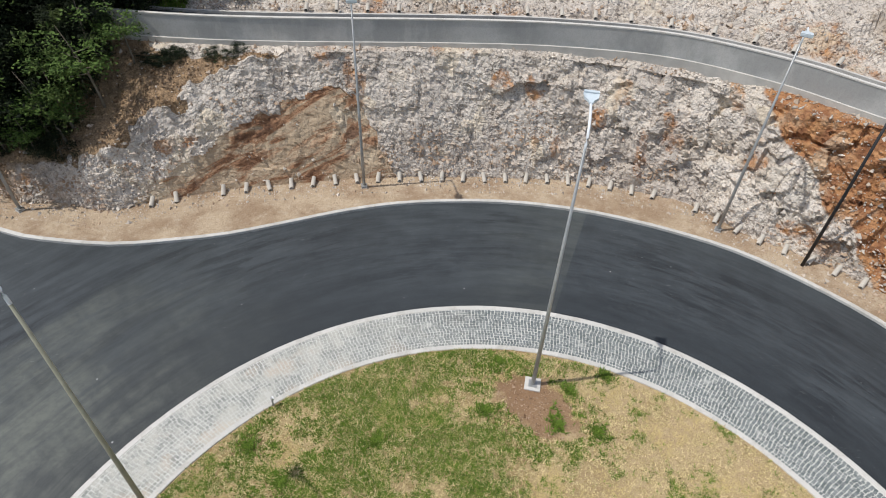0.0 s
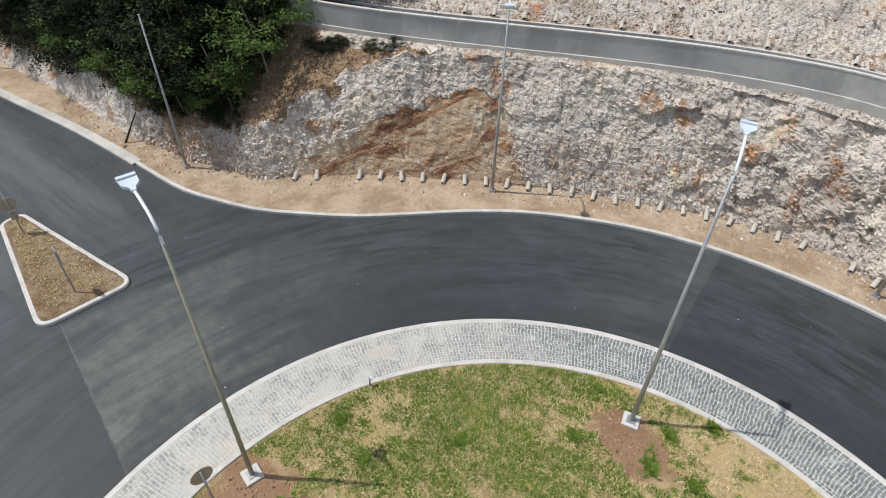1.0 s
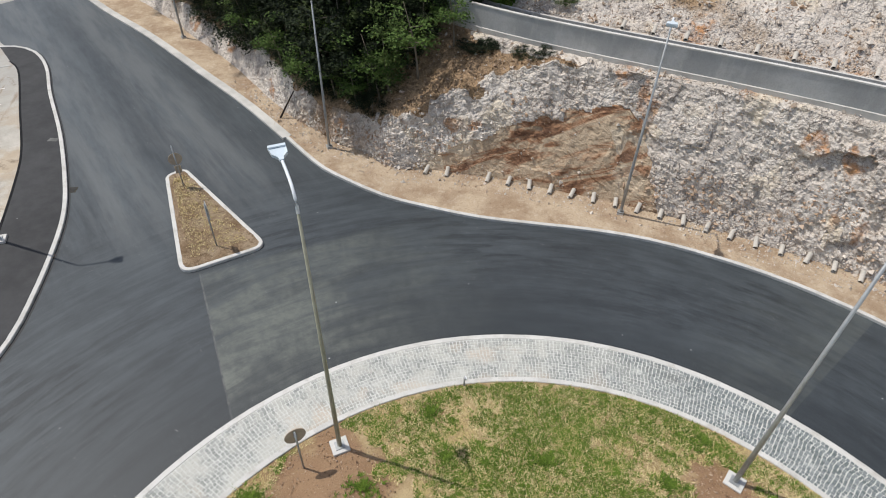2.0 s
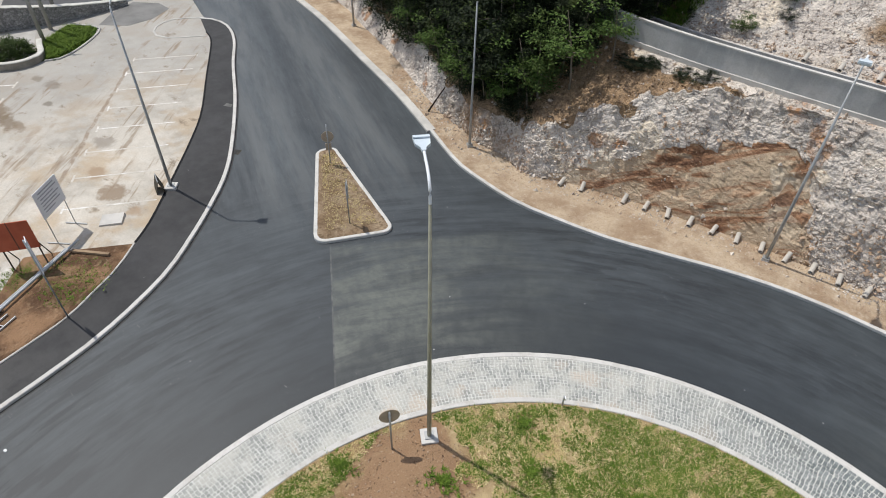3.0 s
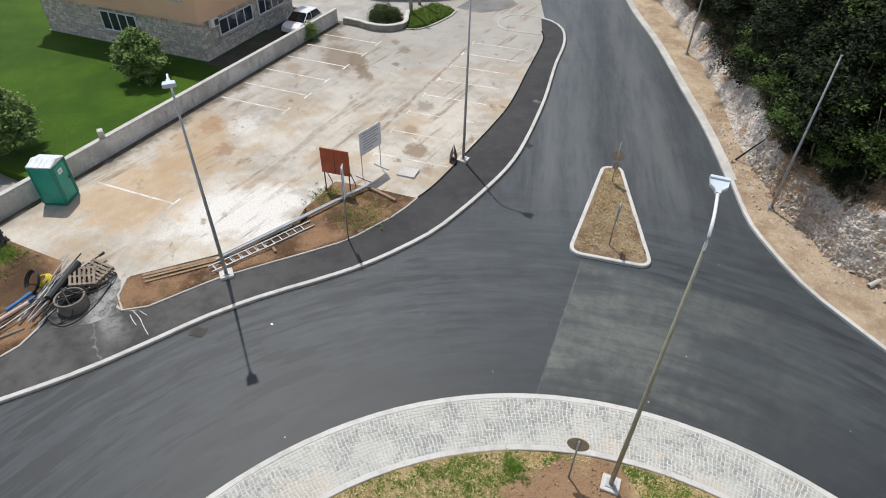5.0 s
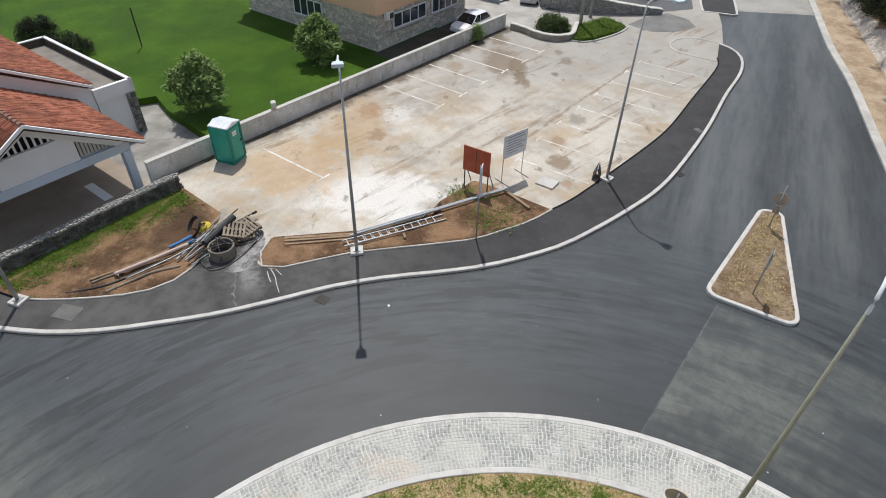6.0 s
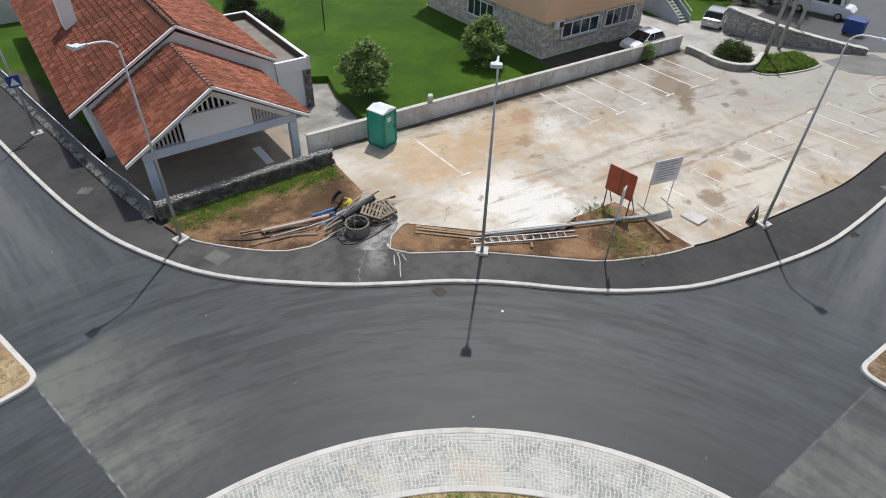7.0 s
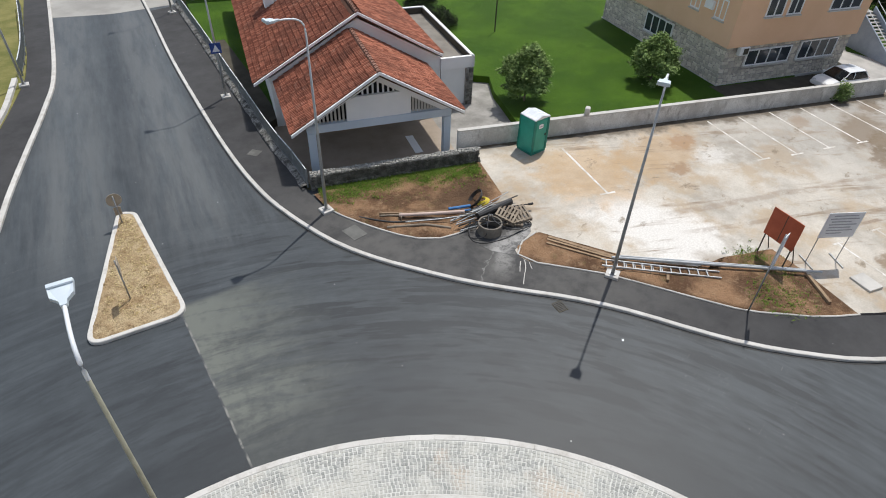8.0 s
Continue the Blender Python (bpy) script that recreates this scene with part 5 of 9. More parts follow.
def tile_mesh(name, width, length):
    """A barrel tile that lies along +y, its lower end at y = 0."""
    bm = bmesh.new()
    n = 4
    rings = [[bm.verts.new((width * 0.43 * s * math.cos(math.pi * k / n), y, lift + 0.5 * width * math.sin(math.pi * k / n))) for k in range(n + 1)] for y, s, lift in ((0.0, 1.0, 0.05), (length * 1.08, 0.84, 0.0))]
    for k in range(n):
        bm.faces.new((rings[0][k], rings[0][k + 1], rings[1][k + 1], rings[1][k]))
    bm.faces.new(rings[0])
    me = bpy.data.meshes.new(name)
    bm.to_mesh(me)
    bm.free()
    me.materials.append(TILE)
    return me


def roof_plane(parent, low, high, y0, y1, singles=0, name="tile"):
    """Barrel tiles over a slope from its eave (x, z) to its ridge (x, z)."""
    width, length = 0.152, 0.36
    run = math.hypot(high[0] - low[0], high[1] - low[1])
    rows_up, across = int(run / length), int((y1 - y0) / width)
    way = Vector((high[0] - low[0], 0, high[1] - low[1])).normalized()
    side = Vector((0, 1, 0)) * (-1 if way.x > 0 else 1)
    nor = side.cross(way)
    turn = Matrix((side, way, nor)).transposed().to_4x4()
    me = tile_mesh("tile", width, length)
    rnd = random.Random(3)
    count, verts, faces = 0, [], []
    src = [v.co.copy() for v in me.vertices]
    polys = [tuple(p.vertices) for p in me.polygons]
    for j in range(across):
        for i in range(rows_up):
            p = Vector((low[0], y0 + (j + 0.5) * width, low[1])) + way * (i * length - 0.05) + nor * (0.03 + rnd.uniform(-0.006, 0.006))
            m = HOUSE @ Matrix.Translation(p) @ turn @ pose(0, 0, 0, 0, 0, rnd.uniform(-1.5, 1.5))
            if count < singles:
                placed_piece("tile", me, TILE, parent, m)
            else:
                k = len(verts)
                verts += [tuple(m @ v) for v in src]
                faces += [tuple(k + q for q in f) for f in polys]
            count += 1
    if verts:
        rest = bpy.data.meshes.new("tiles")
        rest.from_pydata(verts, [], faces)
        rest.materials.append(TILE)
        ob = new("tiles", rest)
        ob.parent = parent
        tagged(ob, kind="stuff")


porch_roof = part("porch_roof", prism([(-4.4, 2.76), (0, 5.36), (4.4, 2.84), (4.4, 2.66), (0, 5.18), (-4.4, 2.58)], -0.70, 5.75), UNDER_TILE, house, "red tiled porch roof")
main_roof = part("main_roof", prism([(-5.5, 2.86), (0.45, 6.18), (5.4, 3.42), (5.4, 3.24), (0.45, 6.0), (-5.5, 2.68)], 5.5, 27), UNDER_TILE, house, "red tiled main roof")
for side_x, ze in ((-4.44, 2.72), (4.44, 2.80)):
    part("fascia", prism([(side_x, ze - 0.10), (0, 5.40 - 0.10), (0, 5.40 + 0.05), (side_x, ze + 0.05)], -0.80, -0.70), PLASTER, porch_roof, "white barge board")
for side_x, ze in ((-5.55, 2.82), (5.4, 3.40)):
    part("fascia", prism([(side_x, ze - 0.10), (0.45, 6.22 - 0.10), (0.45, 6.22 + 0.05), (side_x, ze + 0.05)], 5.40, 5.5), PLASTER, main_roof, "white barge board")
# porch front: posts, beam and gable with slatted openings
part("porch_beam", house_box(0.2, 0.12, 2.32, 7.6, 0.3, 0.42, 0.01), BLUE_GREY, house, "blue-grey painted beam")
for sx in (-3.38, 3.78):
    part("post", house_box(sx, 0.12, 0, 0.38, 0.38, 2.32, 0.015), BLUE_GREY, house, "blue-grey square post")
    part("post", house_box(sx, 5.2, 0, 0.30, 0.30, 2.4, 0.015), BLUE_GREY, house)
part("gable_panel", prism([(-1.55, 2.74), (-1.55, 3.85), (-0.95, 3.98), (1.42, 3.98), (1.78, 3.85), (1.78, 2.74)], 0.03, 0.2), PLASTER, house, "white plastered gable panel")
part("gable_back", prism([(-3.5, 2.74), (-3.3, 3.1), (0, 5.0), (3.4, 3.1), (3.7, 2.74)], 0.34, 0.36), SHADE_BLACK, house, "black sheet for the shade behind the slats")
for x0, x1, steps, wide in ((-3.0, -1.6, 7, 0.10), (1.85, 3.3, 9, 0.115), (-0.8, 1.3, 8, 0.09)):
    for k in range(steps):
        x = x0 + (x1 - x0) * (k + 0.5) / steps
        roof_z = 4.72 - abs(x) * 0.575
        low_z = 3.98 if steps == 8 else 2.74
        if roof_z - low_z > 0.12:
            part("slat", house_box(x, 0.18, low_z, wide, 0.05, roof_z - low_z - 0.02), DARK_WOOD if steps != 8 else PLASTER, house)
for sgn in (-1, 1):
    part("gable_rake", prism([(sgn * 4.0, 2.80), (0, 5.20), (0, 4.68), (sgn * 3.45, 2.72)], -0.02, 0.22), PLASTER, house, "white raking beam")
part("porch_floor", house_box(-0.2, 2.7, -0.10, 9.2, 6.8, 0.13), plain("brown porch floor", (0.24, 0.195, 0.15), (0.36, 0.295, 0.235), 0.7, 14, 0.8), house, "dark tiled porch floor")
part("porch_ceiling", prism([(-4.1, 2.70), (0, 5.12), (4.1, 2.76), (4.0, 2.66), (0, 5.02), (-4.0, 2.60)], 0.4, 5.7), PLASTER, house, "white boarded porch ceiling")
part("floor_strip", house_box(2.4, 1.5, 0.036, 0.45, 2.0, 0.012), PLASTER, house, "pale strip on the porch floor")
part("bench", house_box(2.2, 4.3, 0.5, 2.2, 0.5, 0.08, 0.01), BLUE_GREY, house, "pale bench at the porch wall")
part("wall", prism([(-4.6, 0), (-4.6, 3.0), (0.45, 5.85), (5.4, 3.15), (5.4, 0)], 5.75, 26.6), PLASTER, house, "white plastered house wall")
annex = part("annex", house_box(6.45, 10.5, 0, 2.0, 9.6, 2.4), PLASTER, house, "white annex with a flat roof")
part("roof_deck", house_box(6.45, 10.5, 2.4, 2.0, 9.5, 0.25), plain("grey gravel roof", (0.17, 0.155, 0.135), (0.27, 0.25, 0.22), 1, 20, 0.95), annex, "grey gravel roof deck")
for x, y, sx, sy in ((7.33, 10.5, 0.03, 9.5), (6.45, 15.28, 1.8, 0.03), (6.45, 5.77, 1.8, 0.03)):
    part("upstand", house_box(x, y, 2.6, sx, sy, 0.46), DARK_STRIP, annex, "black bitumen upstand")
for x, y, sx, sy in ((6.45, 5.65, 2.15, 0.2), (7.45, 10.5, 0.2, 9.9), (6.45, 15.4, 2.15, 0.2)):
    part("parapet", house_box(x, y, 2.4, sx, sy, 0.72, 0.01), PLASTER, annex, "white flat-roof parapet")
part("stone_pier", house_box(7.25, 5.66, 0, 0.45, 0.3, 2.38, 0.02), plain("pale stone pier", (0.28, 0.27, 0.25), (0.48, 0.46, 0.43), 2.5, 12, 0.9, 0.8, 0.05), annex, "pier of pale stone blocks")
pier_rnd = random.Random(8)
for k in range(9):
    cut = pier_rnd.uniform(0.16, 0.30)
    for x0, x1 in ((7.02, 7.02 + cut), (7.02 + cut, 7.49)):
        part("stone", house_box((x0 + x1) / 2, 5.50, 0.02 + k * 0.262, x1 - x0 - 0.025, 0.09 + pier_rnd.uniform(0, 0.03), 0.24, 0.02), DRY_STONE, annex)
part("door", house_box(-2.2, 5.72, 0.1, 1.0, 0.08, 2.05), DARK_WOOD, house, "dark wooden door")
part("chimney", house_box(-3.3, 15.2, 3.6, 0.8, 1.1, 2.6, 0.02), PLASTER, house, "broad white chimney stack")

# ======== office building ========
BLD = Matrix(((HU.x, HV.x, 0, -42.9), (HU.y, HV.y, 0, -7.55), (0, 0, 1, 0), (0, 0, 0, 1)))
SALMON = plain("salmon plaster", (0.70, 0.455, 0.29), (0.78, 0.525, 0.35), 0.4, 15, 0.9, 0.1)


def stone_material():
    n = Nodes("pale rubble stone", 0.92)
    pos = n.place
    mid, fine = n.noise(4, 4, 0.6, pos), n.noise(22, 3, 0.7, pos)
    each = n.math("ADD", n.math("MULTIPLY", n.piece(), 0.5), n.math("MULTIPLY", n.island(), 0.5))
    c = n.mix(n.step(each, 0.1, 0.8), (0.44, 0.41, 0.36), (0.80, 0.75, 0.66))
    c = n.mix(n.step(mid, 0.35, 0.7, 0, 0.5), c, (0.62, 0.56, 0.47))
    n.colour(c)
    return n.bump(n.math("ADD", mid, fine), 0.6, 0.03).mat


STONE = stone_material()
JOINT = plain("mortar joint", (0.34, 0.318, 0.285), (0.48, 0.452, 0.41), 2, 25, 0.95, 0.4)
office = thing("office_building", "salmon plastered office block on a rubble-stone ground floor", "building")


def bld_box(x, y, z, sx, sy, sz, bevel=0.0):
    bm = boxed(sx, sy, sz, pose(x, y, z), bevel)
    bm.transform(BLD)
    return bm


stone_storey = part("stone_storey", bld_box(5.6, 7.5, 0, 11.0, 14.8, 2.75), JOINT, office, "ground floor of pale rubble stone")
part("upper_floor", bld_box(5.5, 7.5, 2.75, 11.5, 15.4, 4.1), SALMON, office, "salmon plastered upper storey block")
part("roof", bld_box(5.5, 7.5, 6.85, 12.0, 15.9, 0.3, 0.03), TILE, office, "flat tiled roof edge")
part("plinth", bld_box(5.6, 7.5, -0.1, 11.2, 15.0, 0.18), WALL_CONCRETE, office)
GLASS = Nodes("dark window glass", 0.06)
GLASS.colour((0.035, 0.045, 0.055))
GLASS.bsdf.inputs["IOR"].default_value = 1.5
GLASS = GLASS.mat
FRAME = plain("white window frame", (0.72, 0.73, 0.74), (0.82, 0.83, 0.84), 2, 30, 0.5, 0.05, 0.002, 0.0)


def window(front, a0, a1, z0, z1, panes, off=0.0):
    """A window in the front (x runs along it) or in the side (y runs along it)."""
    win = part("window_frame", bmesh.new(), FRAME, office, "white multi-pane window frame")
    def bar(a, z, wide, tall, deep, out):
        if front:
            return bld_box(a, -off - out + deep / 2, z, wide, deep, tall)
        return bld_box(-off - out + deep / 2, a, z, deep, wide, tall)
    bm = bmesh.new()
    mid, wide = (a0 + a1) / 2, a1 - a0
    for piece in [bar(mid, z0, wide, 0.09, 0.14, 0.07), bar(mid, z1 - 0.09, wide, 0.09, 0.14, 0.07)] + [bar(a0 + wide * k / panes, z0, 0.09, z1 - z0, 0.13, 0.065) for k in range(panes + 1)]:
        me = bpy.data.meshes.new("piece")
        piece.to_mesh(me)
        piece.free()
        bm.from_mesh(me)
    bm.to_mesh(win.data)
    bm.free()
    part("sill", bar(mid, z0 - 0.10, wide + 0.2, 0.08, 0.24, 0.16), KERB, win, "pale stone window sill")
    for k in range(panes):
        part("pane", bar(a0 + wide * (k + 0.5) / panes, z0 + 0.05, wide / panes - 0.06, z1 - z0 - 0.1, 0.03, 0.035), GLASS, win)


OPENINGS_FRONT = [(1.85, 5.65, 1.28, 2.42), (6.5, 9.8, 1.28, 2.62)]
OPENINGS_SIDE = [(5.7, 8.9, 1.05, 2.45)]
for a0, a1, z0, z1 in OPENINGS_FRONT:
    window(True, a0, a1, z0, z1, 4)
for a0, a1, z0, z1 in OPENINGS_SIDE:
    window(False, a0, a1, z0, z1, 4)
for a0, a1, panes in ((2.0, 3.35, 2), (3.8, 4.9, 2), (7.5, 10.2, 3)):
    window(True, a0, a1, 4.65, 6.0, panes, 0.2)
for a0, a1 in ((0.9, 1.8), (3.4, 4.3), (7.0, 8.3), (10.5, 11.8)):
    window(False, a0, a1, 4.2, 5.5, 2, 0.2)


def stone_facing(parent, front, length, height, holes, singles, seed):
    """Rubble stones in uneven courses over a wall, left out where the windows are."""
    r = random.Random(seed)
    kinds = [stone_mesh("stone", 1.0, 1.0, 0.055, seed * 31 + k) for k in range(6)]
    z, count, verts, faces = 0.02, 0, [], []
    while z < height - 0.08:
        tall = min(r.uniform(0.18, 0.32), height - z)
        a = r.uniform(-0.3, 0.0)
        while a < length:
            wide = r.uniform(0.20, 0.52)
            c, zc = a + wide / 2, z + tall / 2 + r.uniform(-0.04, 0.04)
            a += wide
            if c < 0.1 or c > length - 0.1 or any(h0 - 0.12 < c < h1 + 0.12 and h2 - 0.22 < zc < h3 + 0.1 for h0, h1, h2, h3 in holes):
                continue
            turn = pose(0, 0, 0, 0, r.uniform(-7, 7), 0) @ Matrix.Diagonal((wide * 0.97, 1, tall * 1.0, 1))
            face = (Matrix.Translation((c, 0.1, zc)) @ pose(0, 0, 0, 0, 0, 180)) if front else (Matrix.Translation((0.1, c, zc)) @ pose(0, 0, 0, 0, 0, 90))
            m = BLD @ face @ turn
            me = r.choice(kinds)
            if count < singles:
                placed_piece("stone", me, STONE, parent, m)
            else:
                k = len(verts)
                verts += [tuple(m @ v.co) for v in me.vertices]
                faces += [tuple(k + q for q in p.vertices) for p in me.polygons]
            count += 1
        z += tall
    if verts:
        rest = bpy.data.meshes.new("stone_facing")
        rest.from_pydata(verts, [], faces)
        rest.materials.append(STONE)
        ob = new("stone_facing", rest)
        ob.parent = parent
        tagged(ob, kind="stuff")


for x, y, z in ((1.55, -0.2, 2.2), (-1.0, 0, 0)):
    if z:
        ac = part("air_conditioner", bld_box(x - 0.35, y, z, 0.8, 0.3, 0.55, 0.02), FRAME, office, "white air conditioner box")
        part("fan_grille", bld_box(x - 0.25, y - 0.16, z + 0.08, 0.4, 0.02, 0.4), DARK_STRIP, ac)
part("air_conditioner", bld_box(-0.28, 2.4, 4.6, 0.3, 0.8, 0.55, 0.02), FRAME, office, "white air conditioner box")

# ======== trees ========


def leaf_material(name, dark, light, glow, sprays=(0.50, 0.64)):
    n = Nodes(name, 0.75)
    c = n.mix(n.island(), dark, light)
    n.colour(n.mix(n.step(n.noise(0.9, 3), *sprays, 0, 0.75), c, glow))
    n.bsdf.inputs["Specular IOR Level"].default_value = 0.2
    return n.mat


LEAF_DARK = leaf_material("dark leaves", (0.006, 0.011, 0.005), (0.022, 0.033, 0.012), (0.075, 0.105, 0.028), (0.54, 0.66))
LEAF_SPRAY = leaf_material("bright young leaves", (0.04, 0.078, 0.017), (0.115, 0.18, 0.042), (0.095, 0.155, 0.035))
LEAF_LIGHT = leaf_material("light leaves", (0.040, 0.068, 0.016), (0.105, 0.150, 0.042), (0.085, 0.130, 0.032))
LEAF_LAWN = leaf_material("garden leaves", (0.07, 0.13, 0.032), (0.29, 0.39, 0.14), (0.19, 0.28, 0.075))
LEAF_BUSH = leaf_material("bush leaves", (0.030, 0.055, 0.014), (0.080, 0.118, 0.032), (0.07, 0.10, 0.028))
BARK = plain("grey bark", (0.13, 0.11, 0.085), (0.27, 0.235, 0.19), 3, 25, 0.95, 0.7, 0.02, 0.0, True)


def leaves(centres, per, spread, size, seed):
    """Many small leaves, each a folded blade, in clumps."""
    r = np.random.RandomState(seed)
    c = np.repeat(np.array(centres), per, 0)
    n = len(c)
    off = r.normal(size=(n, 3)) * spread * np.array([1, 1, 0.62])
    p = c + off
    a = r.normal(size=(n, 3))
    a[:, 2] *= 0.5
    a /= np.linalg.norm(a, axis=1)[:, None]
    up = r.normal(size=(n, 3)) * 0.6 + np.array([0, 0, 1.0])
    b = np.cross(a, up)
    b /= np.linalg.norm(b, axis=1)[:, None] + 1e-6
    s = size * r.uniform(0.6, 1.4, (n, 1))
    fold = np.cross(a, b) * s * 0.18
    v = np.stack([p - a * s * 0.6, p + b * s * 0.32 + fold, p + a * s * 0.6, p - b * s * 0.32 + fold], 1).reshape(-1, 3)
    f = np.arange(n * 4).reshape(-1, 4)
    return v, f


def crown_mesh(name, v, f, mat):
    me = bpy.data.meshes.new(name)
    me.from_pydata(v.tolist(), [], f.tolist())
    me.materials.append(mat)
    return me


def tree(name, label, height, crown_r, base, mat, seed, clumps=70, per=55, size=0.16, spread=0.33, lean=0.0, group="", slim=1.0, category="tree"):
    r = random.Random(seed)
    ob = thing(name, label, category, group)
    top = height * 0.8
    bm = bmesh.new()
    spine = [Vector((lean * t * t + 0.12 * math.sin(3 * t + seed), 0.1 * math.sin(4 * t + seed * 2), -0.25 + (top + 0.25) * t)) for t in (0, 0.2, 0.45, 0.7, 1.0)]
    th = 0.035 + 0.009 * height
    tube(bm, spine, [th * slim * s for s in (1.25, 1.0, 0.8, 0.5, 0.15)], 8)
    ends = []
    for k in range(9):
        t = r.uniform(base * 0.8, 0.92)
        i = min(int(t * 4), 3)
        start = spine[i].lerp(spine[i + 1], t * 4 - i)
        a = k * 2.4 + r.uniform(-0.4, 0.4)
        reach = crown_r * r.uniform(0.55, 1.0)
        end = start + Vector((math.cos(a) * reach, math.sin(a) * reach, r.uniform(0.1, 0.5) * reach))
        mid = start.lerp(end, 0.5) + Vector((0, 0, -0.08 * reach))
        tube(bm, [start, mid, end], [th * 0.42 * slim, th * 0.28 * slim, th * 0.1], 6)
        ends += [end, start.lerp(end, 0.7)]
    part("trunk", bm, BARK, ob, smooth=True)
    centres = [tuple(e) for e in ends]
    while len(centres) < clumps:
        z = r.uniform(base, 1.0)
        prof = math.sin(math.pi * min(1.0, 0.12 + 0.88 * (z - base) / (1 - base)) ** 0.85)
        a, d = r.uniform(0, 2 * math.pi), crown_r * math.sqrt(r.uniform(0.12, 1.0)) * max(0.2, prof)
        wob = 1 + 0.28 * math.sin(3 * a + seed) + 0.2 * math.sin(5 * a + z * 7)
        centres.append((math.cos(a) * d * wob + lean * z * z, math.sin(a) * d * wob, z * height * r.uniform(0.92, 1.05)))
    v, f = leaves(centres, per, spread, size, seed)
    v[:, 2] = np.maximum(v[:, 2], 0.04)
    crown = new("crown", crown_mesh("crown", v, f, mat))
    crown.parent = ob
    return ob


HILL = np.array([tuple(q) for r in rows[::2] for q in r])


def hill_z(x, y):
    d = (HILL[:, 0] - x) ** 2 + (HILL[:, 1] - y) ** 2
    return float(HILL[d.argmin(), 2])


FOREST_LABEL = "dark green broadleaf tree in dense woodland on the slope"
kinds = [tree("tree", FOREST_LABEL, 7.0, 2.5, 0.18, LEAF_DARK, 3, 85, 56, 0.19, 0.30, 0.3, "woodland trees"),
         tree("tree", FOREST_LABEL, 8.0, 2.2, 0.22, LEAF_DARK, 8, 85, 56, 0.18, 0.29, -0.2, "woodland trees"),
         tree("tree", "yellow-green young tree at the edge of the woodland", 6.0, 2.0, 0.30, LEAF_LIGHT, 14, 42, 48, 0.20, 0.32, 0.4, "woodland trees"),
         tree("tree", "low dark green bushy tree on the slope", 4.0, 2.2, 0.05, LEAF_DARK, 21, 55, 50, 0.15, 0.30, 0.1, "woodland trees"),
         tree("tree", "thin leaning young tree with a pale bare stem", 5.4, 1.35, 0.60, LEAF_SPRAY, 44, 20, 44, 0.17, 0.30, 0.9, "young trees", 0.75)]
wood_rnd = random.Random(42)
spots = []
for k in range(2600):
    i = wood_rnd.randrange(len(base_line))
    p, n = base_line[i], base_nor[i]
    if not -64 < p.x < -11.5:
        continue
    nearest = along(p.x, [(-64, 0.7), (-30, 0.8), (-24, 1.1), (-21, 1.5), (-19, 2.6), (-17.5, 4.6), (-16, 7.6), (-14, 11.5), (-11.5, 15.5)])
    u = nearest + abs(wood_rnd.gauss(0, 1)) * 6.0
    x, y = p.x + n.x * u, p.y + n.y * u
    if any((x - a) ** 2 + (y - b) ** 2 < (1.0 if u < nearest + 5 else 1.8) ** 2 for a, b, *_ in spots) or len(spots) >= 190:
        continue
    spots.append((x, y, u - nearest))
# over the end of the parapet
spots += [(-17.3, 23.7, 2.0), (-18.3, 23.3, 2.0), (-16.9, 24.8, 2.0), (-16.5, 25.7, 2.0), (-18.6, 24.5, 2.0), (-19.5, 23.4, 2.0), (-17.8, 25.4, 2.0), (-20.4, 23.6, 2.0)]
spots += [(-15.9, 29.6, 3.0), (-17.0, 28.9, 3.0), (-16.6, 26.9, 2.0), (-17.4, 30.4, 3.0), (-17.6, 26.2, 2.0), (-15.4, 30.6, 3.0), (-18.2, 28.0, 3.0), (-16.0, 31.6, 3.0), (-18.9, 30.6, 3.0)]
first = set()
for x, y, back in spots:
    k = 3 if back < 1.2 and wood_rnd.random() < 0.3 else wood_rnd.choices((0, 1, 2, 3), (4, 4, 2.0 if back > 1.5 else 1.1, 1))[0]
    s = wood_rnd.uniform(0.75, 1.15) * (0.8 if back < 1.5 else 1.05) * (0.72 if x > -20 and back < 3.5 else 1.0)
    m = pose(x, y, hill_z(x, y) - 0.1, wood_rnd.uniform(-5, 5), wood_rnd.uniform(-5, 5), wood_rnd.uniform(0, 360)) @ Matrix.Diagonal((s, s, s * wood_rnd.uniform(0.9, 1.2), 1))
    if k in first:
        copy_thing(kinds[k], m)
    else:
        kinds[k].matrix_basis = m
        first.add(k)

# young trees that lean out of the edge of the wood towards the light
for k, (x, y, s, turn) in enumerate(((-15.9, 24.3, 0.95, -100), (-17.6, 23.2, 0.9, -130), (-20.6, 23.1, 0.75, -110), (-22.7, 23.4, 0.85, -80), (-25.4, 24.2, 0.8, -120), (-14.9, 26.2, 0.8, -90), (-18.9, 22.7, 0.6, -70), (-29.5, 25.8, 0.8, -100))):
    m = pose(x, y, hill_z(x, y) - 0.05, 0, 0, turn) @ Matrix.Diagonal((s, s, s, 1))
    if k:
        copy_thing(kinds[4], m)
    else:
        kinds[4].matrix_basis = m

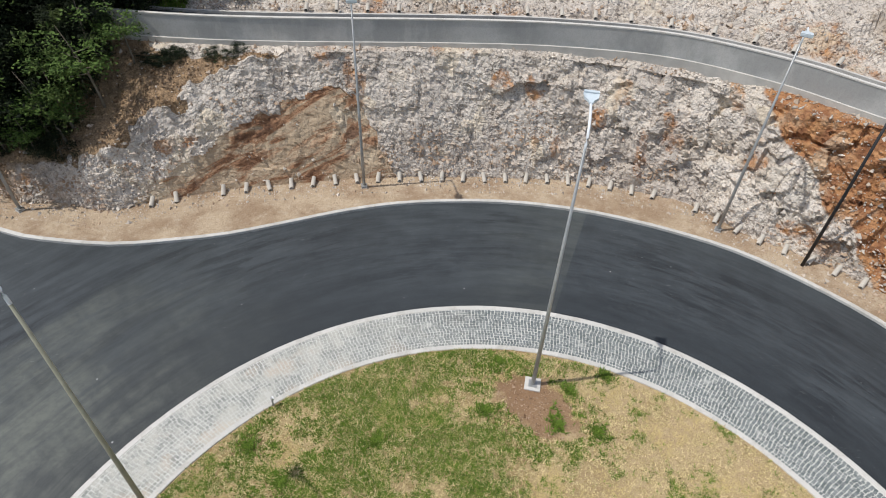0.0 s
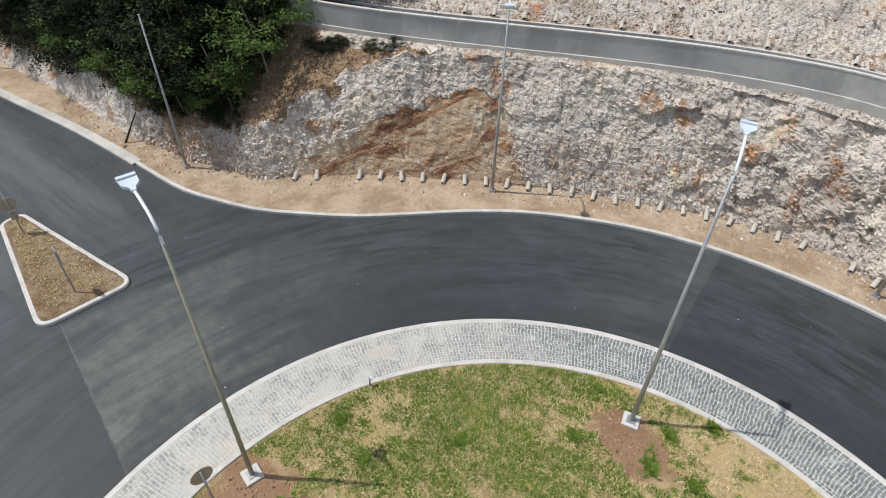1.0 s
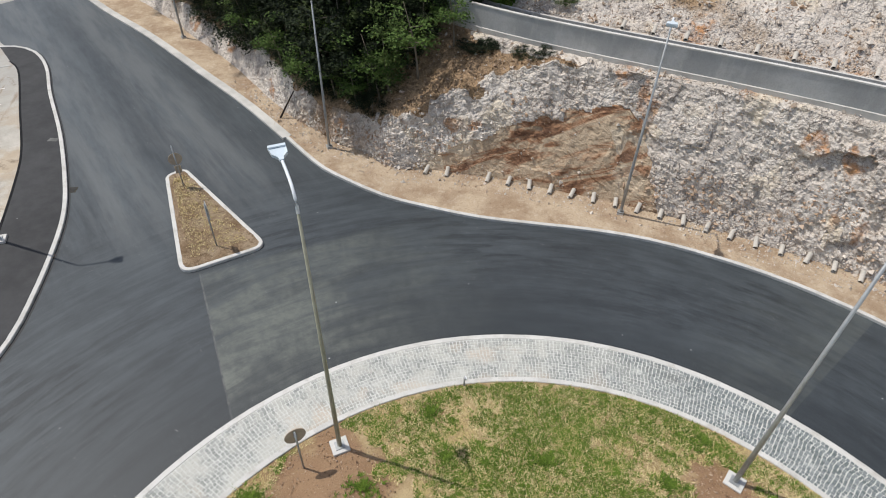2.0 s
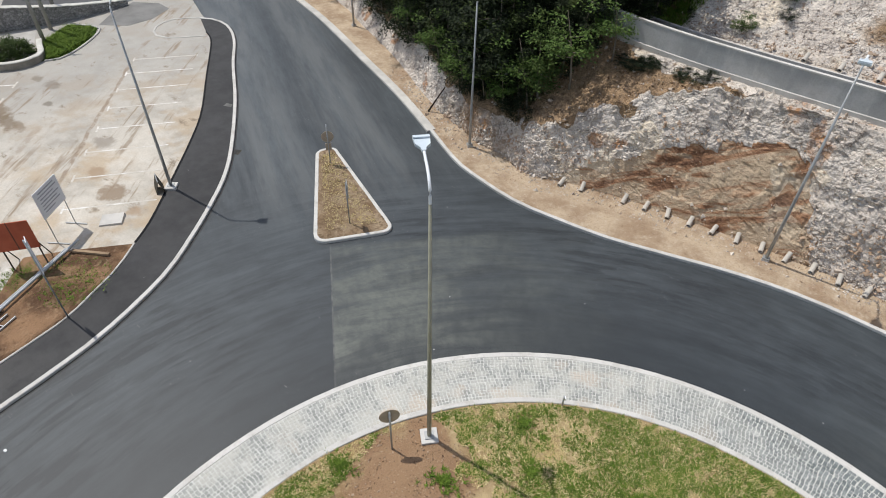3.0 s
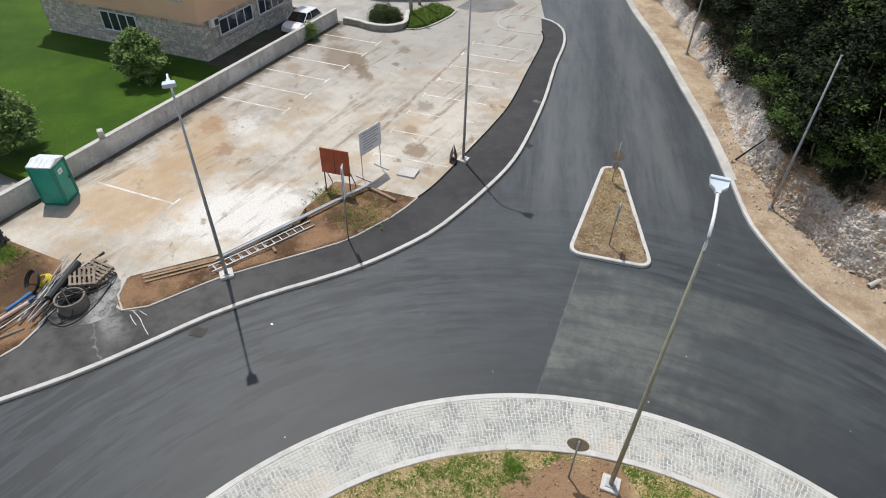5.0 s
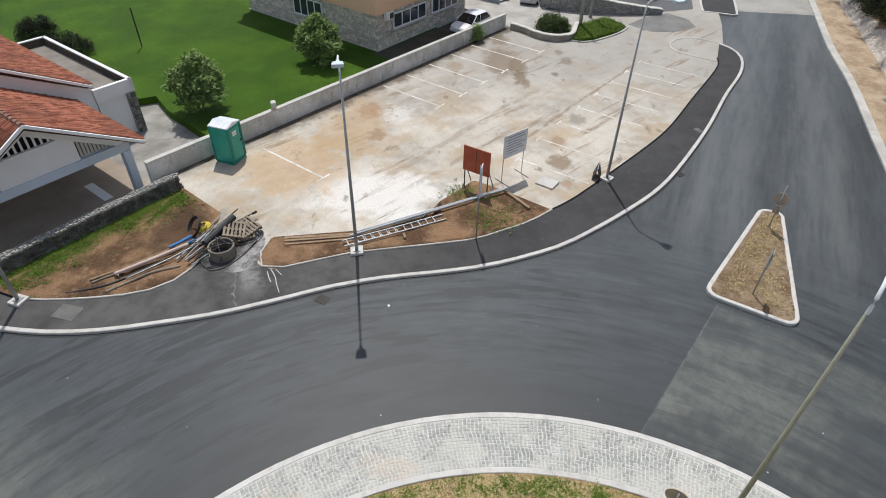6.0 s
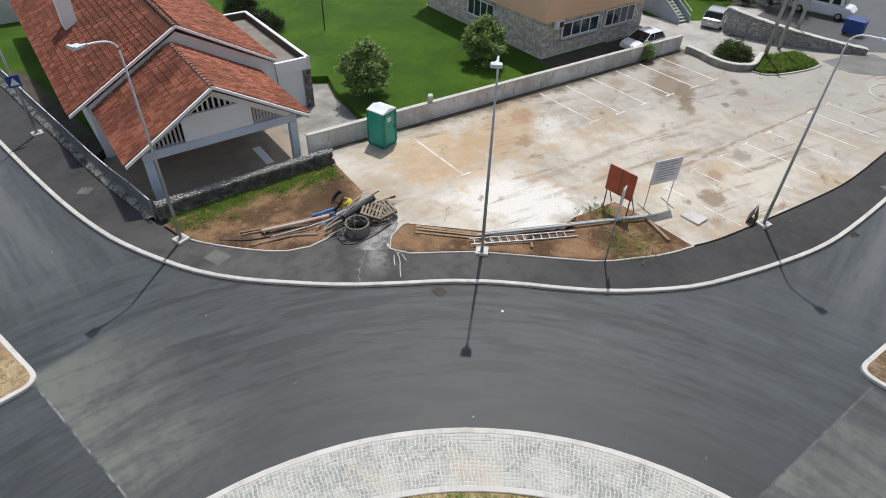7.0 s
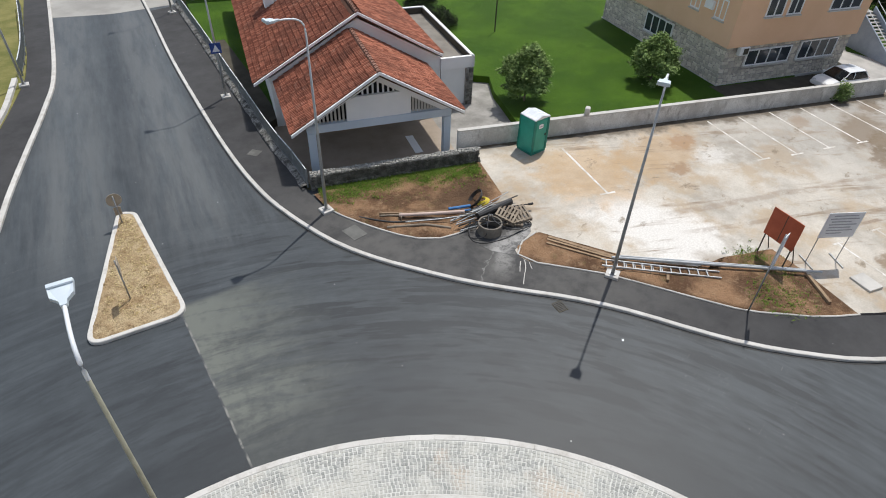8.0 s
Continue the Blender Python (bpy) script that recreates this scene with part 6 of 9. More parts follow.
for k in range(48):
    i = wood_rnd.randrange(len(base_line))
    p, n = base_line[i], base_nor[i]
    if k < 36:
        while not -33 < p.x < -17.2:
            i = wood_rnd.randrange(len(base_line))
            p, n = base_line[i], base_nor[i]
        u, s = wood_rnd.uniform(0.9, 2.0), wood_rnd.uniform(0.2, 0.48)
    else:
        while not -13.5 < p.x < -8.5:
            i = wood_rnd.randrange(len(base_line))
            p, n = base_line[i], base_nor[i]
        u, s = along(p.x, [(-13.5, 4.4), (-8.5, 2.9)]) + wood_rnd.uniform(-0.7, 0.3), wood_rnd.uniform(0.12, 0.30)
    x, y = p.x + n.x * u, p.y + n.y * u
    copy_thing(kinds[3], pose(x, y, hill_z(x, y) - 0.05, 0, 0, wood_rnd.uniform(0, 360)) @ Matrix.Diagonal((s * wood_rnd.uniform(0.8, 1.6), s, s * (wood_rnd.uniform(0.8, 1.1) if k < 36 else 0.45), 1)))

for k in range(14):                                       # scrub above the end of the upper road
    i = wood_rnd.randrange(len(base_line))
    while not -15.5 < base_line[i].x < -7.5:
        i = wood_rnd.randrange(len(base_line))
    q = rows[i][wood_rnd.randrange(88, 112)]
    s = wood_rnd.uniform(0.15, 0.4)
    copy_thing(kinds[wood_rnd.choice((2, 3))], pose(q.x, q.y, q.z - 0.05, 0, 0, wood_rnd.uniform(0, 360)) @ Matrix.Diagonal((s * 1.3, s, s * 0.6, 1)))

for x, y, s in ((-69.0, -1.5, 0.9), (-72.5, 2.0, 1.0), (-70.0, 6.0, 0.9), (-75.5, 8.0, 1.0), (-67.5, 2.8, 0.6), (-73.0, -5.5, 1.0), (-66.8, 0.2, 0.7), (-67.6, 5.0, 0.75), (-68.4, 8.4, 0.85), (-71.8, 10.4, 1.0), (-70.6, 3.6, 0.9), (-64.6, 7.0, 0.9), (-63.9, 9.3, 0.8), (-65.5, 10.9, 1.0), (-65.2, 4.6, 0.75), (-69.6, -4.6, 0.9), (-73.5, 5.2, 1.1), (-74.6, -1.0, 1.1),
                (-65.0, 1.2, 0.8), (-64.8, 3.1, 0.7), (-65.3, -1.0, 0.85), (-64.2, -3.0, 0.9), (-67.0, -2.8, 1.0)):      # behind the outside stair
    copy_thing(kinds[wood_rnd.choice((0, 1, 3))], pose(x, y, 0.0, 0, 0, wood_rnd.uniform(0, 360)) @ Matrix.Diagonal((s, s, s, 1)))

for x, y, h, r, seed in ((-32.2, -16.6, 3.5, 1.45, 31), (-40.6, -11.3, 3.2, 1.45, 37)):
    t = tree("tree", "small round-crowned garden tree on the lawn", h, r, 0.26, LEAF_LAWN, seed, 190, 64, 0.17, 0.17, 0.0, "lawn trees")
    t.matrix_basis = pose(x, y, 0.05)

# ======== stone setts of the ring ========


def sett_material():
    n = Nodes("granite sett", 0.85)
    pos = n.place
    each = n.math("ADD", n.math("MULTIPLY", n.piece(), 0.5), n.math("MULTIPLY", n.island(), 0.5))
    x, y, _ = n.axes()
    patch = n.noise(0.35, 4, 0.6, pos)
    # clean dark stone on one side of the ring, stone still smeared with mortar on the other
    clean = n.mix(n.step(each, 0.1, 0.9), (0.10, 0.118, 0.122), (0.225, 0.25, 0.252))
    smeared = n.mix(n.step(each, 0.1, 0.9), (0.24, 0.25, 0.236), (0.41, 0.415, 0.39))
    smeared = n.mix(n.step(n.noise(0.9, 5, 0.7, pos), 0.42, 0.60, 0, 0.85), smeared, (0.50, 0.492, 0.445))
    smeared = n.mix(n.step(n.noise(0.5, 3, 0.6, n.scaled(1.0, 1.0, 3.0)), 0.54, 0.66, 0, 0.55), smeared, (0.55, 0.455, 0.36))
    film = n.math("ADD", x, n.math("MULTIPLY", n.math("SUBTRACT", n.noise(0.3, 4, 0.6, pos), 0.5), 9.0))
    c = n.mix(n.step(film, -6.0, 3.0), smeared, clean)
    # mortar left in blots here and there
    c = n.mix(n.step(n.noise(1.5, 5, 0.7, pos), 0.57, 0.68, 0, 0.55), c, (0.60, 0.60, 0.57))
    c = n.mix(n.step(n.noise(30, 3, 0.7, pos), 0.45, 0.7, 0, 0.25), c, (0.50, 0.50, 0.48))
    n.colour(c)
    return n.bump(n.noise(25, 3, 0.7, pos), 0.4, 0.01).mat


SETT = sett_material()
sett_rnd = random.Random(9)
sett_kinds = []
for k in range(6):
    bm = bmesh.new()
    lo = [bm.verts.new((x * 0.5, y * 0.5, -0.6)) for x, y in ((-1, -1), (1, -1), (1, 1), (-1, 1))]
    turn0 = sett_rnd.uniform(-0.08, 0.08)
    hi = []
    for j in range(8):
        a = radians(45 + 90 * (j // 2) + (-14 if j % 2 == 0 else 14)) + turn0
        reach = sett_rnd.uniform(0.54, 0.66)
        hi.append(bm.verts.new((max(-0.46, min(0.46, reach * math.cos(a))), max(-0.46, min(0.46, reach * math.sin(a))), sett_rnd.uniform(0.0, 0.10))))
    order = [5, 7, 1, 3]                 # the top corner next to each foot corner
    for j in range(4):
        q0, q1, q2 = order[j] - 1, order[j], (order[j] + 1) % 8
        bm.faces.new((lo[j], hi[q1], hi[q0]))
        bm.faces.new((lo[j], lo[(j + 1) % 4], hi[q2], hi[q1]))
    bm.faces.new(hi)
    bmesh.ops.recalc_face_normals(bm, faces=bm.faces)
    me = bpy.data.meshes.new("sett")
    bm.to_mesh(me)
    bm.free()
    me.materials.append(SETT)
    sett_kinds.append(me)
rows_of_setts, r0, r1 = 15, R_IN + 0.22, R_OUT - 0.24
sett_pitch = (r1 - r0) / rows_of_setts
setts_round = int(2 * math.pi * 12.8 / 0.124)
sverts, sfaces, singles = [], [], 0
sett_data = [([v.co.copy() for v in me.vertices], [tuple(p.vertices) for p in me.polygons]) for me in sett_kinds]
drift = 0.0
for i in range(rows_of_setts):
    r = r0 + (i + 0.5) * sett_pitch
    wide = 2 * math.pi * r / setts_round
    drift += sett_rnd.uniform(-0.12, 0.12)
    for j in range(setts_round):
        a = 2 * math.pi * (j + drift + sett_rnd.uniform(-0.10, 0.10) + 0.35 * noise.noise((i * 0.35, j * 0.06, 1))) / setts_round
        rr = r + sett_rnd.uniform(-0.010, 0.010) + 0.03 * noise.noise((j * 0.08, i * 0.3, 6))
        z = 0.05 + (R_OUT - rr) / (R_OUT - R_IN) * 0.09 + sett_rnd.uniform(-0.001, 0.006)
        m = Matrix.Translation((CX + rr * math.cos(a), CY + rr * math.sin(a), z)) @ pose(0, 0, 0, sett_rnd.uniform(-2, 2), sett_rnd.uniform(-2, 2), math.degrees(a) + sett_rnd.uniform(-5, 5)) @ Matrix.Diagonal((sett_pitch * sett_rnd.uniform(0.80, 0.96), wide * sett_rnd.uniform(0.78, 0.93), 0.10, 1))
        kind = sett_rnd.randrange(6)
        if radians(112) < a < radians(123.5) and singles < 300:
            placed_piece("sett", sett_kinds[kind], SETT, apron, m)
            singles += 1
        else:
            k = len(sverts)
            sverts += [tuple(m @ v) for v in sett_data[kind][0]]
            sfaces += [tuple(k + q for q in p) for p in sett_data[kind][1]]
me = bpy.data.meshes.new("setts")
me.from_pydata(sverts, [], sfaces)
me.materials.append(SETT)
setts = new("setts", me)
setts.parent = apron
tagged(setts, kind="stuff")

# ======== grass of the island ========


def blade_mesh(name, tufts, mat, seed, thick=1.0, rise=0.7):
    """Tufts of (x, y, z, radius, height, blades): thin bent blades, one mesh."""
    r = np.random.RandomState(seed)
    t = np.array(tufts, float)
    t = np.repeat(t, t[:, 5].astype(int), 0)
    n = len(t)
    a, d = r.uniform(0, 2 * np.pi, n), t[:, 3] * np.sqrt(r.uniform(0, 1, n))
    bx, by, z = t[:, 0] + d * np.cos(a), t[:, 1] + d * np.sin(a), t[:, 2]
    way, h, w = r.uniform(0, 2 * np.pi, n), t[:, 4] * r.uniform(0.6, 1.2, n), thick * (0.011 + 0.014 * r.uniform(0, 1, n))
    sx, sy = np.sin(way) * w, np.cos(way) * w
    v = np.stack([np.stack([bx - sx, by + sy, z], 1), np.stack([bx + sx, by - sy, z], 1), np.stack([bx + np.cos(way) * h * 0.8, by + np.sin(way) * h * 0.8, z + h * rise], 1)], 1).reshape(-1, 3)
    me = bpy.data.meshes.new(name)
    me.from_pydata(v.tolist(), [], np.arange(len(v)).reshape(-1, 3).tolist())
    me.materials.append(mat)
    return me


GRASS = leaf_material("green grass", (0.045, 0.09, 0.011), (0.185, 0.272, 0.038), (0.135, 0.218, 0.029))
STRAW = leaf_material("dry straw grass", (0.28, 0.205, 0.08), (0.80, 0.67, 0.38), (0.56, 0.44, 0.20))
LAMP_A, LAMP_B = Vector((-7.7, 7.0)), Vector((3.35, 12.4))


def bare(x, y):
    """Dug soil round the two lamps."""
    p = Vector((x, y))
    w = 1.1 * noise.noise((x * 0.7, y * 0.7, 3)) + 0.5 * noise.noise((x * 2.1, y * 2.1, 3))
    return (p - LAMP_A - Vector((0.5, -1.2))).length + w < 1.9 or (p - LAMP_B - Vector((0.2, -0.8))).length + w < 1.35


green, dry = [], []
g_rnd = random.Random(77)
for k in range(330000):
    r, a = R_IN * math.sqrt(g_rnd.uniform(0.0, 0.985)), g_rnd.uniform(0, radians(360))
    if (r < 4.5 or not radians(20) < a < radians(215)) and g_rnd.random() > 0.4:
        continue
    x, y = CX + r * math.cos(a), CY + r * math.sin(a)
    if bare(x, y):
        continue
    deg = math.degrees(a)
    zone = along(deg, [(0, -0.1), (20, -0.6), (56, -0.5), (72, -0.12), (86, 0.32), (98, 0.66), (122, 0.70), (138, 0.42), (150, -0.05), (168, 0.15), (215, 0.0), (360, -0.1)])
    patch = 0.9 * noise.noise((x * 0.55, y * 0.55, 0)) + 1.0 * noise.noise((x * 1.7, y * 1.7, 5)) + 0.95 * noise.noise((x * 4.6, y * 4.6, 9)) + zone + 0.06
    z = island_height(r) + 0.05 * noise.noise((r * math.cos(a), r * math.sin(a), 0)) - 0.01
    if g_rnd.random() < 0.05 + 1.0 * max(0.0, patch) and patch > -0.35:
        green.append((x, y, z, 0.06, g_rnd.uniform(0.05, 0.14), 4))
        if g_rnd.random() < 0.23 - 0.08 * min(1.0, patch):
            dry.append((x, y, z + 0.02, 0.11, g_rnd.uniform(0.06, 0.18), 4))
    elif g_rnd.random() < (0.37 if patch > -0.7 else 0.24):
        dry.append((x, y, z, 0.11, g_rnd.uniform(0.05, 0.16), 4))
for x, y, rad in ((2.2, 13.35, 0.4), (1.6, 11.2, 0.5), (4.6, 12.2, 0.35), (5.3, 10.6, 0.45), (4.0, 10.8, 0.35), (-5.9, 9.6, 0.35), (-4.6, 8.4, 0.4), (-6.2, 6.3, 0.6), (-1.9, 9.9, 0.4), (-8.9, 4.3, 0.4), (6.0, 12.9, 0.3)):
    for k in range(90):
        a, d = g_rnd.uniform(0, 6.283), 0.6 * rad * abs(g_rnd.gauss(0, 1))
        d *= 1 + 0.5 * math.sin(2 * a + x * 9) + 0.3 * math.sin(5 * a + y * 7)
        px, py = x + d * math.cos(a), y + d * math.sin(a)
        green.append((px, py, island_height(math.hypot(px - CX, py - CY)), 0.05, g_rnd.uniform(0.10, 0.26), 6))
tagged(new("grass", blade_mesh("grass", green, GRASS, 1)), "patchy green grass on the roundabout island", "grass", kind="stuff")
tagged(new("dry_grass", blade_mesh("dry_grass", dry, STRAW, 2, 0.75, 0.5)), "dry straw-coloured grass on the roundabout island", "grass", kind="stuff")
clods = []
while len(clods) < 2600:
    c, spread = g_rnd.choice(((LAMP_A + Vector((0.5, -1.2)), 2.1), (LAMP_B + Vector((0.2, -0.8)), 1.5)))
    a, d = g_rnd.uniform(0, 6.283), spread * math.sqrt(g_rnd.random())
    x, y = c.x + d * math.cos(a), c.y + d * math.sin(a)
    r = math.hypot(x - CX, y - CY)
    if bare(x, y) and r < R_IN - 0.1:
        clods.append((x, y, island_height(r) + 0.01, min(0.05, 0.010 + 0.010 * g_rnd.expovariate(1.0))))
strip = []
for k in range(4200):
    t, d = g_rnd.random(), abs(g_rnd.gauss(0, 0.75))
    p = SA.lerp(SB, 0.04 + 0.94 * t) + Vector((0.557, 0.83)) * (0.3 + d)
    strip.append((p.x, p.y, 0.13, 0.08, g_rnd.uniform(0.06, 0.18), 5))
for k in range(900):
    p = Vector((-24.55 + g_rnd.gauss(0, 0.42), 0.0 + g_rnd.gauss(0, 0.55)))
    strip.append((p.x, p.y, 0.12, 0.06, g_rnd.uniform(0.05, 0.16), 4))
for k in range(700):
    p = Vector((-22.9 + g_rnd.gauss(0, 1.0), 1.0 + g_rnd.gauss(0, 1.2)))
    if (p - Vector((-22.9, 1.2))).length < 1.5:
        strip.append((p.x, p.y, 0.16, 0.07, g_rnd.uniform(0.04, 0.12), 3))
tagged(new("grass", blade_mesh("grass", strip, GRASS, 3)), "weedy green grass along the stone wall", "grass", kind="stuff")
# long grass on the slope above the upper road, where the wood begins
long_grass = []
near_wood = [(p, n) for p, n in zip(wl, wn2) if -21.5 < p.x < -14.5]
for k in range(1500):
    p, n = g_rnd.choice(near_wood)
    q = p + n * (3.25 + abs(g_rnd.gauss(0, 2.0))) + Vector((g_rnd.uniform(-0.5, 0.5), g_rnd.uniform(-0.5, 0.5)))
    if noise.noise((q.x * 0.5, q.y * 0.5, 2)) + 0.05 * (-11.0 - q.x) > -0.05:
        long_grass.append((q.x, q.y, hill_z(q.x, q.y) - 0.02, 0.14, g_rnd.uniform(0.18, 0.5), 7))
tagged(new("grass", blade_mesh("grass", long_grass, GRASS, 6, 1.6, 0.9)), "long green grass on the slope above the upper road", "grass", kind="stuff")

# ======== loose rubble on the cutting ========


def rubble(name, spots, mat, seed):
    r = np.random.RandomState(seed)
    base = np.array([(1, 0, 0), (-1, 0, 0), (0, 1, 0), (0, -1, 0), (0, 0, 1), (0, 0, -1)], float)
    tri = np.array([(0, 2, 4), (2, 1, 4), (1, 3, 4), (3, 0, 4), (2, 0, 5), (1, 2, 5), (3, 1, 5), (0, 3, 5)])
    p = np.array([s[:3] for s in spots])
    size = np.array([s[3] for s in spots])
    n = len(p)
    v = base[None] * r.uniform(0.5, 1.2, (n, 6, 1)) + r.uniform(-0.35, 0.35, (n, 6, 3))
    v *= r.uniform(0.6, 1.3, (n, 1, 3)) * size[:, None, None]
    v += p[:, None]
    f = tri[None] + (np.arange(n) * 6)[:, None, None]
    me = bpy.data.meshes.new(name)
    me.from_pydata(v.reshape(-1, 3).tolist(), [], f.reshape(-1, 3).tolist())
    me.materials.append(mat)
    return me


def rubble_material():
    n = Nodes("loose rubble", 0.95)
    c = n.mix(n.island(), (0.36, 0.31, 0.26), (0.68, 0.62, 0.55))
    n.colour(n.mix(n.step(n.noise(0.4, 4, 0.6), 0.45, 0.62, 0, 0.7), c, (0.40, 0.25, 0.14)))
    return n.mat


spots = []
r_rnd = random.Random(5)
for k in range(46000):
    i, j = r_rnd.randrange(nr), int(abs(r_rnd.gauss(0, 1)) * 30) if r_rnd.random() < 0.55 else r_rnd.randrange(60, nc)
    if j >= nc or (74 < j < 85) or not -24 < rows[i][0].x < 26:
        continue
    q = rows[i][j]
    if j < 70 and -14 < q.x < -3.4 and tints[i][j][0] > 0.9 and r_rnd.random() < 0.93:
        continue
    spots.append((q.x + r_rnd.uniform(-0.06, 0.06), q.y + r_rnd.uniform(-0.06, 0.06), q.z + 0.02, min(0.15, 0.025 + 0.03 * r_rnd.expovariate(1.0))))
for k in range(30000):                                    # the slope above the upper road
    i, j = r_rnd.randrange(nr), r_rnd.randrange(84, 130)
    q = rows[i][j]
    if -14 < q.x < 30:
        spots.append((q.x + r_rnd.uniform(-0.2, 0.2), q.y + r_rnd.uniform(-0.2, 0.2), q.z + 0.02, min(0.20, 0.025 + 0.028 * r_rnd.expovariate(1.0))))
for k in range(9000):
    i = r_rnd.randrange(nr)
    p, n = base_line[i], base_nor[i]
    if -30 < p.x < 24:
        u = -min(abs(r_rnd.gauss(0, 0.8)), 1.25)
        spots.append((p.x + n.x * u, p.y + n.y * u, 0.09, min(0.12, 0.012 + 0.022 * r_rnd.expovariate(1.0))))
gravel = []
for k in range(60000):
    i, j = r_rnd.randrange(nr), r_rnd.randrange(58, 84)
    q = rows[i][j]
    if len(gravel) < 14000 and -21 < q.x < -7.5 and tints[i][j][3] > 0.5:
        gravel.append((q.x + r_rnd.uniform(-0.15, 0.15), q.y + r_rnd.uniform(-0.15, 0.15), q.z + 0.01, min(0.10, 0.018 + 0.018 * r_rnd.expovariate(1.0))))
clod_mat = Nodes("soil clods", 0.96)
clod_mat = clod_mat.colour(clod_mat.mix(clod_mat.step(clod_mat.island(), 0.0, 0.9), (0.17, 0.10, 0.06), (0.46, 0.34, 0.24))).mat
tagged(new("clods", rubble("clods", clods, clod_mat, 15)), "clods and pebbles in the freshly dug soil", "clods", kind="stuff")
gravel_mat = Nodes("brown gravel", 0.95)
gravel_mat = gravel_mat.colour(gravel_mat.mix(gravel_mat.island(), (0.12, 0.07, 0.038), (0.44, 0.31, 0.19))).mat
tagged(new("gravel", rubble("gravel", gravel, gravel_mat, 6)), "loose brown gravel on the soil slope", "gravel", kind="stuff")
tagged(new("rubble", rubble("rubble", spots, rubble_material(), 4)), "loose broken stones on the rock cutting and its foot", "rubble", kind="stuff")

# larger blocks that stick out of the broken face
def block_material():
    n = Nodes("limestone blocks", 0.93)
    own, fine = n.island(), n.noise(7, 4, 0.7)
    c = n.mix(n.step(own, 0.0, 0.7), (0.42, 0.37, 0.335), (0.64, 0.575, 0.51))
    c = n.mix(n.step(own, 0.74, 0.80, 0, 0.8), c, (0.66, 0.55, 0.38))
    c = n.mix(n.step(own, 0.90, 0.92, 0, 0.75), c, (0.42, 0.21, 0.10))
    c = n.mix(n.step(fine, 0.3, 0.48, 0.45, 0), c, (0.24, 0.20, 0.17))
    n.colour(n.mix(n.step(n.noise(1.1, 4, 0.6), 0.56, 0.68, 0, 0.6), c, (0.44, 0.24, 0.12)))
    return n.bump(n.math("ADD", fine, n.noise(2.5, 3, 0.6)), 0.7, 0.04).mat


spots = []
for k in range(620):
    i, j = r_rnd.randrange(nr), r_rnd.randrange(4, 58)
    q, n = rows[i][j], base_nor[i]
    if not 5.0 < q.x < 19 or r_rnd.random() > 0.25 + 0.07 * (q.x - 5):
        continue
    size = min(0.46, 0.13 + 0.10 * r_rnd.expovariate(1.0))
    spots.append((q.x + n.x * size * 0.6, q.y + n.y * size * 0.6, q.z - size * 0.25, size))
tagged(new("boulders", rubble("boulders", spots, block_material(), 12)), "angular pale limestone blocks lodged in the cutting", "boulders", kind="stuff")

# ======== fences ========
FENCE_STEEL = plain("grey painted steel", (0.20, 0.22, 0.225), (0.31, 0.33, 0.335), 2, 30, 0.5, 0.05, 0.002, 0.3)



def shared(name, bm, mat):
    me = bpy.data.meshes.new(name)
    bmesh.ops.recalc_face_normals(bm, faces=bm.faces)
    bm.to_mesh(me)
    bm.free()
    me.materials.append(mat)
    return me


def railing(points, height, label, bar_gap=0.12):
    ob = thing("fence", label, "fence", "roadside fences")
    line = curve(points, 2.0)
    bar = shared("bar", boxed(0.02, 0.02, height - 0.22), FENCE_STEEL)
    post = shared("post", boxed(0.07, 0.07, height + 0.12), FENCE_STEEL)
    for k, p in enumerate(line):
        placed_piece("post", post, FENCE_STEEL, ob, pose(p.x, p.y, 0.05))
        if k + 1 < len(line):
            q = line[k + 1]
            turn, length = math.degrees(math.atan2((q - p).y, (q - p).x)), (q - p).length
            mid = (p + q) / 2
            part("top_rail", boxed(length, 0.045, 0.04, pose(mid.x, mid.y, 0.10 + height, 0, 0, turn)), WHITE_PAINT, ob, "pale top rail")
            part("bottom_rail", boxed(length, 0.04, 0.04, pose(mid.x, mid.y, 0.26, 0, 0, turn)), FENCE_STEEL, ob)
            for j in range(1, int(length / bar_gap)):
                c = p.lerp(q, j * bar_gap / length)
                placed_piece("bar", bar, FENCE_STEEL, ob, pose(c.x, c.y, 0.29, 0, 0, turn))
    return ob


fence_line = [(-29.3, -49.6), (-25.2, -40.2), (-22.2, -33.5), (-20.0, -28.5), (-18.3, -24.7), (-17.1, -21.5), (-16.4, -19.9)]
railing(fence_line, 0.98, "grey steel railing between the walkway and the house", 0.085)


def base_material():
    n = Nodes("crumbling pale concrete", 0.95)
    mid, fine = n.noise(2.4, 5, 0.7), n.noise(13, 4, 0.75)
    c = n.mix(n.step(mid, 0.38, 0.60), (0.09, 0.086, 0.078), (0.40, 0.388, 0.36))
    c = n.mix(n.step(fine, 0.34, 0.54, 0.85, 0), c, (0.05, 0.048, 0.043))
    n.colour(c)
    return n.bump(n.math("ADD", fine, n.math("MULTIPLY", mid, 2.0)), 1.0, 0.06).mat


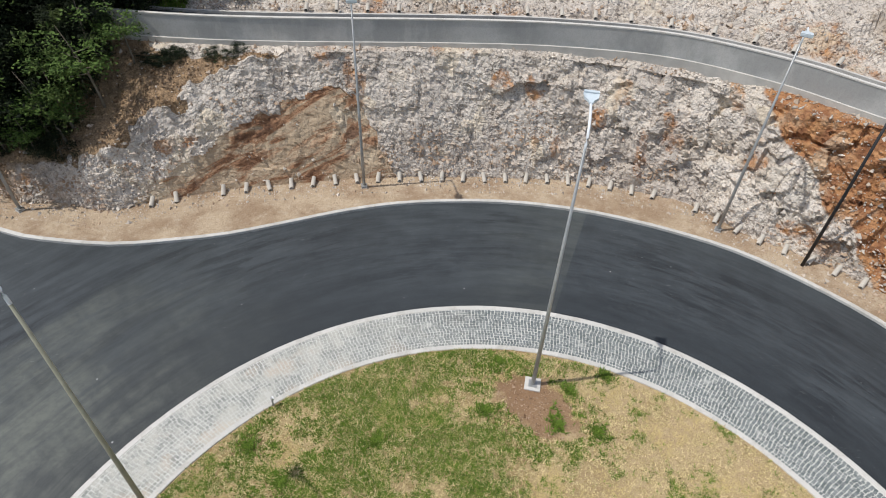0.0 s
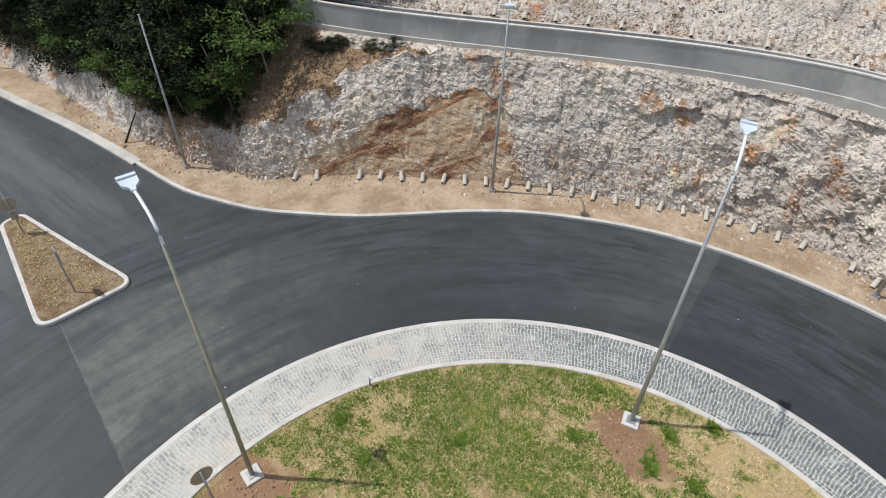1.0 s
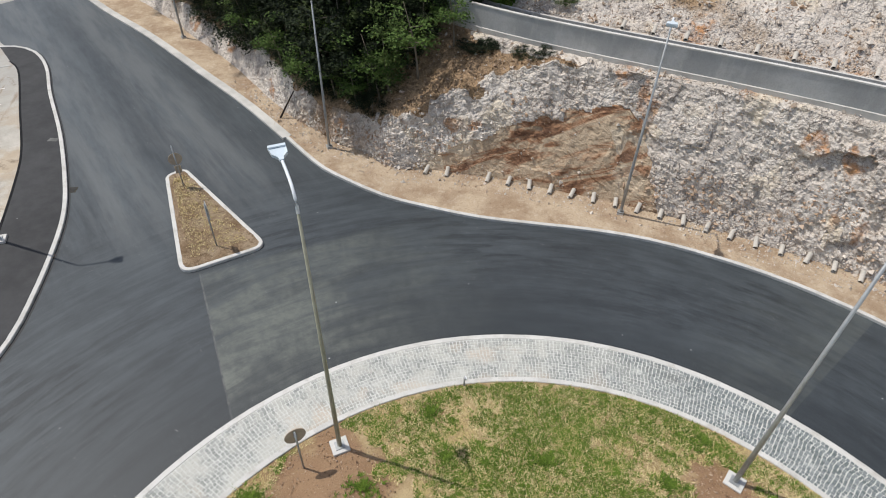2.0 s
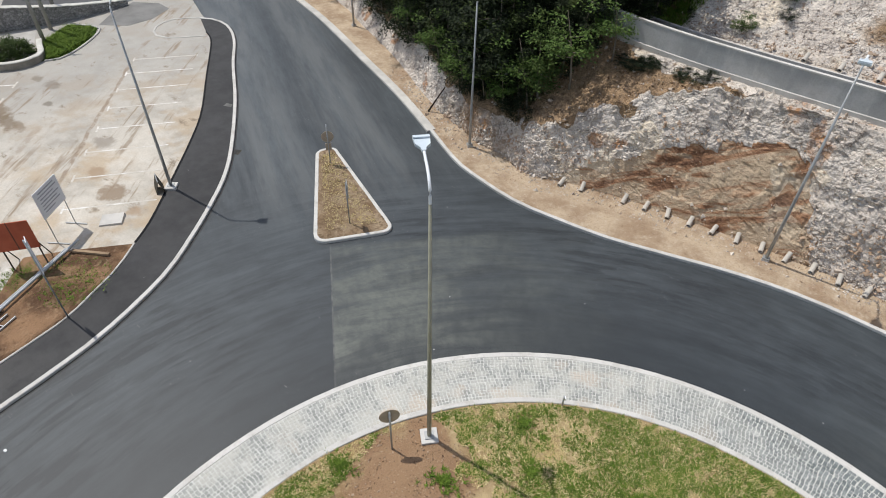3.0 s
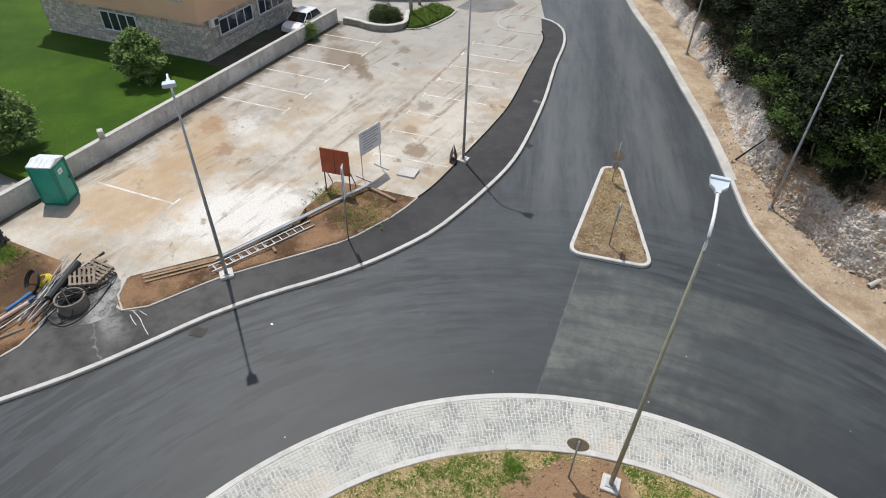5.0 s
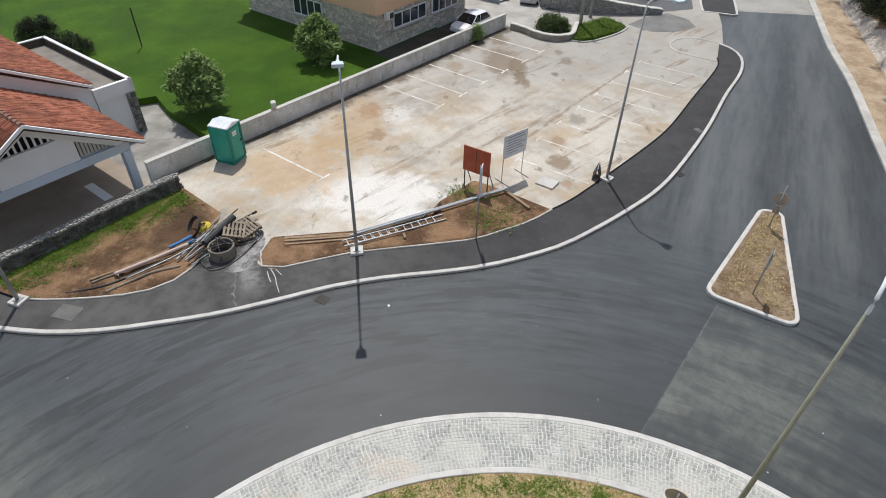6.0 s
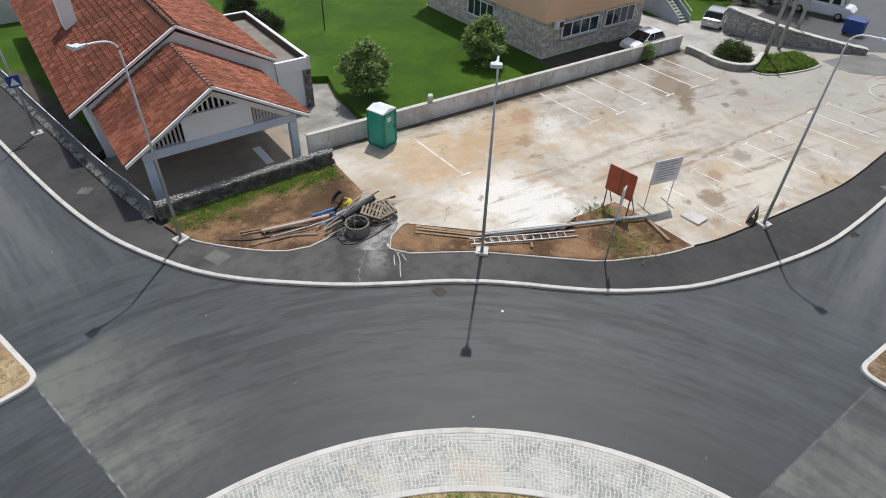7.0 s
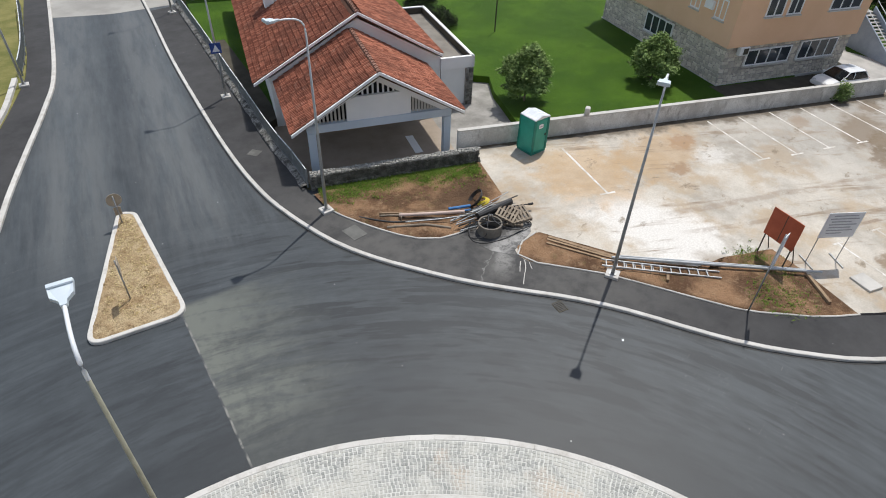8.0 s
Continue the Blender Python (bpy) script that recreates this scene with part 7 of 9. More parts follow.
# a broken concrete strip along the foot of the railing
base_line_f = curve(fence_line, 0.22)
base_nor_f = [n if n.x > 0 else -n for n in sides_of(base_line_f)]
bm = bmesh.new()
prev = None
for k, (p, n) in enumerate(zip(base_line_f, base_nor_f)):
    out = 0.36 + 0.10 * noise.noise((k * 0.23, 1, 0)) + 0.06 * noise.noise((k * 0.9, 5, 0))
    ring = []
    for f, h in ((-0.12, 0.0), (-0.10, 0.22), (0.10, 0.24), (0.45, 0.21), (0.8, 0.17), (0.98, 0.13), (1.0, 0.0)):
        lift = 0.0 if h == 0.0 else 0.045 * noise.noise((k * 0.55, f * 6, 2)) + 0.03 * noise.noise((k * 1.7, f * 9, 7))
        ring.append(bm.verts.new((*(p + n * out * f), max(0.0, h + lift))))
    if prev:
        for i in range(6):
            bm.faces.new((prev[i], prev[i + 1], ring[i + 1], ring[i]))
    prev = ring
tagged(link("fence_base", bm, base_material()), "low crumbling concrete strip at the foot of the railing", "fence base", kind="structure")
railing([(-20.2, -58.0), (-16.2, -48.6), (-13.9, -44.1)], 0.98, "grey steel railing beside the far walkway")

# ======== signs ========
SIGN_BACK = plain("tan sign back", (0.34, 0.28, 0.21), (0.46, 0.39, 0.30), 3, 30, 0.7, 0.05, 0.002, 0.0, True)
SIGN_BLUE = plain("blue sign face", (0.015, 0.05, 0.22), (0.03, 0.08, 0.30), 3, 30, 0.5, 0.03, 0.002, 0.0, True)
RED_BOARD = plain("rusty red board", (0.32, 0.065, 0.028), (0.46, 0.11, 0.05), 1.5, 20, 0.8, 0.15, 0.01, 0.0, True)
BOARD_WHITE = plain("pale board", (0.74, 0.75, 0.77), (0.84, 0.85, 0.87), 2, 20, 0.7, 0.05, 0.004, 0.0, True)
BOARD_INK = plain("grey print", (0.36, 0.37, 0.40), (0.44, 0.45, 0.48), 4, 30, 0.8, 0.0, 0.001, 0.0, True)


def round_sign(x, y, z, turn, disc_z, label, plate=False, pole=2.2):
    """turn: the bearing of its face, degrees from +x."""
    ob = thing("traffic_sign", label, "traffic sign", "traffic signs", at=pose(x, y, z, 0, 0, turn))
    part("pole", tubed([(0, 0, -0.1), (0, 0, pole)], 0.032, 10), STEEL, ob, smooth=True)
    bm = bmesh.new()
    bmesh.ops.create_cone(bm, cap_ends=True, segments=28, radius1=0.32, radius2=0.32, depth=0.02, matrix=pose(0.05, 0, disc_z, 0, 90, 0))
    part("disc", bm, SIGN_BACK, ob, "round tan plate")
    if plate:
        part("plate", boxed(0.02, 0.30, 0.42, pose(0.05, 0, disc_z - 0.80), 0.004), SIGN_BACK, ob, "small rectangular plate")
    part("clamp", boxed(0.07, 0.10, 0.05, pose(0.01, 0, disc_z)), STEEL, ob)
    return ob


round_sign(-8.2, 5.85, 0.2, 150, 1.75, "round traffic sign on a steel pole, seen from its tan back", pole=2.0)
round_sign(-23.2, 14.15, 0.15, 150, 1.6, "round traffic sign with a plate below at the island tip", True, 2.35)
round_sign(-9.0, -24.15, 0.15, -110, 1.22, "round tan traffic sign at the sandy island tip", True, 1.45)


def edge_sign(x, y, z, turn, height, wide, tall, label, face=None, words="narrow white panel"):
    ob = thing("traffic_sign", label, "traffic sign", "traffic signs", at=pose(x, y, z, 0, 0, turn))
    part("pole", tubed([(0, 0, -0.1), (0, 0, height)], 0.032, 10), STEEL, ob, smooth=True)
    part("panel", boxed(0.03, wide, tall, pose(0.05, 0, height - tall), 0.005), face or BOARD_WHITE, ob, words)
    part("clamp", boxed(0.07, 0.10, 0.05, pose(0.01, 0, height - tall * 0.5)), STEEL, ob)
    return ob


edge_sign(-18.45, 11.85, 0.15, 60, 2.3, 0.5, 0.7, "rectangular sign on a steel pole in the dry traffic island", STEEL, "bare grey metal panel")
edge_sign(-6.45, -19.3, 0.15, 155, 2.0, 0.6, 0.6, "small rectangular sign on a pole in the sandy island", SIGN_BACK, "plain tan panel")
edge_sign(-21.1, 0.3, 0.12, 82, 3.9, 0.42, 1.5, "tall narrow sign on a thin pole in the soil bed")
edge_sign(-5.5, 11.15, 0.15, 40, 0.5, 0.12, 0.12, "short marker stake at the island kerb")

# crossing sign on a lamp pole
ob = thing("crossing_sign", "blue square crossing sign with a white triangle on a lamp pole", "traffic sign", "traffic signs", at=pose(-20.22, -31.3, 3.0, 0, 0, 60))
part("panel", boxed(0.03, 0.62, 0.62, pose(0.1, 0, 0), 0.006), SIGN_BLUE, ob)
bm = bmesh.new()
tri = [bm.verts.new((0.118, y, z)) for y, z in ((-0.22, 0.1), (0.22, 0.1), (0, 0.52))]
tri2 = [bm.verts.new((0.112, v.co.y, v.co.z)) for v in tri]
bm.faces.new(tri)
for k in range(3):
    bm.faces.new((tri[k], tri[(k + 1) % 3], tri2[(k + 1) % 3], tri2[k]))
part("triangle", bm, WHITE_PAINT, ob, "white triangle")
part("bracket", boxed(0.12, 0.05, 0.3, pose(0.04, 0, 0.15)), STEEL, ob)

# two boards at the edge of the car park
ob = thing("site_board", "rust-red sheet metal board on dark braced legs", "board", at=pose(-25.05, 0.15, 0.1, 0, 0, math.degrees(math.atan2(1.3, 0.7))))
part("panel", boxed(1.5, 0.04, 1.38, pose(0, 0, 1.05), 0.006), RED_BOARD, ob, "rust-red panel")
part("seam", boxed(0.03, 0.05, 1.38, pose(-0.02, 0, 1.05)), DARK_STRIP, ob)
for sx in (-0.66, 0.66):
    part("leg", tubed([(sx, 0.04, -0.1), (sx, 0.04, 2.3)], 0.03, 6), DARK_STRIP, ob)
    part("brace", tubed([(sx, 0.04, 1.4), (sx, 0.75, 0.0)], 0.025, 6), DARK_STRIP, ob)
ob = thing("notice_board", "pale grey notice board with lines of print on thin legs", "board", at=pose(-26.45, 2.05, 0.1, 0, 0, math.degrees(math.atan2(1.2, -1.1)) + 0))
part("panel", boxed(1.62, 0.03, 1.3, pose(0, 0, 1.38), 0.005), BOARD_WHITE, ob, "pale printed panel")
for k, (w, off) in enumerate(((1.1, 0), (1.3, 0), (0.9, -0.1), (1.25, 0.02), (1.0, -0.06), (1.2, 0), (0.7, -0.2))):
    for side in (-1, 1):
        part("print_line", boxed(w, 0.006, 0.05, pose(off, side * 0.018, 2.5 - k * 0.15)), BOARD_INK, ob)
for sx in (-0.72, 0.72):
    part("leg", tubed([(sx, 0.03, 0.0), (sx, 0.03, 2.6)], 0.022, 6), STEEL, ob)
    part("foot", boxed(0.06, 1.0, 0.05, pose(sx, 0.0, 0.0)), STEEL, ob)

# ======== portable toilet ========
TEAL = plain("teal plastic", (0.012, 0.27, 0.20), (0.022, 0.36, 0.27), 1.5, 20, 0.45, 0.08, 0.006, 0.0, True)
TEAL_DARK = plain("dark teal trim", (0.008, 0.17, 0.13), (0.014, 0.23, 0.175), 1.5, 20, 0.5, 0.05, 0.004, 0.0, True)
ob = thing("portable_toilet", "teal plastic portable toilet with a white domed roof", "toilet", at=pose(-26.92, -13.08, 0.1, 0, 0, 165))
part("skid", boxed(1.12, 1.12, 0.12, pose(0, 0, 0), 0.02), TEAL_DARK, ob)
part("body", boxed(1.08, 1.08, 1.98, pose(0, 0, 0.12), 0.03), TEAL, ob)
door = part("door", boxed(0.80, 0.04, 1.78, pose(0, -0.55, 0.2), 0.012), TEAL, ob)
part("door_frame", boxed(0.06, 0.06, 1.92, pose(-0.47, -0.545, 0.14), 0.01), TEAL_DARK, ob)
part("door_frame", boxed(0.06, 0.06, 1.92, pose(0.47, -0.545, 0.14), 0.01), TEAL_DARK, ob)
part("label", boxed(0.32, 0.012, 0.24, pose(-0.05, -0.575, 1.55)), WHITE_PAINT, door, "white label plate")
part("label_bar", boxed(0.24, 0.008, 0.05, pose(-0.05, -0.583, 1.64)), BOARD_INK, door)
part("latch", boxed(0.05, 0.05, 0.12, pose(0.33, -0.58, 1.05)), DARK_STRIP, door)
for k in range(4):
    part("vent", boxed(0.02, 0.6, 0.03, pose(0.545, 0, 1.75 + k * 0.07)), TEAL_DARK, ob)
bm = bmesh.new()
prof = [(-0.57, 0.0), (-0.57, 0.05), (-0.30, 0.10), (0.0, 0.20), (0.30, 0.10), (0.57, 0.05), (0.57, 0.0)]
ra, rb = [[bm.verts.new((x, y, 2.10 + z)) for x, z in prof] for y in (-0.58, 0.58)]
bm.faces.new(ra)
bm.faces.new(rb[::-1])
for k in range(7):
    j = (k + 1) % 7
    bm.faces.new((ra[k], rb[k], rb[j], ra[j]))
roof = part("roof", bm, WHITE_PAINT, ob, "white translucent domed roof")
for y in (-0.5, -0.25, 0.0, 0.25, 0.5):
    for sgn in (-1, 1):
        part("rib", tubed([(0.0, y, 2.305), (sgn * 0.30, y, 2.205), (sgn * 0.56, y, 2.155)], 0.016, 6), WHITE_PAINT, roof)
for sx in (-0.55, 0.55):
    for sy in (-0.55, 0.55):
        part("corner_post", boxed(0.07, 0.07, 1.96, pose(sx, sy, 0.13), 0.015), TEAL_DARK, ob)

# ======== building materials ========
TIMBER = plain("raw timber", (0.20, 0.135, 0.085), (0.37, 0.27, 0.175), 2.5, 25, 0.9, 0.3, 0.01, 0.0, True)
OLD_TIMBER = plain("weathered timber", (0.16, 0.13, 0.10), (0.32, 0.27, 0.21), 2.5, 25, 0.9, 0.3, 0.01, 0.0, True)
BLACK_PIPE = plain("black plastic pipe", (0.012, 0.012, 0.013), (0.03, 0.03, 0.032), 2, 30, 0.5, 0.05, 0.003, 0.0, True)
GREY_PIPE = plain("grey steel tube", (0.34, 0.36, 0.37), (0.50, 0.52, 0.53), 2, 30, 0.4, 0.05, 0.003, 0.4, True)
BLUE_PIPE = plain("blue plastic pipe", (0.03, 0.14, 0.36), (0.06, 0.22, 0.48), 2, 30, 0.5, 0.05, 0.003, 0.0, True)
PINK_PIPE = plain("pinkish clay pipe", (0.46, 0.34, 0.29), (0.60, 0.47, 0.41), 2, 30, 0.7, 0.1, 0.004, 0.0, True)
YELLOW = plain("yellow hose", (0.55, 0.42, 0.02), (0.68, 0.55, 0.05), 2, 30, 0.6, 0.05, 0.003, 0.0, True)


def rod(name, a, b, radius, mat, label, category, group=""):
    ob = link(name, tubed([a, ((a[0] + b[0]) / 2, (a[1] + b[1]) / 2, (a[2] + b[2]) / 2 - 0.01), b], radius, 10), mat, smooth=False)
    return tagged(ob, label, category, group)


pile = random.Random(31)
HEAP = "heap of pipes and poles"


def bent(name, points, radius, mat, label, sides=8):
    return tagged(link(name, tubed([tuple(q) for q in curve(points, 0.12)], radius, sides), mat, smooth=True), label, name, HEAP)


bent("pole", [(-16.80, -15.50, 0.22), (-17.20, -15.00, 0.24), (-17.55, -14.50, 0.26)], 0.05, TIMBER, "short raw timber pole lying on the soil")
bent("pole", [(-16.66, -15.36, 0.22), (-17.10, -14.84, 0.24), (-17.42, -14.36, 0.26)], 0.045, OLD_TIMBER, "short weathered timber pole lying on the soil")
tagged(link("strap", boxed(0.06, 0.42, 0.2, pose(-17.24, -14.52, 0.14, 0, 0, -48), 0.01), OLD_TIMBER), "timber batten across the poles", "batten", HEAP)
bent("pipe", [(-17.15, -14.58, 0.33), (-18.20, -13.42, 0.36), (-19.25, -12.30, 0.40)], 0.085, PINK_PIPE, "pinkish drain pipe on the heap", 12)
bent("pipe", [(-17.30, -14.76, 0.26), (-18.30, -13.66, 0.30), (-19.30, -12.60, 0.34)], 0.06, TIMBER, "raw timber pole beside the drain pipe")
bent("pipe", [(-16.02, -16.06, 0.18), (-16.62, -14.74, 0.18), (-17.30, -13.95, 0.20), (-18.35, -12.95, 0.24)], 0.05, BLACK_PIPE, "long bent black pipe on the soil")
bent("pole", [(-16.25, -14.55, 0.17), (-17.05, -13.70, 0.21), (-17.55, -13.15, 0.21), (-18.05, -12.20, 0.18)], 0.06, OLD_TIMBER, "curved weathered branch on the soil")
bent("tube", [(-16.98, -14.05, 0.28), (-18.10, -12.95, 0.32), (-19.20, -11.95, 0.40)], 0.028, GREY_PIPE, "thin grey steel tube in the heap")
rod("pipe", (-18.95, -13.02, 0.40), (-19.75, -12.32, 0.46), 0.075, BLUE_PIPE, "short blue plastic pipe in the heap", "pipe", HEAP)
rod("pipe", (-18.80, -12.80, 0.36), (-19.55, -12.15, 0.42), 0.05, BLUE_PIPE, "thin blue plastic pipe in the heap", "pipe", HEAP)
HA, HB = Vector((-18.65, -12.00)), Vector((-21.55, -10.95))
heap_way = (HB - HA).normalized()
heap_side = Vector((-heap_way.y, heap_way.x))
for k in range(38):
    t0, off = pile.uniform(-0.5, 1.2), pile.uniform(-0.62, 0.55)
    a = HA + heap_way * t0 + heap_side * off
    b = a + heap_way * pile.uniform(1.3, 2.5) + heap_side * pile.uniform(-0.35, 0.35)
    mat, name, label = (((GREY_PIPE, "tube", "thin grey steel tube in the heap"), (BLACK_PIPE, "pipe", "black plastic pipe in the heap"), (GREY_PIPE, "tube", "thin grey steel tube in the heap"),
                         (BLACK_PIPE, "pipe", "black plastic pipe in the heap"), (OLD_TIMBER, "pole", "weathered timber pole in the heap")))[k % 5]
    z = 0.18 + 0.34 * (1 - abs(off) / 0.7) * pile.uniform(0.3, 1.0)
    rod(name, (a.x, a.y, z), (b.x, b.y, z + pile.uniform(-0.02, 0.14)), pile.uniform(0.016, 0.05), mat, label, name, HEAP)
for k in range(9):                                        # cross-lying odds and ends
    a = HA + heap_way * pile.uniform(0.0, 1.8) + heap_side * pile.uniform(-0.6, 0.4)
    turn = pile.uniform(0, math.pi)
    b = a + Vector((math.cos(turn), math.sin(turn))) * pile.uniform(0.5, 1.1)
    rod("tube", (a.x, a.y, 0.46), (b.x, b.y, 0.56), pile.uniform(0.014, 0.028), pile.choice((GREY_PIPE, OLD_TIMBER, BLACK_PIPE)), "short rod lying across the heap", "tube", HEAP)
rod("pipe", (-19.15, -11.50, 0.55), (-21.05, -10.86, 0.66), 0.165, BLACK_PIPE, "thick roll of black plastic sheet on the heap", "pipe", HEAP)
rod("tube", (-20.70, -11.05, 0.40), (-21.80, -10.10, 0.44), 0.03, BLACK_PIPE, "black tube with a collar at its end", "tube", HEAP)
rod("collar", (-21.66, -10.22, 0.43), (-21.84, -10.07, 0.44), 0.06, BLACK_PIPE, "black collar on the tube end", "collar", HEAP)
ob = thing("hose_coil", "coiled yellow hose on the heap", "hose", at=pose(-20.62, -12.15, 0.30, 14, 10, 0))
for k in range(4):
    part("coil", tubed([((0.30 - 0.04 * k) * math.cos(a), (0.30 - 0.04 * k) * math.sin(a), 0.04 * k) for a in (2 * math.pi * j / 24 for j in range(25))], 0.035, 6), YELLOW, ob, smooth=True)
ob = thing("hose_coil", "coiled black hose standing in the heap", "hose", at=pose(-20.45, -12.45, 0.42, 50, 10, 30))
for k in range(3):
    part("coil", tubed([((0.42 + 0.03 * k) * math.cos(a), (0.42 + 0.03 * k) * math.sin(a), 0.05 * k) for a in (2 * math.pi * j / 26 for j in range(27))], 0.028, 6), BLACK_PIPE, ob, smooth=True)
# flexible pipe that loops over and round the concrete ring
for pts in ([(-18.95, -11.75, 0.35), (-18.10, -11.20, 0.14), (-18.35, -10.55, 0.30), (-18.85, -10.75, 0.66), (-19.50, -11.10, 0.70)],
            [(-19.60, -11.05, 0.62), (-19.10, -10.40, 0.68), (-19.60, -9.75, 0.35), (-20.55, -9.42, 0.16), (-20.80, -9.75, 0.16), (-19.95, -10.15, 0.30), (-19.30, -10.75, 0.66)],
            [(-18.55, -11.55, 0.22), (-17.95, -10.95, 0.13), (-18.20, -10.35, 0.13), (-19.05, -9.85, 0.13), (-20.10, -9.55, 0.14)],
            [(-18.30, -11.95, 0.30), (-18.75, -11.20, 0.62), (-19.35, -10.20, 0.64)]):
    bent("loose_pipe", pts, 0.024, BLACK_PIPE, "loop of black flexible pipe over the concrete ring")
bm = bmesh.new()
n = 36
rings = [[bm.verts.new((r * math.cos(2 * math.pi * k / n), r * math.sin(2 * math.pi * k / n), z)) for k in range(n)] for r, z in ((0.57, 0.0), (0.57, 0.5), (0.555, 0.52), (0.50, 0.52), (0.485, 0.5), (0.485, 0.0))]
for a, b in zip(rings, rings[1:] + rings[:1]):
    for k in range(n):
        bm.faces.new((a[k], a[(k + 1) % n], b[(k + 1) % n], b[k]))
ob = tagged(link("manhole_ring", bm, plain("dirty ring concrete", (0.13, 0.115, 0.095), (0.27, 0.245, 0.21), 2.5, 18, 0.9, 0.4)), "grey concrete manhole ring beside the heap", "concrete ring")
ob.matrix_basis = pose(-19.02, -10.72, 0.11)


def pallet(x, y, z, turn, tilt):
    ob = thing("pallet", "weathered wooden pallet beside the heap", "pallet", "pallets", at=pose(x, y, z, tilt, 0, turn))
    for k in range(6):
        part("board", boxed(1.2, 0.095, 0.022, pose(0, -0.42 + k * 0.168, 0.12)), OLD_TIMBER, ob)
    for k in range(3):
        part("bearer", boxed(0.10, 0.95, 0.1, pose(-0.5 + 0.5 * k, 0, 0.02)), OLD_TIMBER, ob)
    for k in range(3):
        part("bottom_board", boxed(1.2, 0.11, 0.02, pose(0, -0.4 + k * 0.4, 0.0)), OLD_TIMBER, ob)
    return ob


pallet(-20.5, -10.35, 0.11, 30, 0)
pallet(-20.75, -10.2, 0.27, 52, 9)
pallet(-20.3, -10.6, 0.44, 14, -16)

# lattice beams, tubes and planks on the narrow bed


def lattice(a, b, label):
    a, b = Vector(a), Vector(b)
    length, turn = (b - a).length, math.degrees(math.atan2((b - a).y, (b - a).x))
    ob = thing("ladder", label, "ladder", "metal ladders", at=pose(a.x, a.y, a.z, 0, 0, turn))
    for sy in (-0.2, 0.2):
        part("rail", boxed(length, 0.05, 0.07, pose(length / 2, sy, 0), 0.008), GREY_PIPE, ob)
    rung = shared("rung", boxed(0.04, 0.4, 0.04), GREY_PIPE)
    for k in range(int(length / 0.38)):
        placed_piece("rung", rung, GREY_PIPE, ob, pose(0.2 + k * 0.38, 0, 0.02))
    return ob


lattice((-20.3, -5.2, 0.17), (-22.55, -1.25, 0.2), "pale metal ladder lying on the soil bed")
lattice((-20.0, -5.6, 0.27), (-21.4, -3.0, 0.27), "second metal ladder lying on the first")
rod("tube", (-20.6, -5.4, 0.30), (-25.3, 2.2, 0.35), 0.06, GREY_PIPE, "long grey steel tube along the soil bed", "tube", "tubes on the soil bed")
rod("tube", (-20.95, -5.2, 0.24), (-25.15, 1.6, 0.26), 0.055, GREY_PIPE, "long grey steel tube on the soil", "tube", "tubes on the soil bed")
for a, b, w in (((-20.3, -8.35), (-20.95, -4.9), 0.16), ((-20.1, -8.3), (-20.8, -5.0), 0.12), ((-19.85, -8.2), (-20.45, -5.6), 0.1)):
    a, b = Vector(a), Vector(b)
    m = (a + b) / 2
    tagged(link("plank", boxed((b - a).length, w, 0.05, pose(m.x, m.y, 0.16, 0, 0, math.degrees(math.atan2((b - a).y, (b - a).x))), 0.006), TIMBER), "raw timber plank on the soil bed", "plank", "planks")
tagged(link("beam", boxed(1.7, 0.14, 0.12, pose(-24.25, 2.3, 0.16, 0, 0, math.degrees(math.atan2(1.0, 1.2))), 0.01), TIMBER), "pale square timber at the end of the bed", "beam")
tagged(link("beam", boxed(0.5, 0.12, 0.1, pose(-21.0, -3.0, 0.16, 0, 0, 20), 0.01), TIMBER), "short timber offcut on the soil", "beam")

COVER = plain("dull cover", (0.09, 0.09, 0.085), (0.17, 0.17, 0.16), 1.5, 20, 0.85)

# slab, grates, covers, stand
tagged(link("concrete_slab", boxed(1.0, 0.78, 0.13, pose(-26.08, 3.88, 0.07, 2, -2, 58), 0.015), GUTTER), "loose concrete slab on the car park", "slab")
for x, y, turn in ((-16.75, -5.85, 65), (-27.85, 11.1, 38)):
    ob = thing("gully_grate", "dark iron gully grate set in the road", "grate", "gully grates", at=pose(x, y, 0.0, 0, 0, turn))
    part("frame", boxed(0.56, 0.46, 0.012, pose(0, 0, 0)), DARK_STRIP, ob)
    for k in range(6):
        part("bar", boxed(0.05, 0.40, 0.012, pose(-0.2 + 0.08 * k, 0, 0.012)), WALKWAY, ob)
for x, y, w, d, turn, mat in ((-15.1, -15.5, 0.95, 0.75, 80, COVER), (-32.8, 13.4, 0.5, 0.35, 30, COVER), (-16.9, -24.6, 0.6, 0.6, 20, COVER)):
    tagged(link("cover", boxed(w, d, 0.012, pose(x, y, 0.1, 0, 0, turn), 0.004), mat), "pale square service cover in the walkway", "cover", "service covers")
ob = thing("folding_board", "small dark folding board standing by the lamp", "board", at=pose(-27.0, 6.55, 0.1, 0, 0, 166))
part("panel", boxed(0.85, 0.03, 0.72, pose(0, -0.20, 0.0, -16, 0, 0), 0.004), DARK_STRIP, ob)
part("panel", boxed(0.85, 0.03, 0.72, pose(0, 0.20, 0.0, 16, 0, 0), 0.004), DARK_STRIP, ob)
part("hinge", tubed([(-0.43, 0, 0.69), (0.43, 0, 0.69)], 0.025, 8), STEEL, ob)

# pipe stubs at the foot of the cutting and above the upper road
STUB = plain("stub concrete", (0.42, 0.39, 0.34), (0.62, 0.58, 0.52), 3, 25, 0.9, 0.2, 0.01, 0.0, True)


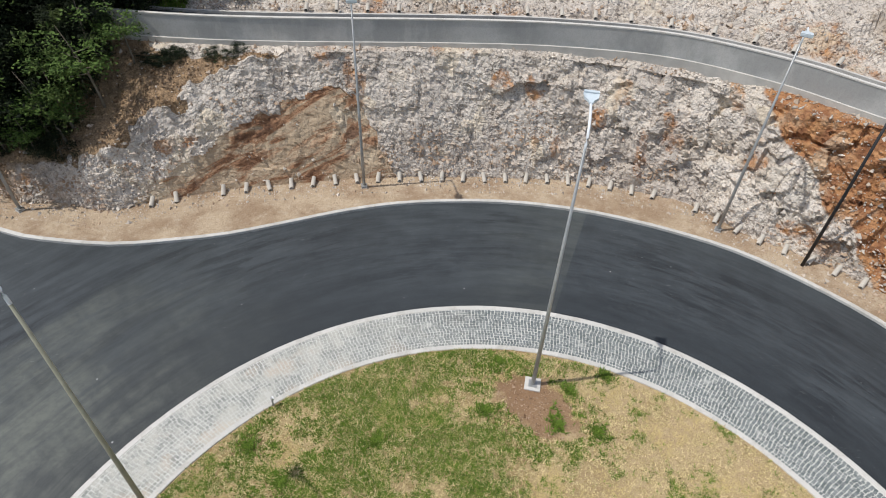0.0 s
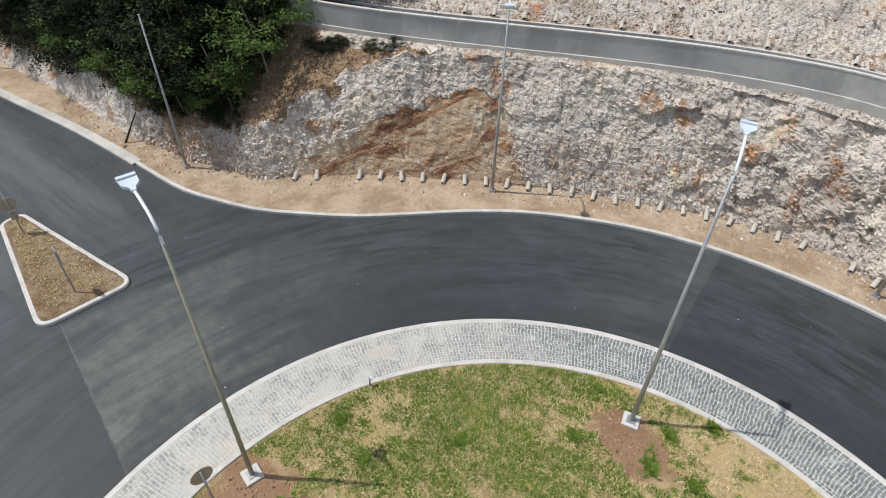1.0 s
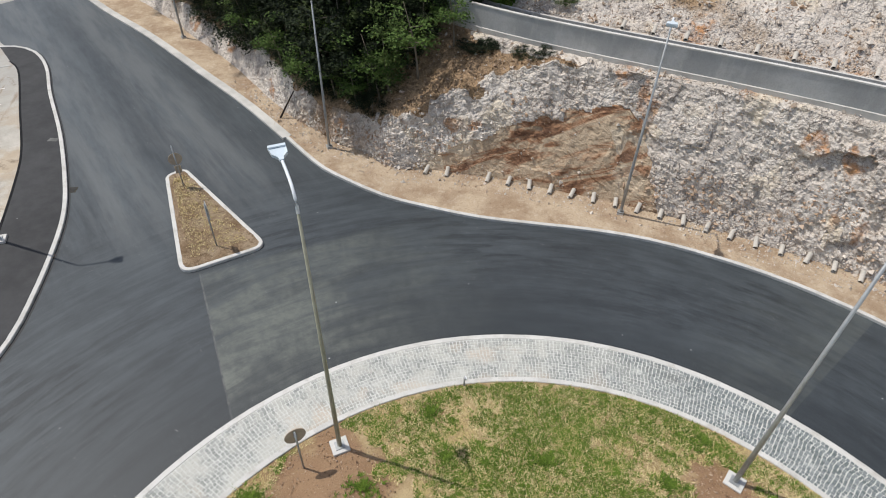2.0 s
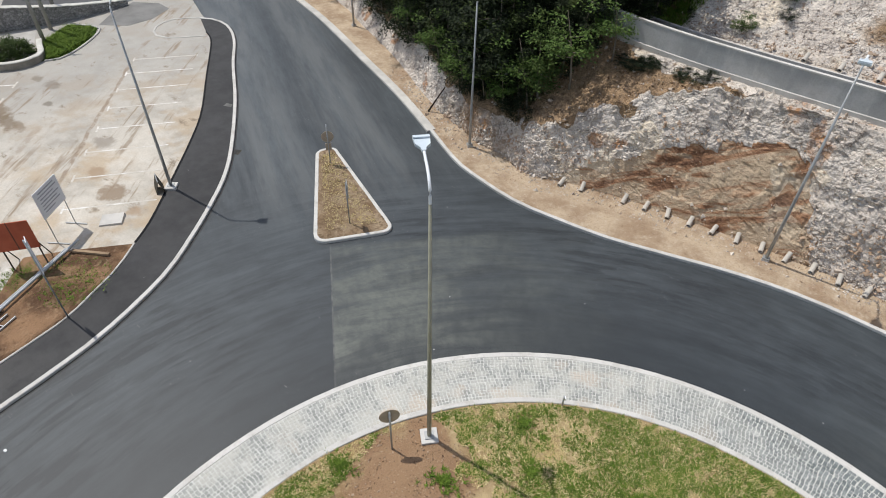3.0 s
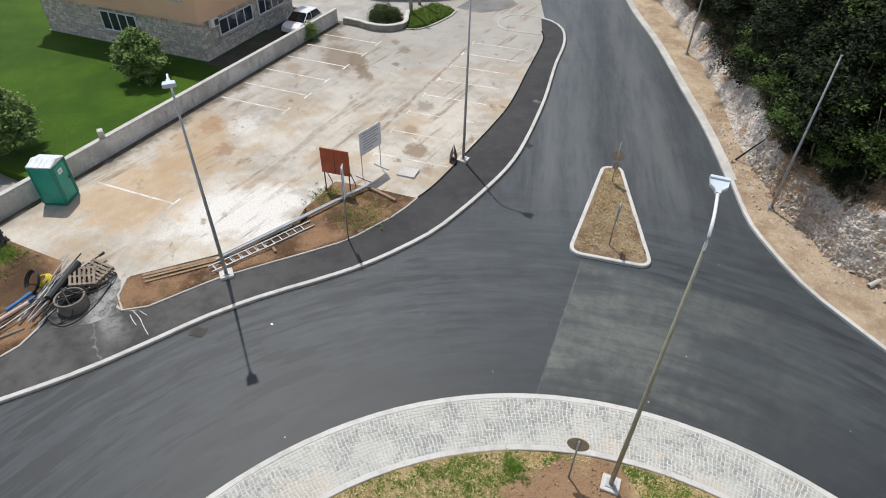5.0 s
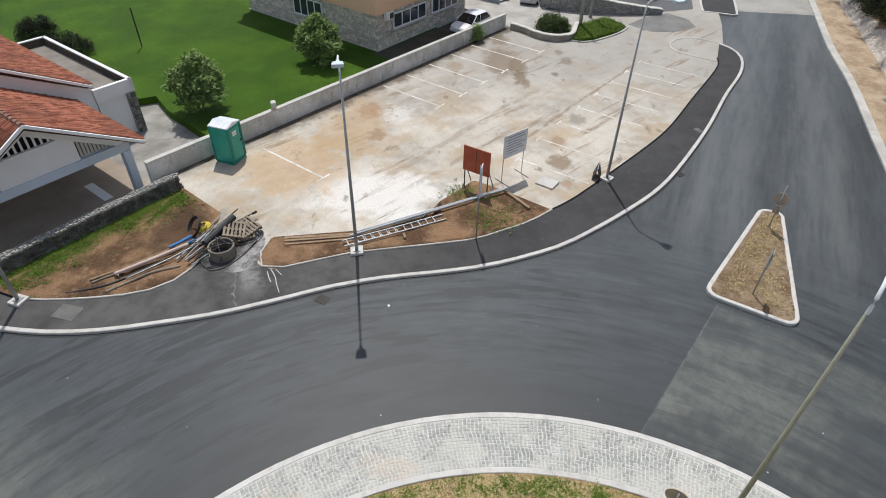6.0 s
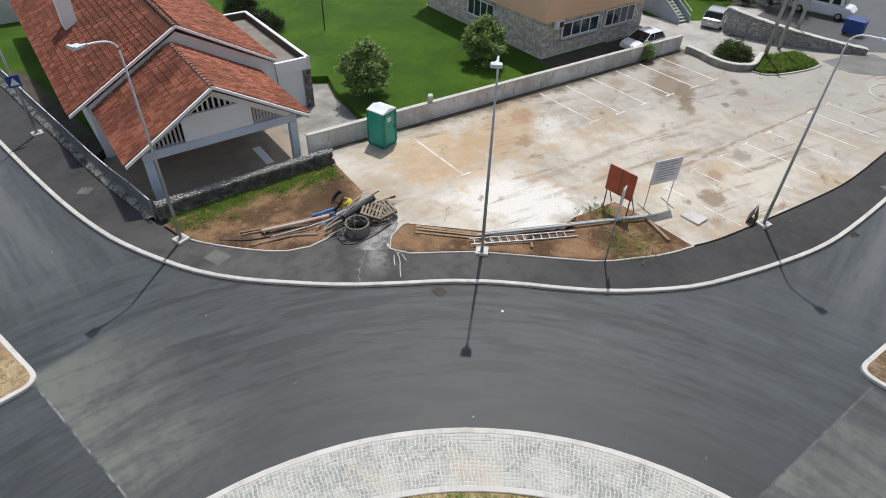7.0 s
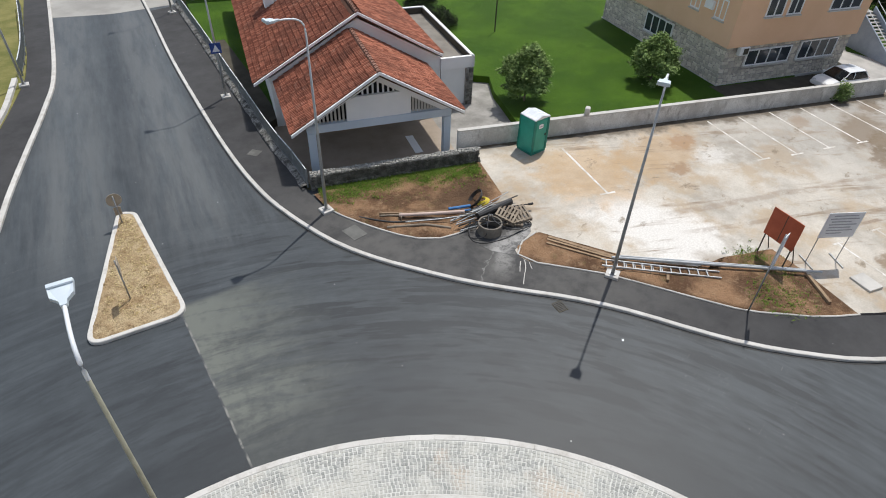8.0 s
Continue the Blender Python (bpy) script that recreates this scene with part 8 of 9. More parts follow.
def stub(p, n, z, r=0.105, length=0.24):
    turn = math.degrees(math.atan2(-n.y, -n.x))
    ob = thing("pipe_stub", "short pale pipe end sticking out of the rubble", "pipe end", "pipe stubs", at=pose(p.x, p.y, z, 0, 24, turn))
    bm = bmesh.new()
    k = 14
    rings = [[bm.verts.new((x, q * math.cos(2 * math.pi * j / k), q * math.sin(2 * math.pi * j / k))) for j in range(k)] for x, q in ((-0.3, r), (length, r), (length, r * 0.78), (length - 0.12, r * 0.78))]
    for a, b in zip(rings, rings[1:]):
        for j in range(k):
            bm.faces.new((a[j], a[(j + 1) % k], b[(j + 1) % k], b[j]))
    bm.faces.new(rings[0][::-1])
    part("tube", bm, STUB, ob)
    # a black disc paints the shade inside the tube
    bm = bmesh.new()
    bm.faces.new([bm.verts.new((length - 0.10, r * 0.78 * math.cos(2 * math.pi * j / k), r * 0.78 * math.sin(2 * math.pi * j / k))) for j in range(k)])
    part("bore", bm, SHADE_BLACK, ob, "black disc for the shade in the bore")
    return ob


first_stub, count = None, 0
for i in range(0, len(base_line), 9):
    p, n = base_line[i], base_nor[i]
    if not -14.6 < p.x < 19.5 or (8 < i % 40 < 12):
        continue
    q = Vector((p.x - n.x * 0.22, p.y - n.y * 0.22))
    if first_stub is None:
        first_stub = stub(q, n, 0.24)
    else:
        copy_thing(first_stub, pose(q.x, q.y, 0.24, 0, 24 + 8 * math.sin(i), math.degrees(math.atan2(-n.y, -n.x)) + 10 * math.sin(i * 3)))
for k in range(14, len(wl) - 6, 2):
    p, n = wl[k], wn2[k]
    if p.x < -8.0:
        continue
    copy_thing(first_stub, pose(p.x + n.x * 3.4, p.y + n.y * 3.4, UPPER_ROAD + 0.25, 0, 20, math.degrees(math.atan2(-n.y, -n.x))))

# dark net pole and fallen branch
tagged(link("net_pole", tubed([(15.9, 19.4, -0.1), (16.0, 19.5, 4.0), (16.05, 19.6, 8.2)], [0.075, 0.065, 0.05], 10), BLACK_PIPE, smooth=True), "black plastic-wrapped pole at the rock foot", "pole")
tagged(link("branch", tubed([(-24.1, 22.0, 0.1), (-23.8, 22.3, 0.8), (-23.4, 22.7, 1.7)], [0.06, 0.05, 0.03], 8), plain("charred branch", (0.02, 0.016, 0.013), (0.05, 0.04, 0.03), 4, 30, 0.9)), "dark bare branch leaning on the bank", "branch")

# ======== vehicles ========
CAR_GLASS = Nodes("car glass", 0.05)
CAR_GLASS.colour((0.012, 0.014, 0.016))
CAR_GLASS = CAR_GLASS.mat
TYRE = plain("tyre rubber", (0.012, 0.012, 0.012), (0.025, 0.025, 0.025), 4, 40, 0.85, 0.1, 0.004, 0.0, True)
RIM = plain("alloy rim", (0.4, 0.4, 0.41), (0.55, 0.55, 0.56), 4, 40, 0.35, 0.02, 0.002, 0.7, True)
LIGHT_GLASS = plain("headlight glass", (0.55, 0.57, 0.6), (0.7, 0.72, 0.75), 4, 40, 0.15, 0.0, 0.001, 0.0, True)
RED_GLASS = plain("tail light", (0.3, 0.01, 0.01), (0.4, 0.02, 0.02), 4, 40, 0.2, 0.0, 0.001, 0.0, True)


def car_paint(name, c):
    n = Nodes(name, 0.28)
    n.local()
    n.colour(n.mix(n.noise(2.0), tuple(v * 0.94 for v in c), c))
    n.bsdf.inputs["Coat Weight"].default_value = 0.6
    return n.mat


def loft(sections):
    """A closed skin over cross sections of (x, half width, [(share of width, z), ...])."""
    bm = bmesh.new()
    prev = None
    for x, half, prof in sections:
        ring = [bm.verts.new((x, half * w, z)) for w, z in prof] + [bm.verts.new((x, -half * w, z)) for w, z in reversed(prof)]
        if prev:
            for k in range(len(ring)):
                j = (k + 1) % len(ring)
                bm.faces.new((prev[k], prev[j], ring[j], ring[k]))
        else:
            bm.faces.new(ring)
        prev = ring
    bm.faces.new(prev[::-1])
    return bm


def car(name, label, m, paint, length, width, height, hood, van=False):
    ob = thing(name, label, "van" if van else "car", "parked vehicles", at=m)
    L, W, H = length, width / 2, height
    belt = H * (0.62 if not van else 0.55)
    low = 0.22
    def sec(x, w, top):
        return (x, W * w, [(0.90, low), (1.0, low + 0.14), (1.0, top - 0.16), (0.93, top - 0.03), (0.55, top)])
    body = part("body", loft([sec(-L / 2, 0.88, belt * 0.92), sec(-L / 2 + 0.15, 0.97, belt), sec(-L * 0.2, 1.0, belt), sec(L * 0.1, 1.0, belt), sec(L / 2 - hood * 0.5, 0.98, belt * 0.93), sec(L / 2 - 0.15, 0.93, belt * 0.78), sec(L / 2, 0.82, belt * 0.66)]), paint, ob, smooth=False)
    front, back = L / 2 - hood, -L / 2 + (0.12 if van else 0.25)
    rake = 0.45 if van else 0.75
    def cab(x, w, z0, z1):
        return (x, W, [(w, z0), (w * 0.97, z0 + (z1 - z0) * 0.5), (w * 0.86, z1 - 0.04), (w * 0.6, z1)])
    part("cabin", loft([cab(back, 0.92, belt - 0.04, belt + 0.05), cab(back + (0.08 if van else 0.35), 0.93, belt - 0.04, H * 0.97), cab(-L * 0.05, 0.94, belt - 0.04, H), cab(front - rake, 0.92, belt - 0.04, H * 0.97), cab(front, 0.90, belt - 0.04, belt + 0.02)]), CAR_GLASS if not van else paint, ob)
    if not van:
        part("roof_panel", loft([(x, W * w, [(1.0, z - 0.05), (1.0, z + 0.005), (0.7, z + 0.03)]) for x, w, z in ((back + 0.25, 0.76, H * 0.95), (-L * 0.12, 0.80, H), (front - rake * 1.05, 0.76, H * 0.965))]), paint, ob)
        for sy in (-1, 1):
            for x0, z0, x1, z1 in ((front - 0.04, belt, front - rake, H - 0.03), (-L * 0.06, belt, -L * 0.08, H - 0.03), (back + 0.02, belt, back + 0.38, H - 0.04)):
                part("pillar", tubed([(x0, sy * W * 0.92, z0), ((x0 + x1) / 2, sy * W * 0.90, (z0 + z1) / 2), (x1, sy * W * 0.80, z1)], 0.035, 6), paint, ob)
    def glass(pts):
        bm = bmesh.new()
        bm.faces.new([bm.verts.new(p) for p in pts])
        made = bmesh.ops.extrude_face_region(bm, geom=list(bm.faces))
        c = Vector((0, 0, belt))
        for v in (g for g in made["geom"] if isinstance(g, bmesh.types.BMVert)):
            v.co += (v.co - c).normalized() * 0.012
        return bm
    g0, g1 = belt + 0.05, H - 0.10
    part("windscreen", glass([(front - 0.02, -W * 0.80, g0), (front - 0.02, W * 0.80, g0), (front - rake * 0.88, W * 0.74, g1 + 0.02), (front - rake * 0.88, -W * 0.74, g1 + 0.02)]), CAR_GLASS, ob)
    part("rear_window", glass([(back + 0.03, -W * 0.78, g0 + 0.03), (back + 0.03, W * 0.78, g0 + 0.03), (back + (0.08 if van else 0.30), W * 0.72, g1), (back + (0.08 if van else 0.30), -W * 0.72, g1)]), CAR_GLASS, ob)
    for sy in (-1, 1):
        for x0, x1 in ((-L * 0.30, -L * 0.06), (-L * 0.03, front - rake * 0.75)) if not van else ((front - 1.1, front - 0.45), (-L * 0.1, L * 0.1)):
            part("side_window", glass([(x0, sy * W * 0.935, g0), (x1, sy * W * 0.935, g0), (x1 - 0.12, sy * W * 0.86, g1), (x0 + 0.1, sy * W * 0.86, g1)]), CAR_GLASS, ob)
        part("headlight", boxed(0.22, 0.30, 0.13, pose(L / 2 - 0.14, sy * W * 0.62, belt * 0.58), 0.03), LIGHT_GLASS, ob)
        part("tail_light", boxed(0.10, 0.22, 0.20, pose(-L / 2 + 0.05, sy * W * 0.72, belt * 0.68), 0.02), RED_GLASS, ob)
        part("mirror", boxed(0.10, 0.18, 0.12, pose(front - 0.25, sy * (W + 0.06), belt + 0.02), 0.03), paint, ob)
        for wx in (-L * 0.30, L * 0.31):
            bm = bmesh.new()
            bmesh.ops.create_cone(bm, cap_ends=True, segments=24, radius1=0.31, radius2=0.31, depth=0.2, matrix=pose(wx, sy * (W - 0.10), 0.31, 90, 0, 0))
            wheel = part("wheel", bm, TYRE, ob, "black tyre")
            bm = bmesh.new()
            bmesh.ops.create_cone(bm, cap_ends=True, segments=20, radius1=0.20, radius2=0.20, depth=0.22, matrix=pose(wx, sy * (W - 0.10), 0.31, 90, 0, 0))
            part("rim", bm, RIM, wheel)
    part("bumper", boxed(0.12, width * 0.86, 0.18, pose(L / 2 - 0.03, 0, 0.26), 0.04), paint, ob)
    part("bumper", boxed(0.12, width * 0.86, 0.20, pose(-L / 2 + 0.03, 0, 0.26), 0.04), paint if not van else DARK_STRIP, ob)
    part("plate", boxed(0.02, 0.48, 0.10, pose(-L / 2 - 0.04, 0, 0.45)), WHITE_PAINT, ob)
    return ob


hu_turn = math.degrees(math.atan2(HU.y, HU.x))
car("car", "white hatchback parked between wall and office building", pose(-48.6, -0.8, 0.062, 0, 0, hu_turn + 180), car_paint("white car paint", (0.82, 0.83, 0.84)), 3.75, 1.66, 1.27, 0.95)
car("car", "silver estate car parked by the stone wall", pose(-56.9, 4.6, 0.1, 0, 0, 165), car_paint("silver car paint", (0.42, 0.44, 0.46)), 3.8, 1.65, 1.42, 0.9)
car("van", "white panel van parked beyond the stone wall", pose(-64.0, 13.6, 0.1, 0, 0, 68), car_paint("white van paint", (0.74, 0.75, 0.76)), 5.4, 1.95, 2.2, 0.8, True)

# ======== beyond the car park ========


def rough_wall(name, points, width, heights, mat, label, coping):
    """A wall along a line whose height runs from the first to the second value, with a pale capping."""
    ob = thing(name, label, "wall", kind="structure")
    line = curve(points, 0.35)
    nor = sides_of(line)
    for key, half, bottom, lift, use in (("wall_body", width / 2, None, -0.07, mat), ("coping", width / 2 + 0.04, -0.07, 0.0, coping)):
        bm = bmesh.new()
        prev = None
        for k, (p, n) in enumerate(zip(line, nor)):
            h = heights[0] + (heights[1] - heights[0]) * k / (len(line) - 1) + 0.04 * noise.noise((k * 0.7, 0, 3))
            low = 0.0 if bottom is None else h + bottom + 0.002
            wob = 0.03 * noise.noise((k * 0.9, half, 7))
            ring = [bm.verts.new((*(p + n * u), z)) for u, z in ((-half - wob, low), (-half - wob, h + lift - 0.03), (-half + 0.04, h + lift), (half - 0.04, h + lift), (half + wob, h + lift - 0.03), (half + wob, low))]
            if prev:
                for i in range(5):
                    bm.faces.new((prev[i], prev[i + 1], ring[i + 1], ring[i]))
            else:
                bm.faces.new(ring)
            prev = ring
        bm.faces.new(prev[::-1])
        part(key, bm, use, ob)
    return ob


def masonry(dark=(0.24, 0.24, 0.23), light=(0.58, 0.57, 0.55), scale=7.0):
    n = Nodes("grey broken-stone masonry", 0.95)
    warp = n.mix(0.10, n.place, n.add("ShaderNodeTexNoise").outputs["Color"])
    edge = n.cells(scale, "DISTANCE_TO_EDGE", "Distance", warp)
    tone = n.cells(scale, "F1", "Color", warp)
    c = n.mix(tone, dark, light)
    c = n.mix(n.step(n.noise(1.2, 4, 0.6), 0.45, 0.65, 0, 0.4), c, (0.36, 0.35, 0.32))
    n.colour(n.mix(n.step(edge, 0.02, 0.10, 0.7, 0.0), c, (0.12, 0.118, 0.11)))
    return n.bump(n.math("ADD", n.step(edge, 0.0, 0.15), n.noise(18, 3, 0.7)), 0.9, 0.05).mat


PALE_CAP = plain("pale weathered capping", (0.44, 0.43, 0.39), (0.66, 0.645, 0.60), 2.0, 18, 0.92, 0.4, 0.02)
rough_wall("wall_3", [(-55.2, 5.3), (-54.4, 7.4), (-53.9, 10.0), (-53.9, 13.0), (-54.4, 15.8)], 0.5, (2.1, 0.55), masonry(), "grey broken-stone retaining wall that falls to one end", PALE_CAP)
rough_wall("wall_4", [(-48.9, 2.5), (-48.3, 3.4), (-47.0, 4.7), (-46.6, 6.0), (-47.2, 7.2), (-48.6, 7.6), (-49.8, 7.9)], 0.30, (0.62, 0.62), plain("brown-grey old render", (0.20, 0.185, 0.155), (0.40, 0.37, 0.32), 1.4, 14, 0.95, 0.5, 0.03), "low curved planter wall with a pale capping", PALE_CAP)
slab("grass_bed", [(-47.0, 7.0), (-46.5, 7.8), (-47.0, 9.0), (-49.0, 11.2), (-50.6, 12.1), (-52.6, 10.6), (-50.2, 8.0)], 0.0, 0.16, LAWN, "small grassy bed at the end of the car park", "grass bed")
kerb_line("edging", [(-46.8, 7.2), (-46.5, 7.9), (-47.0, 9.1), (-49.0, 11.3), (-50.7, 12.2), (-52.6, 10.7)], 0.14, 0.0, 0.19, GUTTER, "stone edging of the grassy bed")
slab("yard", [(-51.2, 12.4), (-53.2, 14.2), (-54.6, 16.4), (-53.0, 17.9), (-51.2, 18.0), (-49.8, 16.0), (-49.6, 14.0)], 0.0, 0.106, plain("worn grey asphalt", (0.15, 0.148, 0.142), (0.24, 0.236, 0.226), 0.7, 14, 0.88, 0.3), "dark asphalt patch in the yard", "yard")
slab("yard", [(-54.9, 5.8), (-80, 8), (-80, 24), (-56, 19), (-54.8, 15.8)], 0.0, 0.103, UPPER_ASPHALT, "grey asphalt yard behind the stone wall", "yard")
GRASS_BED = [(-46.8, 7.4), (-46.7, 7.9), (-47.2, 9.0), (-49.0, 11.0), (-50.6, 11.9), (-52.3, 10.6), (-50.2, 8.2)]


def inside(px, py, ring):
    hit = False
    for (ax, ay), (bx, by) in zip(ring, ring[1:] + ring[:1]):
        if (ay > py) != (by > py) and px < ax + (py - ay) / (by - ay) * (bx - ax):
            hit = not hit
    return hit


bed_tufts = []
while len(bed_tufts) < 2600:
    px, py = g_rnd.uniform(-52.5, -46.5), g_rnd.uniform(7.3, 12.0)
    if inside(px, py, GRASS_BED):
        bed_tufts.append((px, py, 0.15, 0.12, g_rnd.uniform(0.12, 0.42), 6))
tagged(new("grass", blade_mesh("grass", bed_tufts, GRASS, 8)), "long weedy grass in the small bed", "grass", kind="stuff")


def bush(name, label, x, y, z, rx, ry, h, mat, seed, clumps=120, size=0.10):
    r = random.Random(seed)
    ob = thing(name, label, "bush", at=pose(x, y, z))
    bm = bmesh.new()
    for k in range(6):
        a = k * 1.05
        tube(bm, [(0, 0, -0.05), (rx * 0.3 * math.cos(a), ry * 0.3 * math.sin(a), h * 0.4), (rx * 0.6 * math.cos(a), ry * 0.6 * math.sin(a), h * 0.7)], [0.03, 0.022, 0.01], 5)
    part("stems", bm, BARK, ob)
    centres = []
    for k in range(clumps):
        a, t = r.uniform(0, 6.283), r.random()
        d = math.sqrt(t)
        hz = h * (1 - 0.75 * t * t) * r.uniform(0.25, 0.92)
        centres.append((rx * d * math.cos(a) * 0.9, ry * d * math.sin(a) * 0.9, hz))
    v, f = leaves(centres, 60, 0.16, size, seed)
    v[:, 2] = np.maximum(v[:, 2], 0.02)
    c = new("foliage", crown_mesh("foliage", v, f, mat))
    c.parent = ob
    return ob


bush("bush", "dense rounded green bush in the planter", -49.2, 5.9, 0.1, 1.25, 1.35, 1.35, LEAF_BUSH, 51)
bush("bush", "small green weed bush at the concrete wall", -45.9, -0.25, 0.1, 0.55, 0.45, 1.35, LEAF_LAWN, 52, 45)
bush("bush", "dark rounded shrub on the lawn behind the house", -42.6, -33.4, 0.05, 1.8, 1.5, 1.7, LEAF_DARK, 53)
bush("bush", "dark rounded shrub at the lawn edge", -39.6, -29.2, 0.05, 1.9, 1.6, 1.6, LEAF_DARK, 54)

POLE_GREY = plain("weathered grey pole", (0.28, 0.27, 0.25), (0.44, 0.43, 0.40), 3, 25, 0.9, 0.3, 0.01, 0.0, True)
for x, y, lean in ((-50.3, 8.25, 0.25), (-52.6, 9.4, -0.2), (-54.95, 10.6, 0.3)):
    ob = thing("utility_pole", "tall weathered grey utility pole", "utility pole", "utility poles", at=pose(x, y, 0.1))
    part("pole", tubed([(0, 0, -0.2), (lean * 0.4, 0, 3.5), (lean, 0.1, 7.6)], [0.15, 0.13, 0.09], 10), POLE_GREY, ob, smooth=True)
    part("cross_arm", boxed(1.1, 0.08, 0.1, pose(lean, 0.1, 7.2, 0, 0, 60), 0.01), OLD_TIMBER, ob)
ob = thing("waste_container", "dark blue metal waste container in the yard", "container", at=pose(-59.0, 15.5, 0.1, 0, 0, 65))
part("body", boxed(1.5, 0.95, 1.0, pose(0, 0, 0.15), 0.05), SIGN_BLUE, ob)
part("lid", boxed(1.5, 0.95, 0.10, pose(0, 0, 1.16, 5, 0, 0), 0.03), SIGN_BLUE, ob)
for sx in (-0.6, 0.6):
    part("wheel", boxed(0.08, 0.6, 0.14, pose(sx, 0, 0.0), 0.03), TYRE, ob)
tagged(link("lawn_lamp", tubed([(-41.9, -25.1, 0), (-41.9, -25.1, 2.9)], 0.05, 8), DARK_STRIP), "slim dark lamp post on the lawn", "lamp post")

# outside stair beside the office building
# the darker blue puts shade on the cheek walls into their colour
STAIR_SHADE_BLUE = plain("shaded stair blue", (0.24, 0.29, 0.36), (0.34, 0.39, 0.47), 1.2, 15, 0.8, 0.2)
ob = thing("outside_stair", "outside stair with shade-blue cheeks, pale treads and a rail", "stair", at=pose(-55.87, 1.95, 0.1, 0, 0, math.degrees(math.atan2(-0.76, -0.65))))
for k in range(14):
    part("step", boxed(0.30, 1.2, 0.06, pose(0.15 + k * 0.29, 0, 0.12 + k * 0.175)), PAVING, ob)
for sy in (-0.68, 0.68):
    bm = bmesh.new()
    pts = [(-0.1, -0.1), (4.3, 2.35 if sy < 0 else -0.1), (4.3, 3.0), (-0.1, 0.55)]
    a = [bm.verts.new((x, sy - 0.06, z)) for x, z in pts]
    b = [bm.verts.new((x, sy + 0.06, z)) for x, z in pts]
    bm.faces.new(a)
    bm.faces.new(b[::-1])
    for k in range(4):
        j = (k + 1) % 4
        bm.faces.new((a[k], b[k], b[j], a[j]))
    part("cheek_wall", bm, STAIR_SHADE_BLUE, ob, "cheek wall with shade in its blue")
    part("handrail", tubed([(-0.1, sy, 0.95), (4.3, sy, 3.4)], 0.03, 8), WHITE_PAINT, ob)
part("landing", boxed(1.6, 1.5, 0.18, pose(5.0, 0, 2.4), 0.01), PAVING, ob)
part("landing_post", boxed(0.25, 0.25, 2.4, pose(5.5, 0, 0)), BLUE_GREY, ob)

# grey outbuilding behind the lawn and the pale stone cap on the long wall
ob = thing("shed", "small grey outbuilding behind the house", "shed", at=pose(-34.2, -50.6, 0, 0, 0, hu_turn))
part("wall", boxed(4.5, 5.0, 2.5, pose(0, 0, 0)), WALL_CONCRETE, ob)
part("roof", boxed(4.9, 5.4, 0.18, pose(0, 0, 2.5, 2, 0, 0), 0.02), UPPER_ASPHALT, ob, "flat dark roof")
part("door", boxed(1.0, 0.06, 2.0, pose(-1.0, 2.52, 0.05)), DARK_WOOD, ob)
tagged(link("wall_stone", boxed(0.45, 0.30, 0.42, pose(-30.85, -11.72, 1.2, 0, 0, 20), 0.08), KERB), "pale stone block on top of the wall", "stone block")

tagged(link("paper_scrap", boxed(0.11, 0.08, 0.010, pose(-16.62, -3.1, 0.003, 0, 0, 25), 0.003), BOARD_WHITE), "scrap of white paper lying on the road", "scrap")

# dry tufts and pebbles on the traffic islands and verge
tri_tufts = []
for corners, n in ((TRI_A, 1500), (TRI_B, 1100)):
    c = [Vector(p) for p in corners]
    for k in range(n):
        a, b = g_rnd.random(), g_rnd.random()
        p = c[0].lerp(c[3], a).lerp(c[1].lerp(c[2], a), 0.06 + 0.88 * b)
        mid = sum(c, Vector((0, 0))) / 4
        p = mid + (p - mid) * 0.86
        tri_tufts.append((p.x, p.y, 0.17, 0.07, g_rnd.uniform(0.03, 0.08), 3))
tagged(new("dry_grass", blade_mesh("dry_grass", tri_tufts, STRAW, 9)), "dry grass litter on the traffic islands", "grass", kind="stuff")

# ======== facing stones, last ========
wall_turn = math.degrees(math.atan2((SB - SA).y, (SB - SA).x))
dry_kinds = [stone_mesh("stone", 1.0, 1.0, 0.06, 900 + k) for k in range(6)]
dry_tops = [me.copy() for me in dry_kinds]
COPING_STONE = plain("pale weathered coping stone", (0.17, 0.17, 0.155), (0.50, 0.49, 0.455), 7.0, 40, 0.95, 0.7, 0.03)
w_rnd = random.Random(12)
length, z = (SB - SA).length, 0.02
small_stones, wall_frame = [], Matrix.Translation((*SA, 0)) @ pose(0, 0, 0, 0, 0, wall_turn)
while z < 0.80:
    tall = w_rnd.uniform(0.07, 0.12)
    a = 0.0
    while a < length:
        wide = w_rnd.uniform(0.08, 0.24)
        small_stones.append(("stone", wall_frame @ Matrix.Translation((a + wide / 2, -0.15 - w_rnd.uniform(0, 0.03), z + tall / 2 + w_rnd.uniform(-0.02, 0.02))) @ pose(0, 0, 0, 0, w_rnd.uniform(-14, 14), 180) @ Matrix.Diagonal((wide, 1.1, tall * w_rnd.uniform(0.85, 1.2), 1))))
        a += wide
    z += tall
